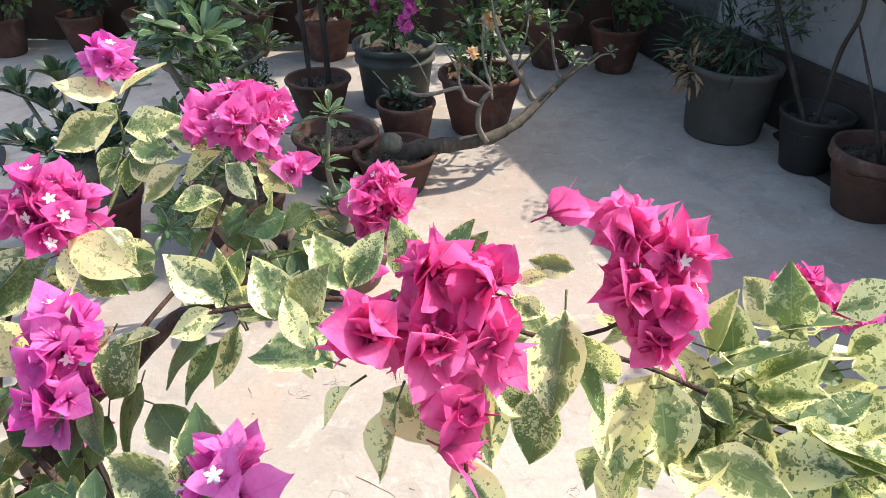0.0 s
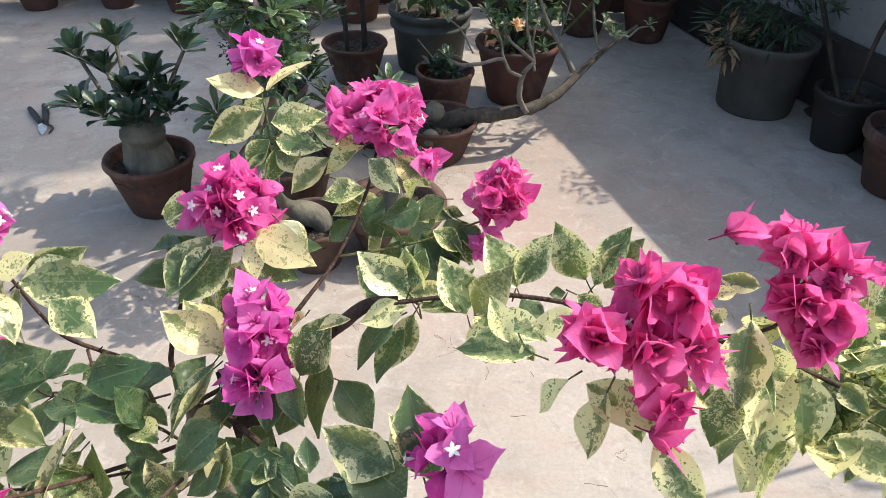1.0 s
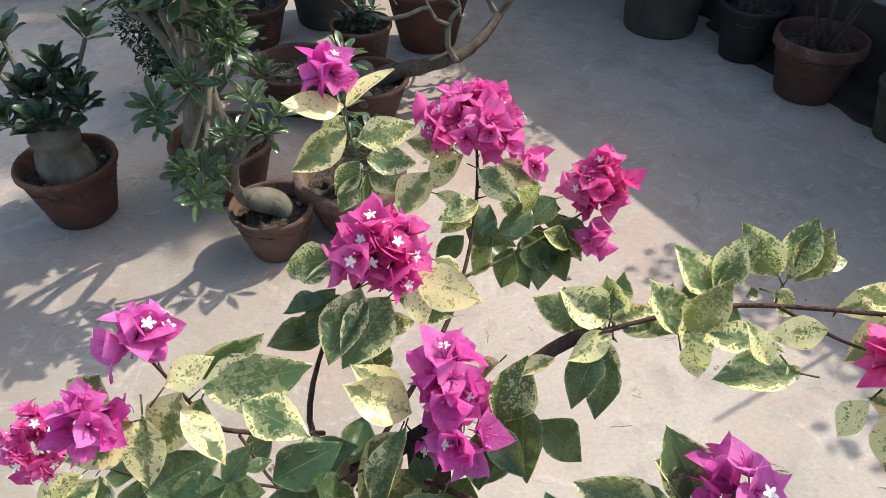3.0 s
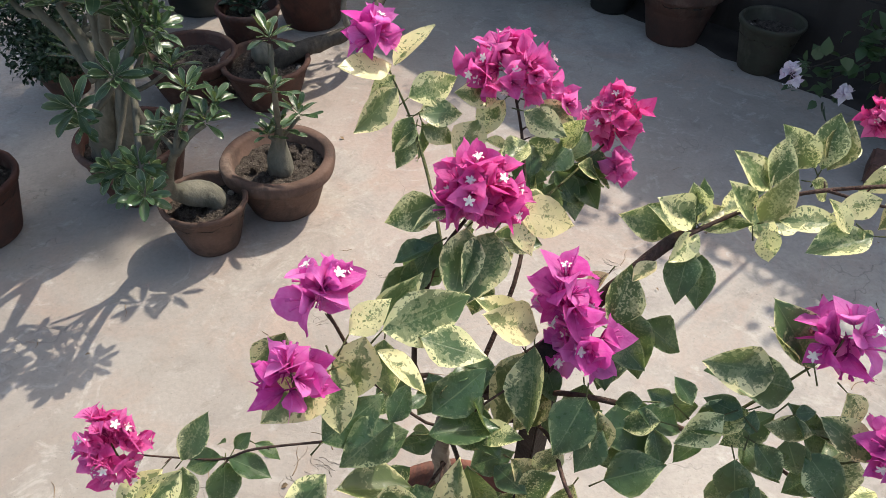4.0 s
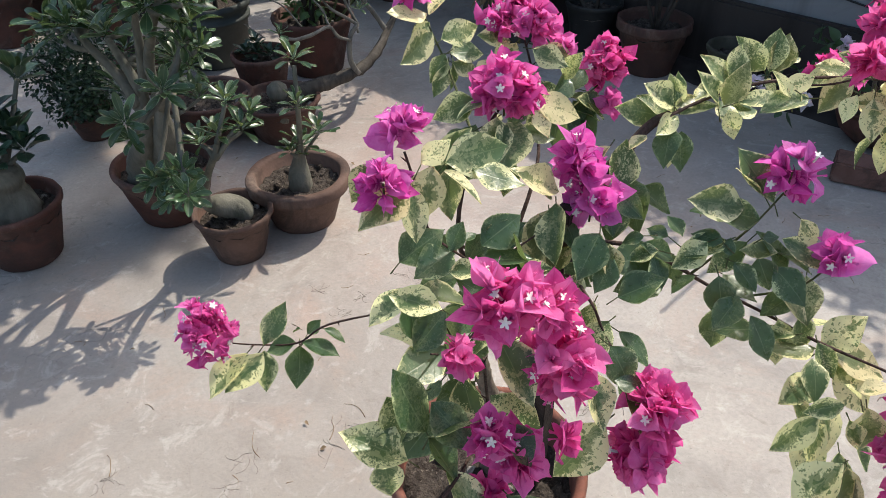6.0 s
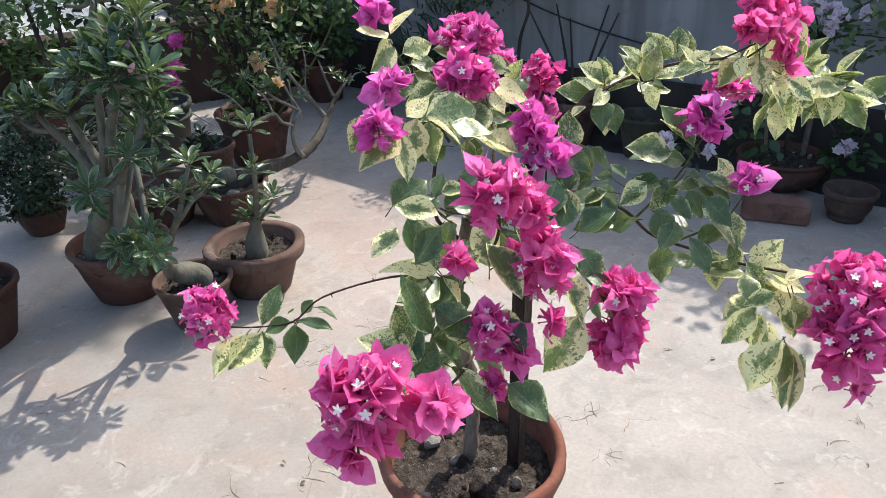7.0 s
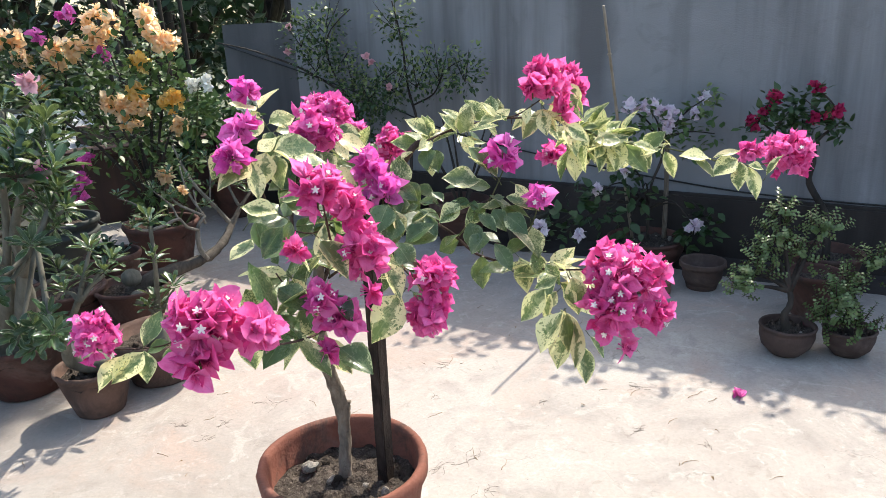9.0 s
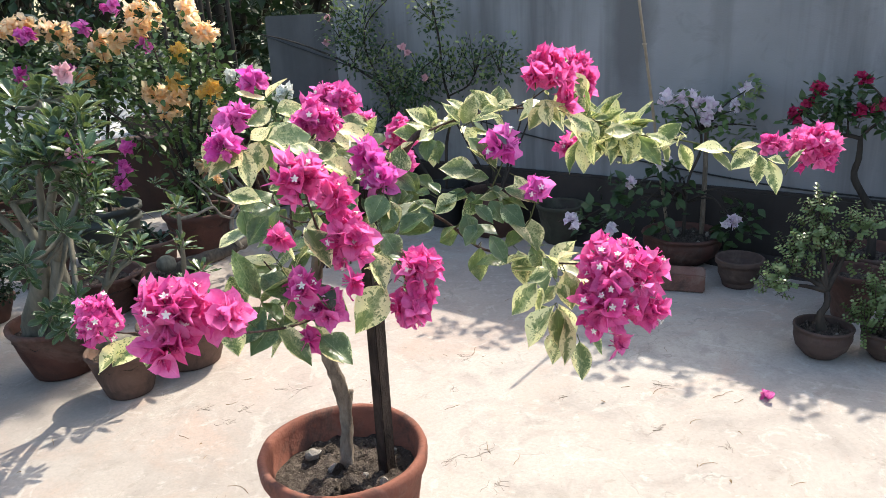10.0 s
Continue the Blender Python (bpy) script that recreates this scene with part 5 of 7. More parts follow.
# rosettes: place, leaf length, leaves, width, axis
CROWN = [
    (-0.537, 1.784, 0.725, 0.102, 16, 0.33, (-0.5, -0.2, 0.95)),
    (-0.491, 1.707, 0.728, 0.102, 16, 0.33, (0, -0.4, 1.15)),
    (-0.421, 1.651, 0.741, 0.094, 15, 0.33, (0.5, -0.2, 0.85)),
    (-0.461, 1.753, 0.762, 0.107, 15, 0.33, (0.1, 0, 1.25)),
    (-0.498, 1.822, 0.756, 0.098, 14, 0.33, (-0.2, 0.1, 1.25)),
    (-0.448, 1.84, 0.804, 0.094, 14, 0.33, (0, 0, 1.25)),
    (-0.385, 1.809, 0.85, 0.079, 14, 0.33, (0.3, 0, 1)),
    (-0.398, 1.755, 0.796, 0.079, 14, 0.33, (0.4, 0, 0.8)),
    (-0.448, 2.074, 0.877, 0.098, 15, 0.33, (-0.1, 0.1, 1.25)),
    (-0.371, 2.043, 0.896, 0.094, 15, 0.33, (0.2, 0, 1.25)),
    (-0.508, 2.171, 0.856, 0.09, 13, 0.33, (-0.3, 0, 1.25)),
    (-0.663, 1.988, 0.612, 0.098, 15, 0.33, (-0.5, 0, 0.95)),
    (-0.594, 1.934, 0.607, 0.09, 15, 0.33, (0.1, -0.2, 1.15)),
    (-0.711, 2.06, 0.601, 0.094, 14, 0.33, (-0.6, 0, 0.95)),
    (-0.627, 2.011, 0.615, 0.094, 14, 0.33, (-0.1, 0.1, 1.25)),
    (-0.436, 1.684, 0.639, 0.07, 15, 0.3, (0.3, -0.2, 0.8)),
    (-0.41, 1.687, 0.683, 0.068, 15, 0.3, (0.3, 0, 0.9)),
    (-0.445, 1.728, 0.658, 0.068, 14, 0.3, (-0.1, -0.1, 1)),
    (-0.412, 1.645, 0.639, 0.065, 14, 0.3, (0.6, -0.2, 0.5)),
    (-0.456, 1.72, 0.597, 0.062, 13, 0.3, (0.1, -0.4, 0.6)),
    (-0.435, 1.689, 0.587, 0.06, 13, 0.3, (0.5, -0.3, 0.4)),
    (-0.505, 1.631, 0.56, 0.066, 15, 0.34, (0.1, -0.5, 0.7)),
    (-0.601, 1.701, 0.468, 0.068, 15, 0.34, (-0.2, -0.5, 0.6)),
    (-0.602, 1.701, 0.428, 0.045, 11, 0.36, (-0.1, -0.5, 0.4)),
    (-0.511, 1.567, 0.38, 0.06, 13, 0.34, (0.2, -0.4, 0.7)),
    (-0.572, 1.668, 0.322, 0.055, 12, 0.34, (-0.1, -0.4, 0.6)),
    (-0.513, 1.5, 0.358, 0.055, 12, 0.34, (0.2, -0.5, 0.5)),
    # hidden rosettes behind the stems, added to fill out the shadow on the floor
    (-0.5, 2.07, 0.6, 0.09, 14, 0.33, (0.1, 0.3, 0.9)),
    (-0.42, 2.09, 0.68, 0.09, 14, 0.33, (0.1, 0.3, 0.9)),
    (-0.4, 2.04, 0.6, 0.09, 14, 0.33, (0.1, 0.3, 0.9)),
    (-0.47, 2.13, 0.72, 0.09, 14, 0.33, (0.1, 0.3, 0.9)),
    (-0.56, 2.11, 0.66, 0.09, 14, 0.33, (0.1, 0.3, 0.9)),
    (-0.36, 2, 0.8, 0.09, 14, 0.33, (0.1, 0.3, 0.9)),
    (-0.45, 2.02, 0.42, 0.085, 14, 0.33, (0.1, 0.3, 0.9)),
    (-0.5, 2.08, 0.46, 0.085, 14, 0.33, (0.1, 0.3, 0.9)),
    (-0.56, 2.1, 0.5, 0.085, 14, 0.33, (0.1, 0.3, 0.9)),
    (-0.43, 1.96, 0.5, 0.085, 14, 0.33, (0.1, 0.3, 0.9)),
    (-0.4, 2.02, 0.36, 0.085, 14, 0.33, (0.1, 0.3, 0.9)),
    (-0.6, 2.08, 0.4, 0.085, 14, 0.33, (0.1, 0.3, 0.9)),
]
for i, (x, y, z, size, count, width, axis) in enumerate(CROWN):
    near = min(ends, key=lambda e: (Vector(e) - Vector((x, y, z))).length)
    if (Vector(near) - Vector((x, y, z))).length > 0.02:
        stem(tall, [(*near, 0.0075), ((near[0] + x) / 2, (near[1] + y) / 2, (near[2] + z) / 2 - 0.012, 0.0065), (x, y, z, 0.005)], CAUDEX, 7, 0.12, "branch", 3)
    rosette(tall, (x, y, z), axis, count, size, ADENIUM, 60 + i, width, (8, 68))
flower_head(tall, (-0.383, 1.95, 0.965), 0.014, 5, 0.036, ROSE, 290)
v, f = lathe([(0.001, 0), (0.0055, 0.007), (0.0075, 0.018), (0.0045, 0.032), (0.0015, 0.040)], 10)
part("bud", mesh("bud", v, f, ROSE), tall, "pink flower bud", Matrix.Translation((-0.454, 1.656, 0.76)) @ Euler((0.8, 0.4, 0)).to_matrix().to_4x4())

# small desert rose lying over the rim
px, py = -0.400, 1.738
small = thing("potted_desert_rose", "small crooked desert rose leaning over its clay pot", "potted plant", "desert roses", at=(px, py, 0))
pot(small, px, py, 0.113, 0.148, CLAY_PALE, seed=17, clods=8)
stem(small, [(px + 0.035, py - 0.005, 0.11, 0.024), (px + 0.018, py, 0.145, 0.034), (px - 0.02, py, 0.165, 0.034), (px - 0.055, py - 0.02, 0.19, 0.023), (px - 0.066, py - 0.06, 0.25, 0.012), (px - 0.047, py - 0.13, 0.35, 0.0095), (-0.425, 1.545, 0.43, 0.009)], CAUDEX, 12, 0.12)
stem(small, [(px - 0.05, py - 0.03, 0.20, 0.012), (px - 0.085, py - 0.06, 0.26, 0.009), (px - 0.10, py - 0.08, 0.30, 0.006)], CAUDEX, 8, 0.1, "branch")
for i, (x, y, z, size) in enumerate([(-0.379, 1.572, 0.545, 0.062), (-0.412, 1.555, 0.478, 0.056), (-0.358, 1.553, 0.478, 0.055), (-0.330, 1.575, 0.505, 0.048), (-0.450, 1.60, 0.44, 0.055)]):
    stem(small, [(-0.43, 1.55, 0.41, 0.008), ((x - 0.43) / 2, (y + 1.54) / 2, (z + 0.42) / 2, 0.006), (x, y, z - 0.012, 0.005)], CAUDEX, 7, 0.1, "branch")
    rosette(small, (x, y, z - 0.012), (x + 0.40, 0.3 * (y - 1.57), 0.25), 14, size * 1.04, ADENIUM, 110 + i, 0.32)
for i, (x, y, z, size) in enumerate([(-0.529, 1.644, 0.339, 0.0558), (-0.509, 1.597, 0.314, 0.05115), (-0.57, 1.67, 0.311, 0.05115), (-0.492, 1.644, 0.319, 0.05115), (-0.543, 1.63, 0.286, 0.0465)]):
    stem(small, [(px - 0.085, py - 0.06, 0.26, 0.007), ((x + px - 0.085) / 2, (y + py - 0.06) / 2, (z + 0.26) / 2 + 0.01, 0.005), (x, y, z - 0.005, 0.004)], CAUDEX, 6, 0.1, "branch", 2)
    rosette(small, (x, y, z), (x - px, y - py - 0.15, 0.1), 12, size * 1.04, ADENIUM, 130 + i, 0.36)

# young desert rose in a broad thick-rimmed pot
qx, qy = -0.183, 1.833
young = thing("potted_desert_rose", "young slender desert rose in a broad thick-rimmed clay pot", "potted plant", "desert roses", at=(qx, qy, 0))
pot(young, qx, qy, 0.155, 0.158, CLAY_PALE, "thick", 0.76, 18, seed=19)
stem(young, [(qx + 0.0, qy - 0.015, 0.10, 0.036), (qx + 0.0, qy - 0.015, 0.15, 0.034), (qx + 0.004, qy - 0.02, 0.205, 0.022), (qx + 0.006, qy - 0.05, 0.27, 0.010), (qx + 0.0, qy - 0.12, 0.41, 0.007), (qx + 0.01, qy - 0.10, 0.53, 0.006)], CAUDEX, 12, 0.1)
for i, (x, y, z, s) in enumerate([(-0.173, 1.733, 0.548, 0.066), (-0.188, 1.70, 0.435, 0.062), (-0.172, 1.79, 0.265, 0.074), (-0.205, 1.78, 0.265, 0.05), (-0.125, 1.76, 0.32, 0.064)]):
    if i > 2:
        stem(young, [(qx + 0.005, qy - 0.03, 0.22, 0.006), (x, y, z - 0.01, 0.004)], CAUDEX, 6, 0.1, "branch", 1)
    rosette(young, (x, y, z - 0.01), (0.1, 0.1, 1), 13, s, ADENIUM, 150 + i, 0.29)

# old desert rose with a long horizontal limb
kx, ky = -0.10, 2.40
old = thing("potted_desert_rose", "old desert rose with one long bare limb reaching out", "potted plant", "desert roses", at=(kx, ky, 0))
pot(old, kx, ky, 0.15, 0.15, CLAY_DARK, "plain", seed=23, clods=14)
v, f = lathe([(0.012, 0), (0.03, 0.008), (0.038, 0.028), (0.034, 0.05), (0.018, 0.064), (0.004, 0.066)], 18, 0.06, 3)
part("tuber", mesh("tuber", v, f, CAUDEX), old, "round pale tuber on the soil", Matrix.Translation((-0.107, 2.375, 0.150)))
part("tuber", mesh("tuber", v, f, CAUDEX), old, "", Matrix.Translation((-0.115, 2.315, 0.115)) @ Euler((1.2, 0.3, 0)).to_matrix().to_4x4() @ Matrix.Scale(0.8, 4))
stem(old, [(-0.11, 2.42, 0.09, 0.034), (-0.05, 2.41, 0.13, 0.038), (0.02, 2.41, 0.155, 0.031), (0.13, 2.42, 0.165, 0.024), (0.25, 2.46, 0.18, 0.021), (0.34, 2.53, 0.215, 0.018), (0.42, 2.62, 0.26, 0.014), (0.52, 2.73, 0.31, 0.009), (0.63, 2.82, 0.36, 0.006)], LIMB, 11, 0.28, "limb")
for i, pts in enumerate([
    [(0.215, 2.429, 0.170, 0.012), (0.186, 2.420, 0.232, 0.01), (0.194, 2.426, 0.313, 0.009), (0.229, 2.432, 0.354, 0.008)],
    [(0.229, 2.431, 0.353, 0.007), (0.182, 2.449, 0.385, 0.006), (0.145, 2.464, 0.411, 0.005), (0.118, 2.485, 0.445, 0.004)],
    [(0.195, 2.420, 0.304, 0.007), (0.143, 2.409, 0.329, 0.006), (0.119, 2.420, 0.365, 0.006), (0.051, 2.397, 0.356, 0.007), (-0.015, 2.389, 0.351, 0.006), (-0.057, 2.395, 0.365, 0.004)],
    [(0.148, 2.408, 0.327, 0.005), (0.120, 2.436, 0.372, 0.004), (0.111, 2.464, 0.415, 0.004), (0.060, 2.504, 0.480, 0.003)],
    [(0.229, 2.431, 0.353, 0.005), (0.206, 2.470, 0.415, 0.005), (0.193, 2.515, 0.483, 0.004), (0.198, 2.561, 0.552, 0.003)],
    [(0.230, 2.434, 0.321, 0.005), (0.220, 2.479, 0.391, 0.004), (0.228, 2.520, 0.451, 0.003)],
    [(0.378, 2.568, 0.272, 0.01), (0.338, 2.572, 0.338, 0.009), (0.297, 2.586, 0.399, 0.008), (0.257, 2.605, 0.467, 0.007), (0.229, 2.636, 0.553, 0.005), (0.219, 2.682, 0.623, 0.003)],
    [(0.314, 2.585, 0.377, 0.005), (0.328, 2.606, 0.425, 0.004), (0.346, 2.628, 0.494, 0.003), (0.351, 2.672, 0.576, 0.002)],
    [(0.478, 2.685, 0.311, 0.007), (0.453, 2.697, 0.387, 0.006), (0.440, 2.725, 0.467, 0.004)],
    [(0.585, 2.762, 0.327, 0.005), (0.631, 2.798, 0.357, 0.004), (0.669, 2.805, 0.365, 0.003)],
    [(0.019, 2.413, 0.384, 0.003), (-0.025, 2.463, 0.445, 0.003), (-0.079, 2.492, 0.476, 0.002)],
    [(-0.114, 2.405, 0.366, 0.002), (-0.169, 2.443, 0.412, 0.002)],
]):
    stem(old, pts, LIMB_PALE, 7, 0.3, "branch")
for i, (x, y, z, size) in enumerate([(-0.062, 2.398, 0.370, 0.05), (0.118, 2.485, 0.445, 0.045), (0.200, 2.521, 0.492, 0.05), (0.060, 2.507, 0.484, 0.045), (0.259, 2.498, 0.379, 0.04), (0.433, 2.737, 0.485, 0.06), (0.522, 2.673, 0.362, 0.06), (0.487, 2.695, 0.399, 0.05), (0.671, 2.807, 0.367, 0.035), (0.227, 2.636, 0.553, 0.05), (-0.079, 2.495, 0.480, 0.04), (0.328, 2.612, 0.434, 0.03), (0.145, 2.561, 0.521, 0.05), (0.344, 2.664, 0.547, 0.04)]):
    rosette(old, (x, y, z), (0.1, -0.1, 1), 9, size, ADENIUM, 170 + i, 0.36)
flower_head(old, (0.157, 2.452, 0.47), 0.014, 5, 0.026, ORANGE, 195)

# broad empty-looking bowl behind
wx, wy = -0.33, 2.52
bowl = thing("clay_bowl", "broad dark clay pot filled with bare soil", "pot", "clay pots", at=(wx, wy, 0))
pot(bowl, wx, wy, 0.16, 0.16, CLAY_DARK, "plain", 0.7, 14, seed=29)

# dark jade-like bush behind the tall desert rose
jx, jy = -0.73, 2.70
jade = thing("potted_jade_bush", "dense dark green succulent bush in a hidden clay pot", "potted plant", at=(jx, jy, 0))
pot(jade, jx, jy, 0.10, 0.10, CLAY_DARK, seed=31, clods=2)
for i in range(5):
    w = i * 1.26
    stem(jade, [(jx, jy, 0.09, 0.014), (jx + 0.05 * math.cos(w), jy + 0.05 * math.sin(w), 0.2, 0.01), (jx + 0.12 * math.cos(w), jy + 0.12 * math.sin(w), 0.30, 0.005)], TREE, 6, 0.1)
foliage(jade, [(-0.76, 2.66, 0.33, 0.12, 760), (-0.66, 2.62, 0.29, 0.10, 560), (-0.83, 2.66, 0.27, 0.10, 520), (-0.75, 2.58, 0.22, 0.10, 560), (-0.68, 2.70, 0.38, 0.10, 380), (-0.80, 2.60, 0.17, 0.07, 300), (-0.67, 2.58, 0.17, 0.07, 280), (-0.72, 2.47, 0.27, 0.07, 300), (-0.66, 2.48, 0.29, 0.06, 240), (-0.74, 2.45, 0.22, 0.05, 180)], SMALL_DARK, 0.021, 33, width=0.62)

# pots further back
def back_pot(x, y, R, h, label, material=CLAY, style="plain", seed=1, name="potted_shrub"):
    o = thing(name, label, "potted plant", "pots at the back", at=(x, y, 0))
    pot(o, x, y, R, h, material, style, seed=seed, clods=4)
    return o


two = back_pot(-0.50, 3.06, 0.14, 0.17, "clay pot with two thin dark stems", CLAY_DARK, seed=41)
stem(two, [(-0.53, 3.05, 0.11, 0.011), (-0.54, 3.06, 0.35, 0.010), (-0.56, 3.10, 0.60, 0.009), (-0.58, 3.12, 0.85, 0.006)], TREE)
stem(two, [(-0.46, 3.08, 0.11, 0.013), (-0.465, 3.10, 0.35, 0.012), (-0.48, 3.14, 0.60, 0.010), (-0.46, 3.18, 0.90, 0.006)], TREE)
foliage(two, [(-0.56, 3.12, 0.84, 0.15, 160), (-0.46, 3.18, 0.90, 0.17, 180), (-0.50, 3.14, 0.72, 0.10, 60)], SMALL, 0.05, 43)
green = back_pot(-0.09, 2.70, 0.114, 0.21, "narrow red clay pot with low dark leaves", CLAY, seed=45)
for i, (x, y, z) in enumerate([(-0.10, 2.71, 0.20), (-0.06, 2.68, 0.19), (-0.14, 2.72, 0.20), (-0.09, 2.75, 0.22)]):
    rosette(green, (x, y, z), (x + 0.09, y - 2.70, 0.3), 9, 0.06, ADENIUM_DARK, 210 + i, 0.5)

tub = thing("plastic_tub", "grey-green ribbed plastic tub with a leafy shrub", "tub", at=(-0.19, 3.25, 0))
v, f = lathe([(0.14, 0), (0.145, 0.01), (0.165, 0.24), (0.178, 0.25), (0.178, 0.27), (0.168, 0.275), (0.172, 0.31), (0.185, 0.315), (0.185, 0.345), (0.175, 0.35), (0.168, 0.34), (0.16, 0.2)], 40)
part("tub_body", mesh("tub_body", v, f, BUCKET), tub, "", Matrix.Translation((-0.19, 3.25, 0)) @ Matrix.Diagonal((1, 1, 0.78, 1)))
part("soil", soil_mesh(0.16, 0.29, 5), tub, "", Matrix.Translation((-0.19, 3.25, 0)) @ Matrix.Diagonal((1, 1, 0.78, 1)))
for pts in ([(-0.20, 3.26, 0.2, 0.014), (-0.21, 3.30, 0.42, 0.012), (-0.27, 3.36, 0.68, 0.009), (-0.32, 3.40, 0.95, 0.005)], [(-0.16, 3.24, 0.2, 0.010), (-0.13, 3.27, 0.45, 0.009), (-0.06, 3.33, 0.72, 0.007), (0.0, 3.38, 0.95, 0.004)]):
    stem(tub, pts, TREE)
foliage(tub, [(-0.26, 3.17, 0.42, 0.10, 60), (-0.12, 3.15, 0.40, 0.10, 60), (-0.20, 3.22, 0.36, 0.10, 60)], SMALL, 0.05, 48, "low_foliage")
foliage(tub, [(-0.2, 3.38, 0.95, 0.25, 300), (-0.05, 3.35, 0.75, 0.2, 200), (-0.3, 3.36, 0.7, 0.2, 200)], SMALL_DARK, 0.055, 47)
for i, c in enumerate([(-0.28, 3.26, 0.62), (-0.25, 3.24, 0.55), (-0.22, 3.25, 0.48), (-0.26, 3.25, 0.45), (-0.42, 3.2, 0.9), (-0.35, 3.3, 1.06)]):
    flower_head(tub, c, 0.045, 8, 0.036, BRACT["purple"], 220 + i)

# apricot bougainvillea
gx, gy = 0.19, 2.94
apricot = thing("potted_bougainvillea", "large bougainvillea with apricot-orange flowers in a clay pot", "potted plant", at=(gx, gy, 0))
pot(apricot, gx, gy, 0.172, 0.245, CLAY, seed=51, clods=8)
for i, (x, y, z) in enumerate([(-0.38, 3.42, 1.0), (-0.1, 3.3, 1.0), (0.13, 3.13, 1.1), (0.3, 3.03, 1.1), (0.35, 2.96, 0.98), (0.16, 2.98, 0.72), (0.31, 2.88, 0.74), (0.02, 3.2, 1.0)]):
    stem(apricot, [(gx + 0.04 * math.cos(i), gy + 0.04 * math.sin(i), 0.14, 0.009), (gx + (x - gx) * 0.3, gy + (y - gy) * 0.3, 0.2 + (z - 0.2) * 0.5, 0.007), (x, y, z - 0.02, 0.004)], TREE, 7)
foliage(apricot, [(0.15, 3.1, 0.92, 0.26, 260), (-0.1, 3.28, 0.92, 0.22, 220), (0.3, 2.98, 0.85, 0.18, 150), (0.18, 3.02, 0.65, 0.18, 150), (-0.32, 3.42, 0.95, 0.18, 140), (0.2, 2.95, 0.42, 0.15, 110), (0.19, 2.94, 0.30, 0.12, 130), (0.0, 3.2, 0.65, 0.2, 140), (0.38, 2.80, 0.72, 0.12, 60), (0.33, 2.85, 0.50, 0.14, 80)], SMALL, 0.048, 53)
foliage(apricot, [(0.18, 3.06, 1.0, 0.22, 130), (0.0, 3.18, 0.9, 0.2, 90), (0.3, 2.95, 0.85, 0.16, 80), (0.18, 2.98, 0.6, 0.15, 60), (0.40, 2.79, 0.72, 0.10, 36)], SMALL, 0.05, 54, "new_foliage")
HEADS = [(-0.40, 3.47, 1.10, 0.06), (-0.345, 3.466, 1.104, 0.07), (-0.251, 3.396, 1.090, 0.055), (-0.197, 3.36, 1.081, 0.05), (-0.186, 3.321, 1.0, 0.04), (-0.059, 3.242, 1.008, 0.065), (0.002, 3.136, 1.03, 0.05), (0.12, 3.099, 1.13, 0.08), (0.081, 3.101, 1.07, 0.055), (0.279, 3.01, 1.165, 0.055), (0.333, 2.925, 1.035, 0.06), (0.30, 2.95, 1.08, 0.045), (0.222, 2.97, 0.964, 0.045), (0.086, 2.989, 0.79, 0.06), (0.144, 2.931, 0.745, 0.075), (0.178, 2.947, 0.83, 0.045), (0.295, 2.856, 0.792, 0.055), (0.31, 2.84, 0.68, 0.04), (0.22, 2.86, 0.47, 0.032), (-0.15, 3.22, 0.88, 0.04)]
for i, (x, y, z, q) in enumerate(HEADS):
    flower_head(apricot, (x, y, z), q, 7 + int(q * 260), 0.037, YELLOW if i in (12, 15, 16) else ORANGE, 240 + i)
for i, (x, y, z) in enumerate([(-0.119, 3.244, 1.099), (0.002, 3.197, 1.181), (0.092, 3.069, 1.001), (-0.218, 3.229, 0.894), (-0.103, 2.995, 0.48), (-0.065, 3.003, 0.567), (-0.116, 3.02, 0.41)]):
    flower_head(apricot, (x, y, z), 0.035, 7, 0.036, BRACT["purple"], 270 + i)
for i, (x, y, z) in enumerate([(0.40, 2.82, 0.86), (0.44, 2.79, 0.865), (0.60, 2.68, 0.78), (0.57, 2.70, 0.76)]):
    flower_head(apricot, (x, y, z), 0.02, 6, 0.04, WHITE, 280 + i)
stem(apricot, [(gx + 0.04, gy - 0.03, 0.15, 0.006), (0.36, 2.86, 0.5, 0.005), (0.41, 2.81, 0.85, 0.003)], GREENSTEM, 6)
stem(apricot, [(gx + 0.05, gy - 0.03, 0.15, 0.006), (0.48, 2.78, 0.5, 0.005), (0.58, 2.69, 0.76, 0.003)], GREENSTEM, 6)
foliage(apricot, [(0.42, 2.82, 0.78, 0.08, 60), (0.56, 2.70, 0.70, 0.08, 60)], SMALL, 0.045, 55)

# grey tub with grassy plant, and clay pots beside the wall
gt = thing("cement_tub", "grey cement tub with a dark grassy plant", "tub", at=(1.19, 2.95, 0))
v, f = lathe([(0.145, 0), (0.15, 0.01), (0.172, 0.26), (0.182, 0.265), (0.184, 0.29), (0.176, 0.295), (0.165, 0.285), (0.155, 0.2)], 40, 0.01)
part("tub_body", mesh("tub_body", v, f, GREY_TUB), gt, "", Matrix.Translation((1.19, 2.95, 0)))
part("soil", soil_mesh(0.16, 0.24, 8), gt, "", Matrix.Translation((1.19, 2.95, 0)))
foliage(gt, [(1.19, 2.97, 0.42, 0.20, 420), (1.05, 2.98, 0.33, 0.11, 120)], SMALL_DARK, 0.10, 61, width=0.12)
foliage(gt, [(1.02, 2.92, 0.27, 0.09, 120)], DEAD, 0.06, 62, width=0.2)
mp = thing("clay_pot", "mossy dark clay pot with bare soil by the wall", "pot", "clay pots", at=(1.645, 1.985, 0))
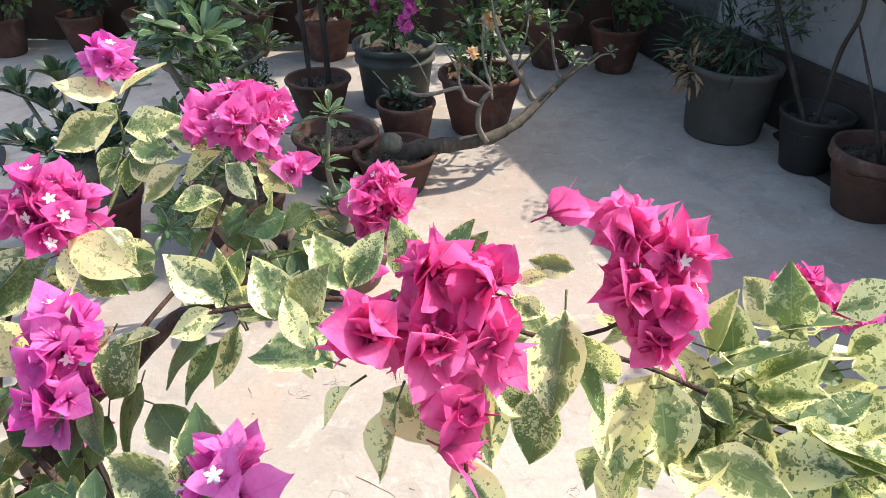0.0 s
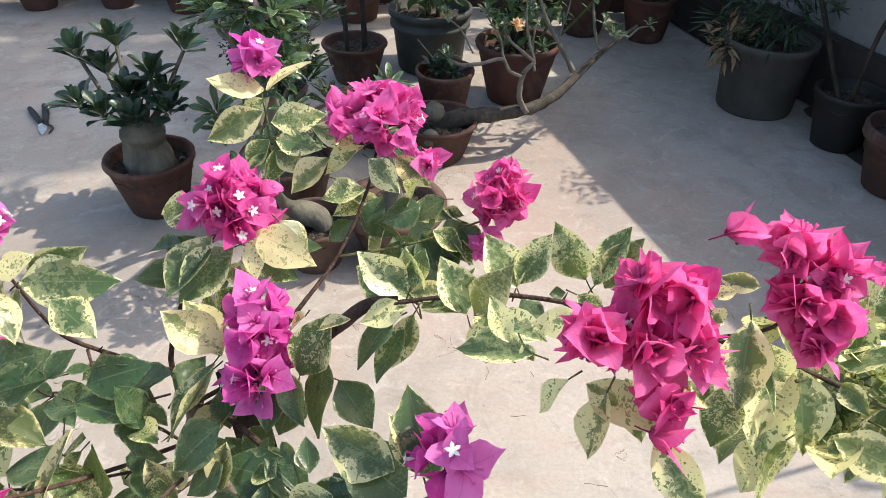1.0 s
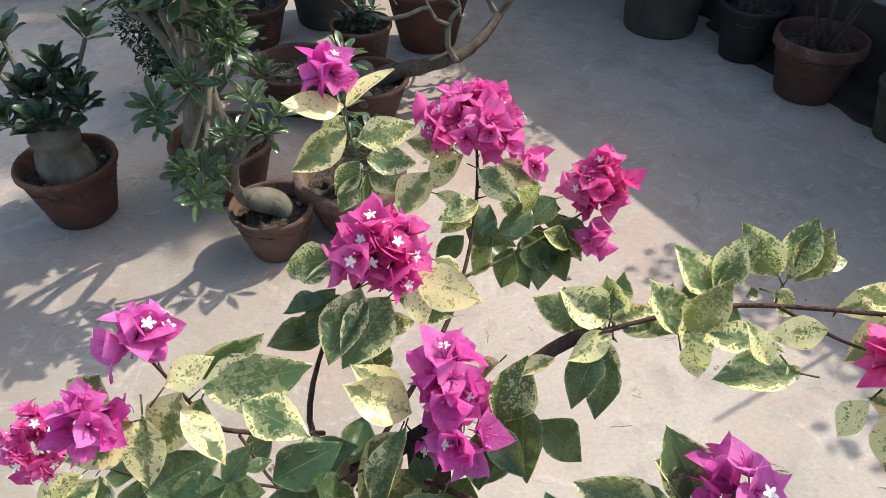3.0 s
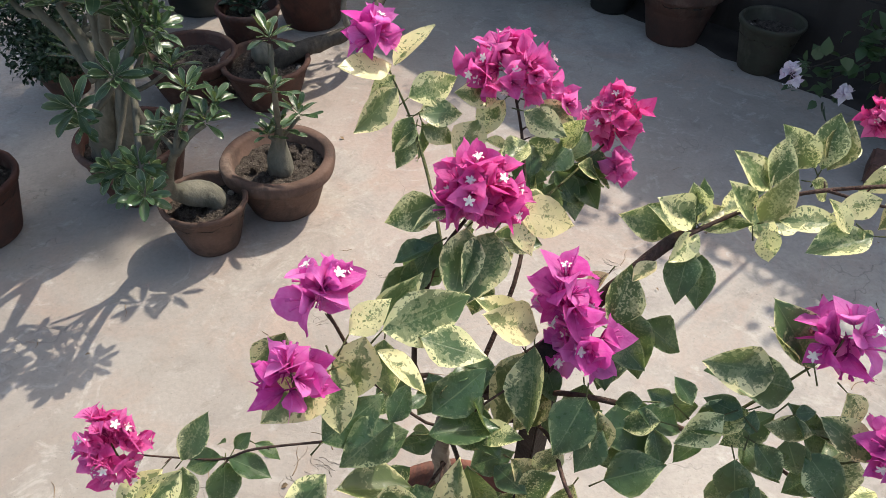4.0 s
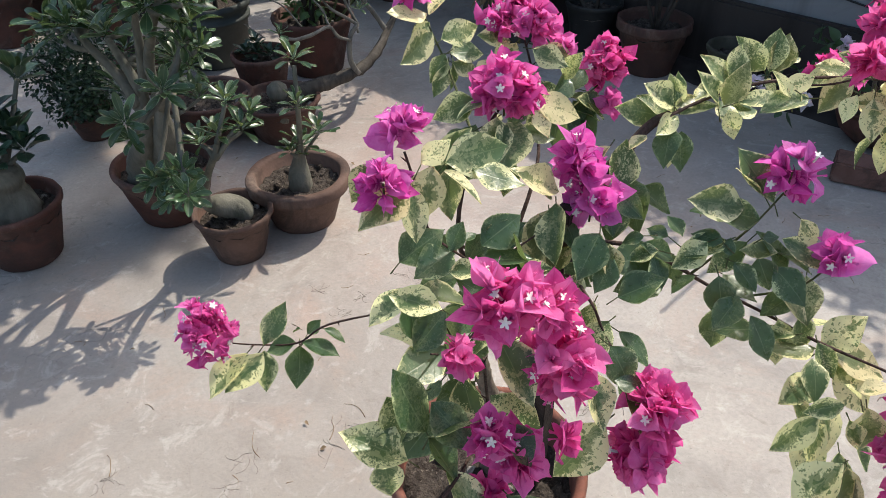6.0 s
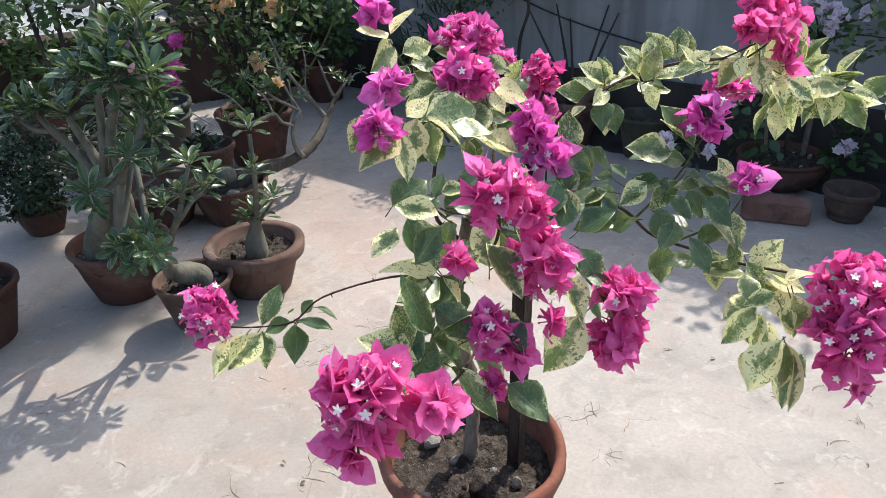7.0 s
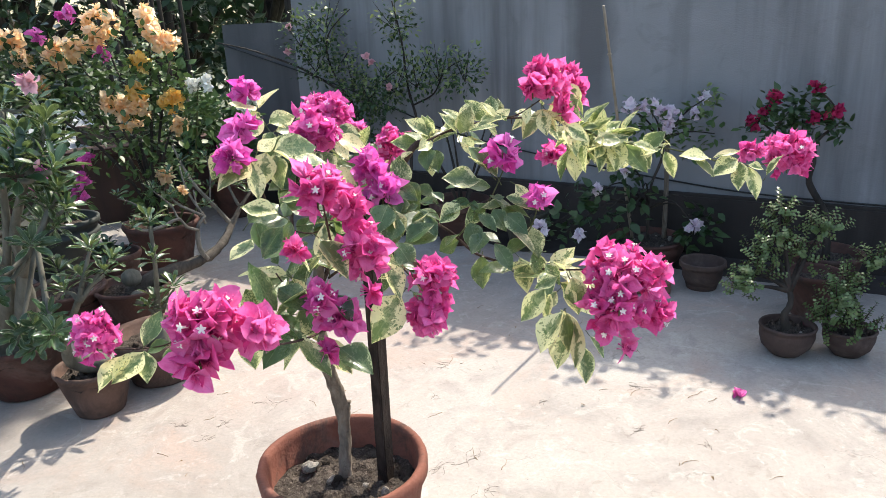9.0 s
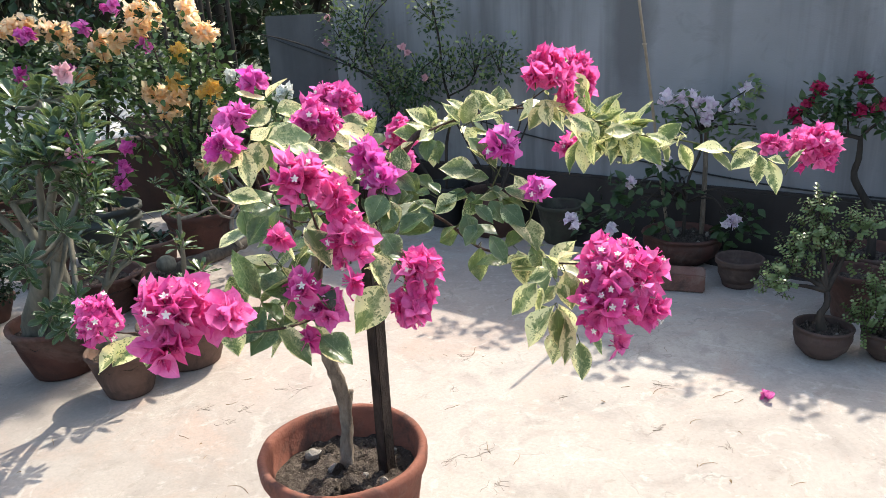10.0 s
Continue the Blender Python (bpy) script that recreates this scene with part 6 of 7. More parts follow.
pot(mp, 1.645, 1.985, 0.117, 0.19, CLAY_MOSS, "plain", 0.74, 6, seed=65)
wp = back_pot(1.49, 2.31, 0.155, 0.225, "wide clay pot with a thorny bare shrub by the wall", CLAY_DARK, "band", 63)
for i in range(5):
    w = i * 1.3
    stem(wp, [(1.50, 2.30, 0.14, 0.010), (1.50 + 0.08 * math.cos(w), 2.30 + 0.08 * math.sin(w), 0.35, 0.007), (1.52 + 0.2 * math.cos(w), 2.34 + 0.2 * math.sin(w), 0.60, 0.003)], TREE, 6)

# rose bush against the wall
rx, ry = 1.405, 2.63
rose = thing("potted_rose_bush", "thin rose bush with pale pink roses in a black pot", "potted plant", at=(rx, ry, 0))
pot(rose, rx, ry, 0.13, 0.22, BLACK_POT, seed=67, clods=3)
for pts in (
    [(1.375, 2.62, 0.15, 0.011), (1.30, 2.77, 0.40, 0.0105), (1.255, 2.86, 0.549, 0.010), (1.246, 2.876, 0.668, 0.009), (1.226, 2.928, 0.74, 0.008), (1.123, 3.194, 0.873, 0.0065), (1.001, 3.509, 0.969, 0.005), (0.90, 3.77, 1.02, 0.003)],
    [(1.246, 2.876, 0.668, 0.007), (1.203, 2.987, 0.857, 0.006), (1.192, 3.014, 0.959, 0.005), (1.2, 2.995, 1.045, 0.004), (1.226, 2.928, 1.112, 0.003), (1.255, 2.853, 1.164, 0.002)],
    [(1.192, 3.014, 0.959, 0.004), (1.146, 3.133, 1.078, 0.003), (1.119, 3.204, 1.124, 0.002)],
    [(1.39, 2.59, 0.17, 0.009), (1.385, 2.56, 0.45, 0.008), (1.389, 2.506, 0.607, 0.007), (1.374, 2.546, 0.774, 0.006), (1.366, 2.567, 0.991, 0.005), (1.349, 2.609, 1.19, 0.003)],
    [(1.384, 2.518, 0.691, 0.005), (1.428, 2.406, 0.748, 0.004), (1.453, 2.342, 0.855, 0.003), (1.487, 2.253, 0.907, 0.002)],
    [(1.254, 2.854, 0.624, 0.006), (1.317, 2.692, 0.801, 0.004), (1.363, 2.572, 0.883, 0.002)],
):
    stem(rose, pts, TREE, 6, 0.15, "cane")
ROSES = [(1.13, 3.176, 1.036), (1.212, 2.963, 0.915), (1.25, 2.865, 0.799), (1.289, 2.765, 0.743), (1.343, 2.626, 0.801), (1.393, 2.496, 0.829), (1.441, 2.372, 0.855), (1.492, 2.239, 0.855), (1.191, 3.019, 1.102), (1.356, 2.593, 1.098), (1.161, 3.095, 0.902), (1.26, 2.839, 0.683)]
q = random.Random(68)
for x, y, z in ROSES:
    for i in range(3):
        d = Vector((q.uniform(-0.5, 0.5), q.uniform(-0.9, 0.9), q.uniform(0.1, 0.9))).normalized() * q.uniform(0.10, 0.17)
        stem(rose, [(x, y, z - 0.05, 0.0025), (x + d.x * 0.5, y + d.y * 0.5, z - 0.02 + d.z * 0.4, 0.002), (x + d.x, y + d.y, z + d.z, 0.001)], TREE, 5, 0.1, "twig", 2)
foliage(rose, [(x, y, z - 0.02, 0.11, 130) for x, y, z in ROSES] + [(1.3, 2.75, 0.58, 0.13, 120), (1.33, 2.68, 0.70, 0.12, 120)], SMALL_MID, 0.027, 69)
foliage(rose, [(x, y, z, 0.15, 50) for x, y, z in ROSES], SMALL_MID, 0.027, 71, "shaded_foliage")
# a paler green mixed through the same places
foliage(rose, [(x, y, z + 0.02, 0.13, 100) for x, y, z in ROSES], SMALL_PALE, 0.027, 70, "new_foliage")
for i, (x, y, z) in enumerate([(1.263, 2.693, 0.902), (1.071, 3.189, 1.091), (1.251, 2.724, 0.932), (1.062, 3.212, 0.966), (1.299, 2.601, 0.783)]):
    flower_head(rose, (x, y, z), 0.014, 7, 0.022, ROSE, 300 + i)

# lilac bougainvillea on two stakes in a bowl
lx, ly = 1.845, 1.427
lil = thing("potted_bougainvillea", "pale lilac bougainvillea tied to stakes in a low clay bowl", "potted plant", at=(lx, ly, 0))
pot(lil, lx, ly, 0.168, 0.13, CLAY, "bowl", 0.78, 6, seed=71)
pole = stem(lil, [(1.861, 1.51, 0.08, 0.0075), (1.72, 1.46, 0.40, 0.007), (1.57, 1.40, 0.75, 0.006), (1.41, 1.34, 1.115, 0.005)], BAMBOO, 9, 0.05, "stake")
tagged(pole, "tall thin bamboo stake")
for z in (0.28, 0.50, 0.72, 0.94):
    c = Vector((1.896 - 0.436 * z, 1.523 - 0.164 * z, z))
    stem(pole, [(c.x, c.y, z - 0.003, 0.0082), (c.x, c.y, z + 0.003, 0.0082)], BAMBOO, 9, 0.0, "joint", 1)
stem(lil, [(1.955, 1.41, 0.08, 0.011), (1.945, 1.405, 0.35, 0.0105), (1.925, 1.40, 0.62, 0.009)], BARK, 8, 0.03, "stake")
stem(lil, [(1.86, 1.43, 0.08, 0.008), (1.845, 1.42, 0.22, 0.007), (1.87, 1.43, 0.36, 0.006), (1.91, 1.41, 0.48, 0.006), (1.90, 1.41, 0.60, 0.005)], TREE, 7, 0.2, "trunk")
UPPER = [(1.74, 1.46, 0.70), (1.81, 1.40, 0.68), (1.87, 1.34, 0.64), (1.95, 1.29, 0.655), (2.00, 1.28, 0.73), (1.76, 1.45, 0.63), (1.85, 1.37, 0.59), (1.95, 1.30, 0.575), (2.03, 1.24, 0.585)]
LOWER = [(1.41, 1.58, 0.25), (1.45, 1.54, 0.215), (1.51, 1.53, 0.34), (1.57, 1.48, 0.38), (1.60, 1.46, 0.28), (1.69, 1.40, 0.25), (1.70, 1.44, 0.45), (1.75, 1.39, 0.36), (1.87, 1.21, 0.22), (1.95, 1.21, 0.26), (1.92, 1.20, 0.18)]
for i, (x, y, z) in enumerate(UPPER):
    stem(lil, [(1.90, 1.41, 0.56, 0.0045), ((1.90 + x) / 2, (1.41 + y) / 2, 0.30 + z * 0.5, 0.0035), (x, y, z, 0.002)], TREE, 6)
for i, (x, y, z) in enumerate(LOWER):
    stem(lil, [(1.855, 1.425, 0.26, 0.0045), ((1.855 + x) / 2, (1.425 + y) / 2, 0.20 + z * 0.5, 0.0035), (x, y, z, 0.002)], TREE, 6)
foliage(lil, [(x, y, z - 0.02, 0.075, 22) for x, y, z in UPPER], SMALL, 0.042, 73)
# lower leaves take the darker green, their shade put into the colour
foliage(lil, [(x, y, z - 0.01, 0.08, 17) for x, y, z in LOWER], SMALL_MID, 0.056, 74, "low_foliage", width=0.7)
for i, (x, y, z, q) in enumerate([(1.735, 1.46, 0.715, 0.03), (1.775, 1.43, 0.70, 0.025), (1.815, 1.40, 0.70, 0.045), (1.875, 1.35, 0.665, 0.05), (1.855, 1.37, 0.69, 0.035), (1.955, 1.295, 0.67, 0.025), (2.01, 1.29, 0.74, 0.022), (1.85, 1.345, 0.63, 0.03), (1.31, 1.56, 0.253, 0.038), (1.44, 1.46, 0.216, 0.02), (1.545, 1.46, 0.39, 0.025), (1.67, 1.41, 0.467, 0.028), (1.845, 1.195, 0.223, 0.036)]):
    flower_head(lil, (x, y, z), q * 0.9, 5 + int(q * 120), 0.027, LILAC, 310 + i)
stem(lil, [(1.41, 1.58, 0.25, 0.003), (1.36, 1.57, 0.255, 0.002), (1.31, 1.56, 0.253, 0.0015)], TREE, 5)
foliage(lil, [(2.035, 1.28, 0.75, 0.05, 26), (1.99, 1.28, 0.70, 0.05, 18)], SMALL_PALE, 0.034, 77, "new_foliage")

# red bougainvillea with a crooked trunk, by the wall
dx, dy = 2.06, 0.74
red = thing("potted_bougainvillea", "dark red bougainvillea with a bare crooked trunk by the wall", "potted plant", at=(dx, dy, 0))
pot(red, dx, dy, 0.14, 0.17, CLAY_DARK, seed=81, clods=3)
stem(red, [(dx, dy, 0.12, 0.017), (2.065, 0.758, 0.294, 0.0145), (2.039, 0.827, 0.431, 0.012), (2.041, 0.821, 0.508, 0.0105), (2.04, 0.824, 0.58, 0.0085)], TREE, 9, 0.2, "trunk")
for pts in ([(2.04, 0.824, 0.58, 0.008), (2.025, 0.864, 0.588, 0.007), (2.008, 0.906, 0.592, 0.006), (1.988, 0.958, 0.621, 0.005), (1.971, 1.003, 0.655, 0.003)],
            [(2.04, 0.824, 0.58, 0.007), (2.047, 0.807, 0.608, 0.006), (2.058, 0.778, 0.64, 0.005), (2.072, 0.742, 0.675, 0.003)]):
    stem(red, pts, TREE, 7, 0.3, "limb")
RED_AT = [(2.026, 0.833, 0.791), (1.972, 0.972, 0.763), (1.954, 1.018, 0.645), (1.961, 1.001, 0.696), (2.025, 0.834, 0.681), (2.046, 0.78, 0.699), (2.054, 0.761, 0.711), (1.95, 1.029, 0.666), (1.979, 0.954, 0.751)]
LEAFY = [(2.004, 0.917, 0.698), (2.012, 0.896, 0.727), (1.996, 0.938, 0.668), (2.02, 0.875, 0.691), (1.982, 0.975, 0.65), (2.047, 0.805, 0.663), (2.069, 0.748, 0.665), (2.009, 0.905, 0.649), (2.021, 0.873, 0.751), (1.979, 0.981, 0.708)]
for x, y, z in RED_AT + LEAFY:
    near = min([(2.04, 0.824, 0.58), (2.025, 0.864, 0.588), (2.008, 0.906, 0.592), (1.988, 0.958, 0.621), (1.971, 1.003, 0.655), (2.047, 0.807, 0.608), (2.058, 0.778, 0.64), (2.072, 0.742, 0.675)], key=lambda e: (Vector(e) - Vector((x, y, z))).length)
    stem(red, [(*near, 0.004), ((near[0] + x) / 2, (near[1] + y) / 2, (near[2] + z) / 2 + 0.012, 0.003), (x, y, z, 0.0015)], TREE, 6, 0.3)
foliage(red, [(x, y, z - 0.01, 0.055, 22) for x, y, z in LEAFY] + [(x, y, z - 0.02, 0.04, 7) for x, y, z in RED_AT], SMALL_MID, 0.042, 83)
for i, (x, y, z) in enumerate(RED_AT):
    flower_head(red, (x, y, z), 0.022, 6, 0.027, RED, 330 + i)


# small-leaved bonsai bushes
def bonsai(x, y, R, h, blobs, label, seed, material=CLAY_OLD):
    o = thing("potted_bonsai", label, "potted plant", "bonsai bushes", at=(x, y, 0))
    pot(o, x, y, R, h, material, "bowl", 0.8, 5, seed=seed)
    top = (x + 0.03, y + 0.02, h + 0.10)
    stem(o, [(x, y, h * 0.7, 0.017), (x - 0.014, y + 0.008, h + 0.03, 0.012), (x + 0.012, y + 0.004, h + 0.065, 0.010), (*top, 0.008)], TREE, 9, 0.3, "trunk")
    for bx_, by_, bz_, br, bn in blobs:
        stem(o, [(*top, 0.010), ((top[0] + bx_) / 2, (top[1] + by_) / 2, (top[2] + bz_) / 2 + 0.01, 0.006), (bx_, by_, bz_, 0.003)], TREE, 6)
    r = random.Random(seed)
    for bx_, by_, bz_, br, bn in blobs:
        s, w = Soup(), Soup()
        for k in range(int(br * 520)):
            d = Vector((r.gauss(0, 1), r.gauss(0, 1), r.gauss(0.3, 0.8))).normalized()
            a = Vector((bx_, by_, bz_)) + d * br * r.uniform(0.15, 0.75)
            up = (d * 0.8 + Vector((r.gauss(0, 0.3), r.gauss(0, 0.3), r.uniform(0.1, 0.9)))).normalized()
            L = r.uniform(0.03, 0.065)
            v, f = tube_data([(*a, 0.0016), (*(a + up * L), 0.0008)], 4, 1)
            w.add(v, f)
            side = up.orthogonal().normalized()
            for m in range(int(L / 0.0075)):
                c = a + up * (0.006 + 0.0075 * m)
                side = up.cross(side).normalized()
                for g in (1, -1):
                    out = (side * g + up * 0.35).normalized()
                    v, f, uv = blade(0.85, 3, 0.1, 0.1, 0, 0.55, -0.6, m, 1)
                    s.add(v, f, uv, aim(c, c + out, up + Vector((0, 0, 0.4)), r.uniform(0.009, 0.014)))
        part("foliage", s.mesh("foliage", JADE), o)
        tagged(part("twiggery", w.mesh("twiggery", STEM), o), kind="stuff")


bonsai(1.44, 0.565, 0.087, 0.10, [(1.39, 0.66, 0.255, 0.065, 260), (1.34, 0.68, 0.22, 0.05, 200), (1.495, 0.645, 0.385, 0.075, 320), (1.60, 0.57, 0.38, 0.08, 340), (1.455, 0.65, 0.335, 0.055, 220), (1.55, 0.60, 0.30, 0.06, 240), (1.43, 0.69, 0.30, 0.045, 160), (1.50, 0.66, 0.45, 0.04, 90)], "small-leaved bonsai bush in a low dark oval pot", 91)
bonsai(1.575, 0.43, 0.08, 0.09, [(1.50, 0.475, 0.13, 0.07, 300), (1.565, 0.45, 0.22, 0.085, 380), (1.65, 0.41, 0.28, 0.08, 320), (1.50, 0.44, 0.19, 0.055, 240), (1.55, 0.385, 0.12, 0.06, 240)], "low spreading small-leaved bush in a dark pot", 95)

ep = thing("clay_pot", "small empty weathered clay pot on the floor", "pot", "clay pots", at=(1.77, 1.09, 0))
v, f = lathe(pot_profile(0.092, 0.115)[:-1] + [(0.078, 0.05), (0.06, 0.012)], 36, 0.015, 4)
part("pot", mesh("pot", v, f, CLAY_OLD), ep, "", Matrix.Translation((1.77, 1.09, 0)))
bp = thing("clay_pot", "dark clay pot standing behind the bonsai", "pot", "clay pots", at=(1.80, 0.66, 0))
pot(bp, 1.80, 0.66, 0.10, 0.17, CLAY_DARK, seed=97, clods=2)
v, f = box_data(-0.115, -0.055, 0, 0.115, 0.055, 0.072, 0.006)
brick = tagged(part("brick", mesh("brick", [p * (1 + 0.03 * noise.noise(p * 14)) for p in v], f, BRICK, smooth=False), None, "", Matrix.Translation((1.565, 1.235, 0)) @ Matrix.Rotation(radians(-52), 4, "Z")), "old worn red-brown brick lying on the floor", "brick")

# pruning shears left on the floor
shears = thing("pruning_shears", "pruning shears with black handles lying open on the concrete", "shears", at=(-1.622, 2.495, 0))
for pts in ([(-1.737, 2.610, 0.010, 0.010), (-1.687, 2.555, 0.011, 0.012), (-1.627, 2.490, 0.011, 0.010)], [(-1.694, 2.641, 0.010, 0.011), (-1.652, 2.573, 0.011, 0.013), (-1.607, 2.485, 0.011, 0.010)]):
    part("handle", tube("handle", pts, RUBBER, 9, 5), shears, "black rubber grip")
v, f, uv = blade(0.30, 8, 0.0, 0.0, 0.0, 0.35, 0.3)
part("cutting_blade", mesh("cutting_blade", v, f, TIN, uv), shears, "curved steel blade", aim((-1.622, 2.495, 0.012), (-1.577, 2.400, 0.008), (0.2, 0, 1)))
part("hook", tube("hook", [(-1.612, 2.490, 0.011, 0.006), (-1.567, 2.460, 0.010, 0.005), (-1.557, 2.415, 0.009, 0.003)], RUBBER, 7, 4), shears)

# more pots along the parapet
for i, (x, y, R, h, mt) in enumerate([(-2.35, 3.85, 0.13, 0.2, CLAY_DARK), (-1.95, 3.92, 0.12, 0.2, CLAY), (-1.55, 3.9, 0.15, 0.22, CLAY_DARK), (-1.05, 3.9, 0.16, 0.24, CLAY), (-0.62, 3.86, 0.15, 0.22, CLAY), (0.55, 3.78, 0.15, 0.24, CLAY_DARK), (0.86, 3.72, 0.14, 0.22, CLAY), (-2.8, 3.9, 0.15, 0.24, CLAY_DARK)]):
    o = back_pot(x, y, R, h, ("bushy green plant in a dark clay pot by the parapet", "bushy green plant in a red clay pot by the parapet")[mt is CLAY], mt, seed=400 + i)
    for j in range(3):
        stem(o, [(x, y, h * 0.7, 0.010), (x + 0.05 * (j - 1), y + 0.02, h + 0.15, 0.007), (x + 0.12 * (j - 1), y, h + 0.4, 0.004)], TREE, 6)
    foliage(o, [(x, y, h + 0.3, 0.2, 330), (x + 0.08, y - 0.05, h + 0.15, 0.14, 160), (x - 0.12, y + 0.03, h + 0.38, 0.15, 200)], SMALL_DARK if i % 2 else SMALL, 0.05, 410 + i)

# the cable along the wall
tagged(part("cable", tube("cable", [tuple(wall_point(2.440, u, z)) + (0.004,) for u, z in ((3.41, 1.0), (2.63, 0.793), (2.2, 0.66), (1.8, 0.53), (1.2, 0.42), (0.5, 0.335), (0.07, 0.31), (-0.8, 0.305))], CABLE, 6, 4)), "thin black cable sagging along the wall", "cable")

for a, b, sag in (((-0.6, 4.6, 1.42), (2.6, 4.2, 1.50), 0.05), ((-0.6, 4.7, 1.55), (2.6, 4.3, 1.47), 0.03)):
    pts = [(a[0] + (b[0] - a[0]) * k / 4, a[1] + (b[1] - a[1]) * k / 4, a[2] + (b[2] - a[2]) * k / 4 - sag * (1 - ((k - 2) / 2) ** 2), 0.003) for k in range(5)]
    tagged(part("wire", tube("wire", pts, TIN, 5, 4)), "thin pale wire strung beyond the terrace corner", "wire", "wires")


# a creeper from outside that trails along the top of the wall
creeper = thing("creeper", "green creeper trailing over the top of the grey wall", "climbing plant", at=tuple(wall_point(2.66, 0.6, -3.2)))
for i, (u0, u1, s1, z1) in enumerate(((0.6, 1.18, 2.36, 1.50), (0.6, 0.95, 2.42, 1.53), (0.6, 0.55, 2.36, 1.49), (0.55, 0.30, 2.44, 1.52), (0.5, 0.0, 2.46, 1.49), (0.5, -0.30, 2.46, 1.50))):
    a, b, c, d = wall_point(2.66, u0, -3.2), wall_point(2.64, u0 + 0.02 * i, 1.30), wall_point(2.54, (u0 + u1) / 2, 1.465), wall_point(s1, u1, z1)
    stem(creeper, [(*a, 0.010), (*b, 0.007), (*c, 0.005), (*d, 0.002)], TREE, 6, 0.1, "vine")
    tip = [(*(c + (d - c) * k), 0.055, 14) for k in (0.25, 0.6)] + [(*d, 0.07, 24)]
    foliage(creeper, tip, SMALL, 0.045 if i < 3 else 0.032, 610 + i, width=0.7)


# ---- beyond the parapet ----
def tree(x, y, r, h, seed, z0=-3.2):
    q = random.Random(seed)
    o = thing("tree", "dark leafy tree beyond the terrace", "tree", "trees beyond", at=(x, y, z0))
    stem(o, [(x, y, z0, r * 1.3), (x + 0.1, y, z0 + 2, r), (x + q.uniform(-0.2, 0.2), y, 0.6, r * 0.85), (x + q.uniform(-0.4, 0.4), y, h * 0.7, r * 0.5)], TREE, 10, 0.1, "trunk")
    blobs = []
    for i in range(11):
        w, d = q.uniform(0, 6.28), q.uniform(0.4, 1.5)
        p = (x + d * math.cos(w), y + d * math.sin(w), h + q.uniform(-1.3, 0.9))
        stem(o, [(x + 0.05, y, h * 0.35, r * 0.5), ((x + p[0]) / 2, (y + p[1]) / 2, (h * 0.4 + p[2]) / 2, r * 0.3), (*p, r * 0.1)], TREE, 6, 0.1, "limb", 3)
        blobs.append((*p, q.uniform(0.45, 0.75), 240))
    foliage(o, blobs, SMALL_DARK, 0.16, seed, "crown")


for i, (x, y, r, h) in enumerate([(-3.2, 8.2, 0.13, 2.2), (-1.2, 7.4, 0.11, 2.0), (0.6, 8.6, 0.12, 2.3), (2.0, 7.6, 0.10, 2.1), (-5.5, 9.5, 0.14, 2.4), (3.6, 9.0, 0.13, 2.6), (0.1, 11.0, 0.14, 2.4), (-2.2, 11.5, 0.14, 2.6), (-8, 10, 0.15, 2.6)]):
    tree(x, y, r, h, 500 + i)
# an unseen tree, added outside the corner so its crown dapples the back of the terrace
shade = thing("tree", "unseen tree added outside the corner to dapple the terrace", "tree", "trees beyond", at=(2.05, 4.9, -3.2))
stem(shade, [(2.05, 4.9, -3.2, 0.16), (2.05, 4.9, 0.0, 0.14), (2.0, 4.8, 2.5, 0.11), (1.9, 4.6, 4.4, 0.07)], TREE, 10, 0.1, "trunk")
q = random.Random(21)
blobs = []
for i in range(34):
    cs, cu, cz = q.uniform(1.9, 4.2), q.uniform(2.35, 4.6), q.uniform(4.5, 5.5)
    if 0.55 < cs - 0.838 * (cz - 1.1) < 1.85 and 2.25 < cu < 3.8:
        continue
    if 0.1 < cs - 0.838 * (cz - 0.8) < 0.8 and cu < 2.7:
        continue
    c = wall_point(cs, cu, cz)
    stem(shade, [(1.95, 4.7, 3.6, 0.020), ((1.95 + c.x) / 2, (4.7 + c.y) / 2, (3.9 + c.z) / 2, 0.012), (*c, 0.005)], TREE, 6, 0.1, "limb", 3)
    blobs.append((*c, q.uniform(0.28, 0.45), 150))
# denser clumps, set along the sun's path to shade chosen spots below
for cs, cu, cz in ((4.25, 2.3, 5.0), (4.35, 2.55, 5.2), (4.1, 2.8, 5.1), (4.0, 3.05, 5.0), (3.75, 2.85, 4.9), (4.3, 2.2, 5.0), (4.47, 2.17, 5.05), (4.66, 2.3, 5.0)):
    c = wall_point(cs, cu, cz)
    stem(shade, [(1.95, 4.7, 3.6, 0.020), ((1.95 + c.x) / 2, (4.7 + c.y) / 2, (3.9 + c.z) / 2, 0.012), (*c, 0.005)], TREE, 6, 0.1, "limb", 3)
    blobs.append((*c, 0.22, 230))
for cs, cu in ((3.62, 2.7), (3.75, 3.0), (3.6, 3.2), (3.8, 3.45), (3.65, 3.65), (3.5, 2.95), (3.45, 3.4), (3.35, 2.75)):
    c = wall_point(cs, cu, 5.0)
    stem(shade, [(1.95, 4.7, 3.6, 0.020), ((1.95 + c.x) / 2, (4.7 + c.y) / 2, (3.9 + c.z) / 2, 0.012), (*c, 0.005)], TREE, 6, 0.1, "limb", 3)
    blobs.append((*c, 0.27, 130))
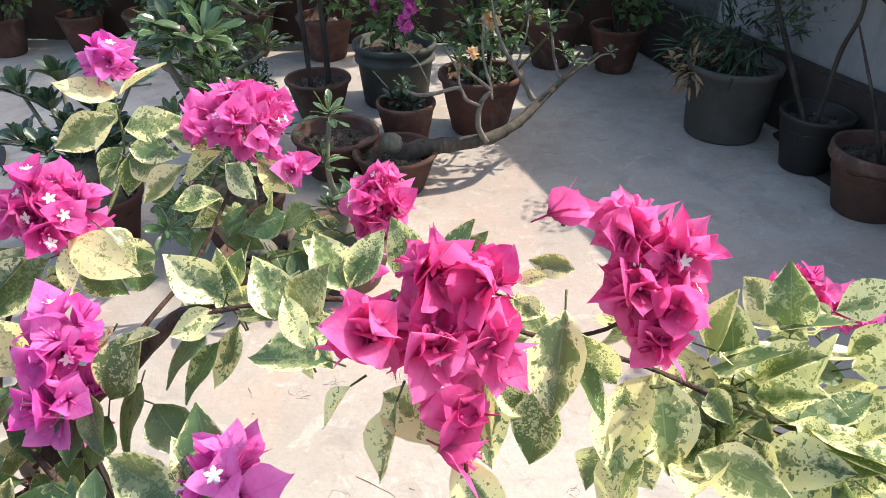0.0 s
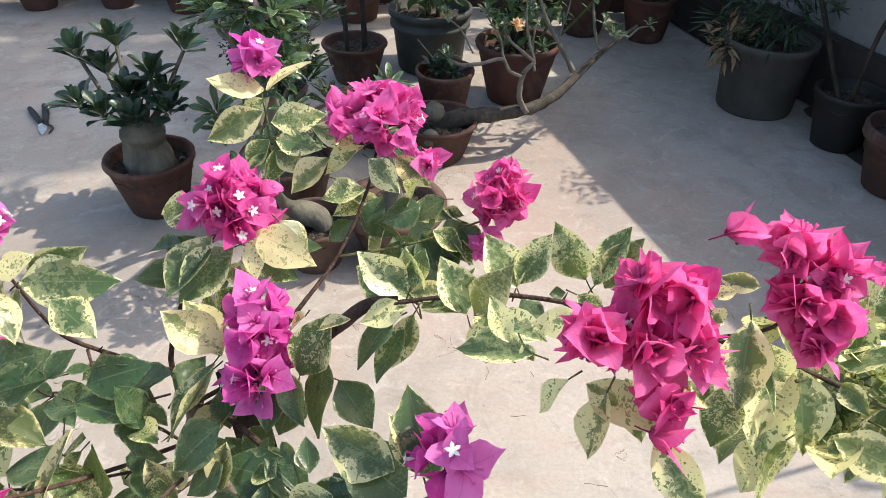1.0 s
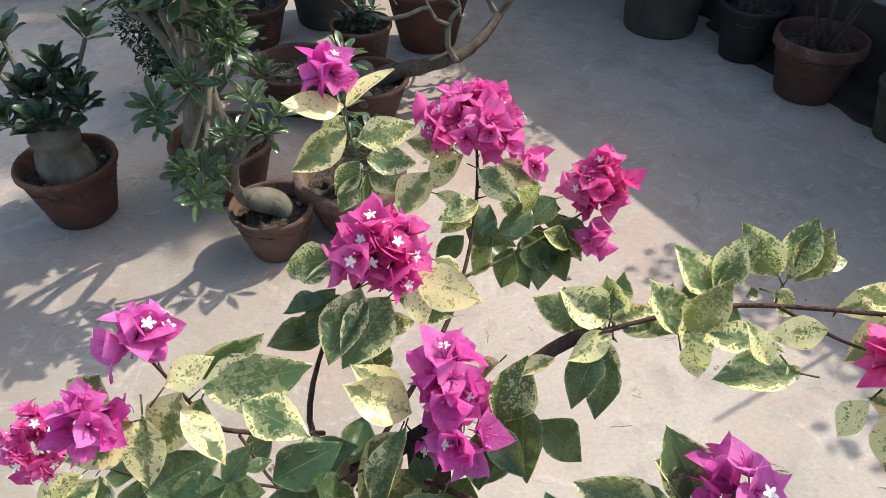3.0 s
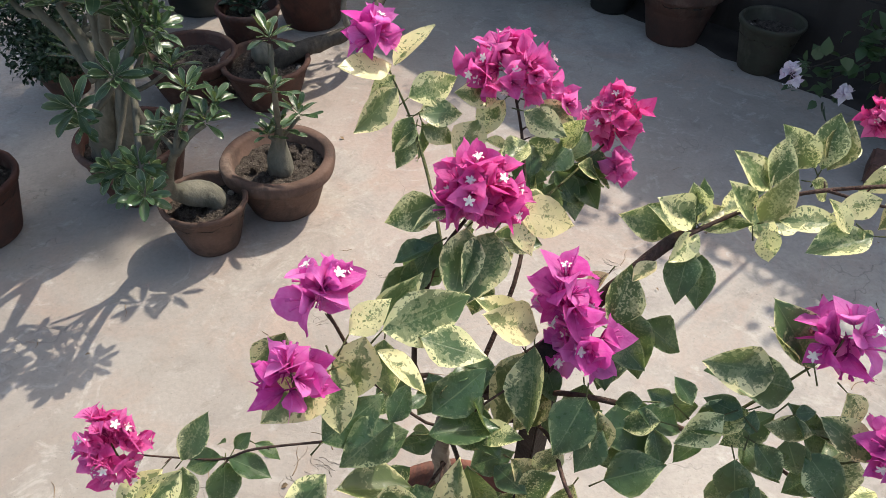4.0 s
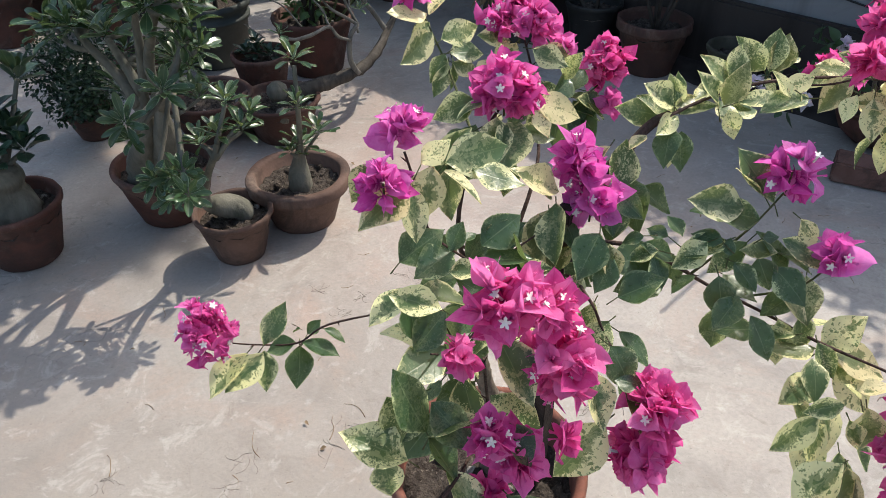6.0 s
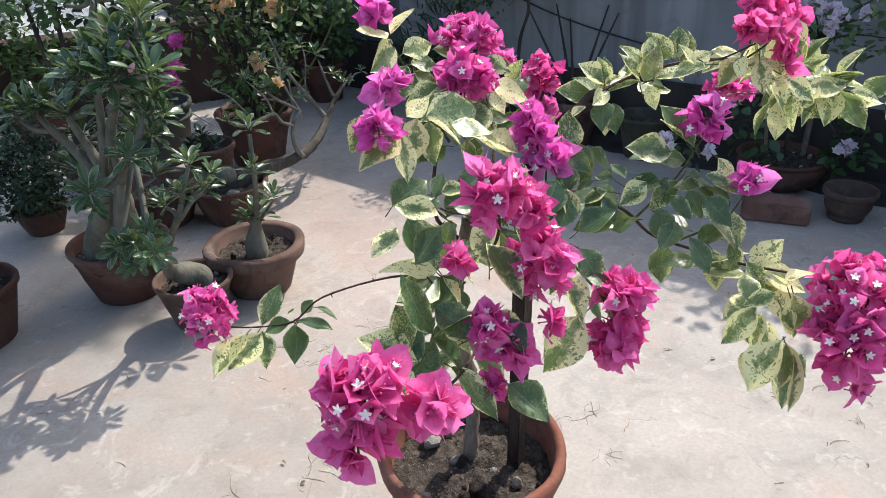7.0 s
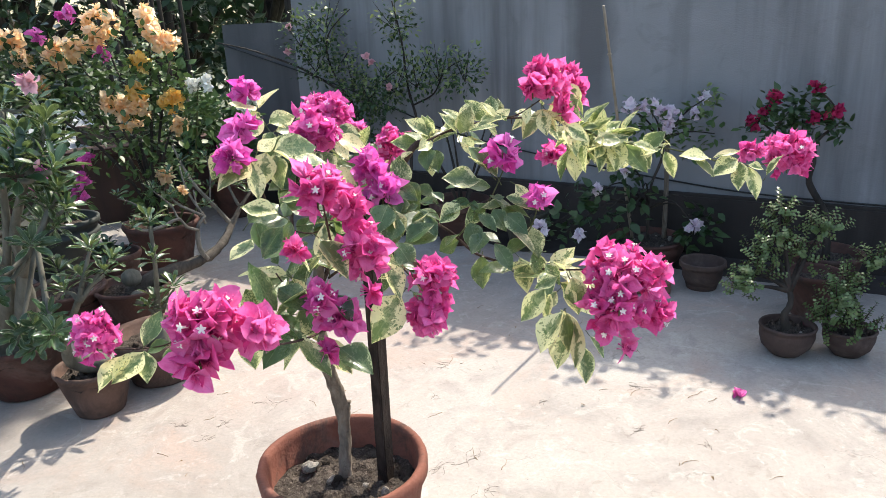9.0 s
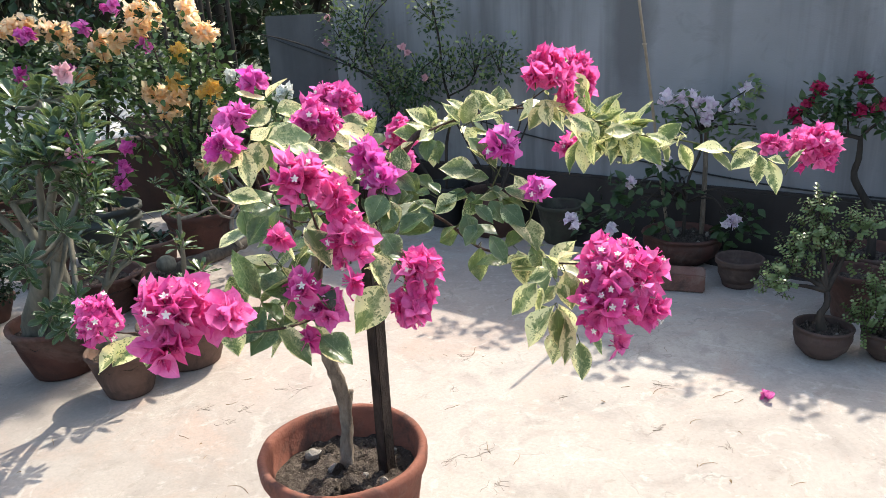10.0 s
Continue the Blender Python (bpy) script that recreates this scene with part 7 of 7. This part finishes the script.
for cs, cu, cz in ((4.12, 2.13, 4.95), (4.28, 2.12, 5.0), (4.45, 2.10, 5.05), (4.15, 2.3, 5.0)):
    c = wall_point(cs, cu, cz)
    stem(shade, [(1.95, 4.7, 3.6, 0.020), ((1.95 + c.x) / 2, (4.7 + c.y) / 2, (3.9 + c.z) / 2, 0.012), (*c, 0.005)], TREE, 6, 0.1, "limb", 3)
    blobs.append((*c, 0.16, 190))
foliage(shade, blobs, SMALL_DARK, 0.12, 23, "crown")
hedge = tagged(thing("hedge", "dense dark green thicket behind the terrace", "hedge", kind="stuff", at=(0, 9, -3.2)))
q = random.Random(8)
foliage(hedge, [(q.uniform(-11, 6), q.uniform(9, 13), q.uniform(-2.8, 1.1), 0.9, 130) for i in range(70)] + [(q.uniform(1.0, 6.5), q.uniform(11, 14), q.uniform(-1.0, 2.6), 0.9, 130) for i in range(26)], SMALL_DARK, 0.24, 88, "thicket", width=0.6)
for i in range(9):
    x = 0.55 + 0.06 * i + 0.03 * (i % 3)
    post = thing("bamboo_post", "dark weathered bamboo post of a fence", "post", "fence posts", at=(x, 4.9 + 0.05 * (i % 4), -3.2))
    stem(post, [(x, 4.9 + 0.05 * (i % 4), -3.2, 0.022), (x + 0.02, 4.92 + 0.05 * (i % 4), 0.2, 0.018), (x + 0.01 * (i % 3 - 1), 4.9 + 0.05 * (i % 4), 1.5, 0.014)], TREE, 7, 0.1, "cane")
roof = thing("tin_roof", "pale corrugated zinc roof below the terrace", "roof", at=(-0.6, 5.9, 0.3))
verts, faces = [], []
for i in range(61):
    x = -2.6 + 0.055 * i
    z = 0.012 * math.sin(i * math.pi / 2)
    verts += [(x, 5.0, 0.18 + z), (x, 6.9, 0.50 + z), (x, 5.0, 0.175 + z), (x, 6.9, 0.495 + z)]
for i in range(60):
    a = 4 * i
    faces += [(a, a + 4, a + 5, a + 1), (a + 2, a + 3, a + 7, a + 6)]
part("sheet", mesh("sheet", verts, faces, TIN), roof)
for x in (-2.5, -1.0, 0.55):
    for y, z in ((5.1, 0.17), (6.8, 0.46)):
        v, f = box_data(x - 0.04, y - 0.04, -3.2, x + 0.04, y + 0.04, z, 0.005)
        part("post", mesh("post", v, f, TREE, smooth=False), roof)

# ---- litter on the floor ----
fallen = thing("fallen_flower", "small fallen magenta bougainvillea flower on the floor", "flower", at=(1.062, 0.494, 0))
for i in range(3):
    part("flower", FLOWERS["magenta"][i], fallen, "", Matrix.Translation((1.062 + 0.012 * i - 0.01, 0.494 + 0.008 * i, 0.006)) @ Euler((1.0 * i, 0.6, i * 2.1)).to_matrix().to_4x4() @ Matrix.Scale(0.026, 4))
TWIGS = [(0.572, 1.252, 0.07, 0.3), (0.283, 0.773, 0.06, 1.9), (0.30, 0.70, 0.05, 0.9), (-0.05, 1.12, 0.12, -0.5), (-0.371, 0.974, 0.07, 0.8), (-0.519, 0.993, 0.08, 2.2), (-0.813, 1.077, 0.06, 1.2), (-0.28, 1.0, 0.07, 2.0), (0.654, 0.418, 0.05, 0.2), (0.36, 1.02, 0.05, 2.8), (0.84, 0.72, 0.05, 0.1), (0.95, 0.60, 0.08, -0.4), (-0.65, 0.9, 0.05, 0.4), (0.1, 1.3, 0.05, 1.1)]
q = random.Random(77)
TWIGS += [(q.uniform(-0.9, 1.3), q.uniform(-0.1, 1.6), q.uniform(0.012, 0.045), q.uniform(0, 6.28)) for i in range(44)]
for i, (x, y, L, a) in enumerate(TWIGS):
    if (x - PX) ** 2 + (y - PY) ** 2 < 0.04:
        continue
    pts, w = [], a
    p = Vector((x, y, 0.0))
    for k in range(5):
        pts.append((p.x, p.y, -0.0012 + 0.0008 * (k % 2), 0.0009 - 0.00012 * k))
        w += rng.uniform(-0.5, 0.5)
        p = p + Vector((math.cos(w), math.sin(w), 0)) * L / 4
    tagged(part("twig", tube("twig", pts, DEAD, 5, 3)), "thin dry twig lying on the concrete", "twig", "litter")
ROOTS = [(0.265, 0.793, 0.055), (0.215, 0.669, 0.06), (0.559, 1.249, 0.045), (0.391, 1.105, 0.03), (0.632, 0.87, 0.03), (0.887, 0.753, 0.06), (0.708, 0.581, 0.045), (0.769, 0.418, 0.035), (-0.532, 1.0, 0.06), (-0.375, 0.967, 0.07), (-0.319, 0.986, 0.06), (-0.826, 1.073, 0.055), (-0.223, 1.348, 0.04), (-0.257, 1.477, 0.05), (0.2, 0.815, 0.05), (-0.599, 0.949, 0.04), (0.009, 1.409, 0.07), (-0.138, 1.397, 0.05)]
soup = Soup()
for x, y, L in ROOTS:
    w0 = q.uniform(0, 6.28)
    for k in range(6):
        w, p, pts = w0 + q.gauss(0, 0.9), Vector((x + q.gauss(0, L * 0.16), y + q.gauss(0, L * 0.16), 0)), []
        for m in range(5):
            pts.append((p.x, p.y, -0.0012 + 0.0005 * (m % 2), 0.00034 - 0.00004 * m))
            w += q.uniform(-0.8, 0.8)
            p = p + Vector((math.cos(w), math.sin(w), 0)) * L * q.uniform(0.12, 0.26)
        soup.add(*tube_data(pts, 4, 2))
tagged(part("rootlets", soup.mesh("rootlets", ROOT)), "thin dry rootlets scattered on the concrete", "rootlets", kind="stuff")
CRUMBS = [mesh("leaf_litter", *blade(0.5, 4, 0.5, 0.3, 0.05, 0.4, 0.6, i, 1)[:2], DEAD, blade(0.5, 4, across=1)[2]) for i in range(3)]
q = random.Random(12)
for i in range(46):
    x, y = q.uniform(-1.5, 1.6), q.uniform(0.2, 2.9)
    if (x - PX) ** 2 + (y - PY) ** 2 < 0.045:
        continue
    tagged(part("leaf_litter", CRUMBS[i % 3], None, "", Matrix.Translation((x, y, 0.004)) @ Euler((q.uniform(-0.3, 0.3), q.uniform(-0.3, 0.3), q.uniform(0, 6.28))).to_matrix().to_4x4() @ Matrix.Scale(q.uniform(0.006, 0.02), 4)), "small dry leaf crumb on the concrete", "dry leaf", "litter")
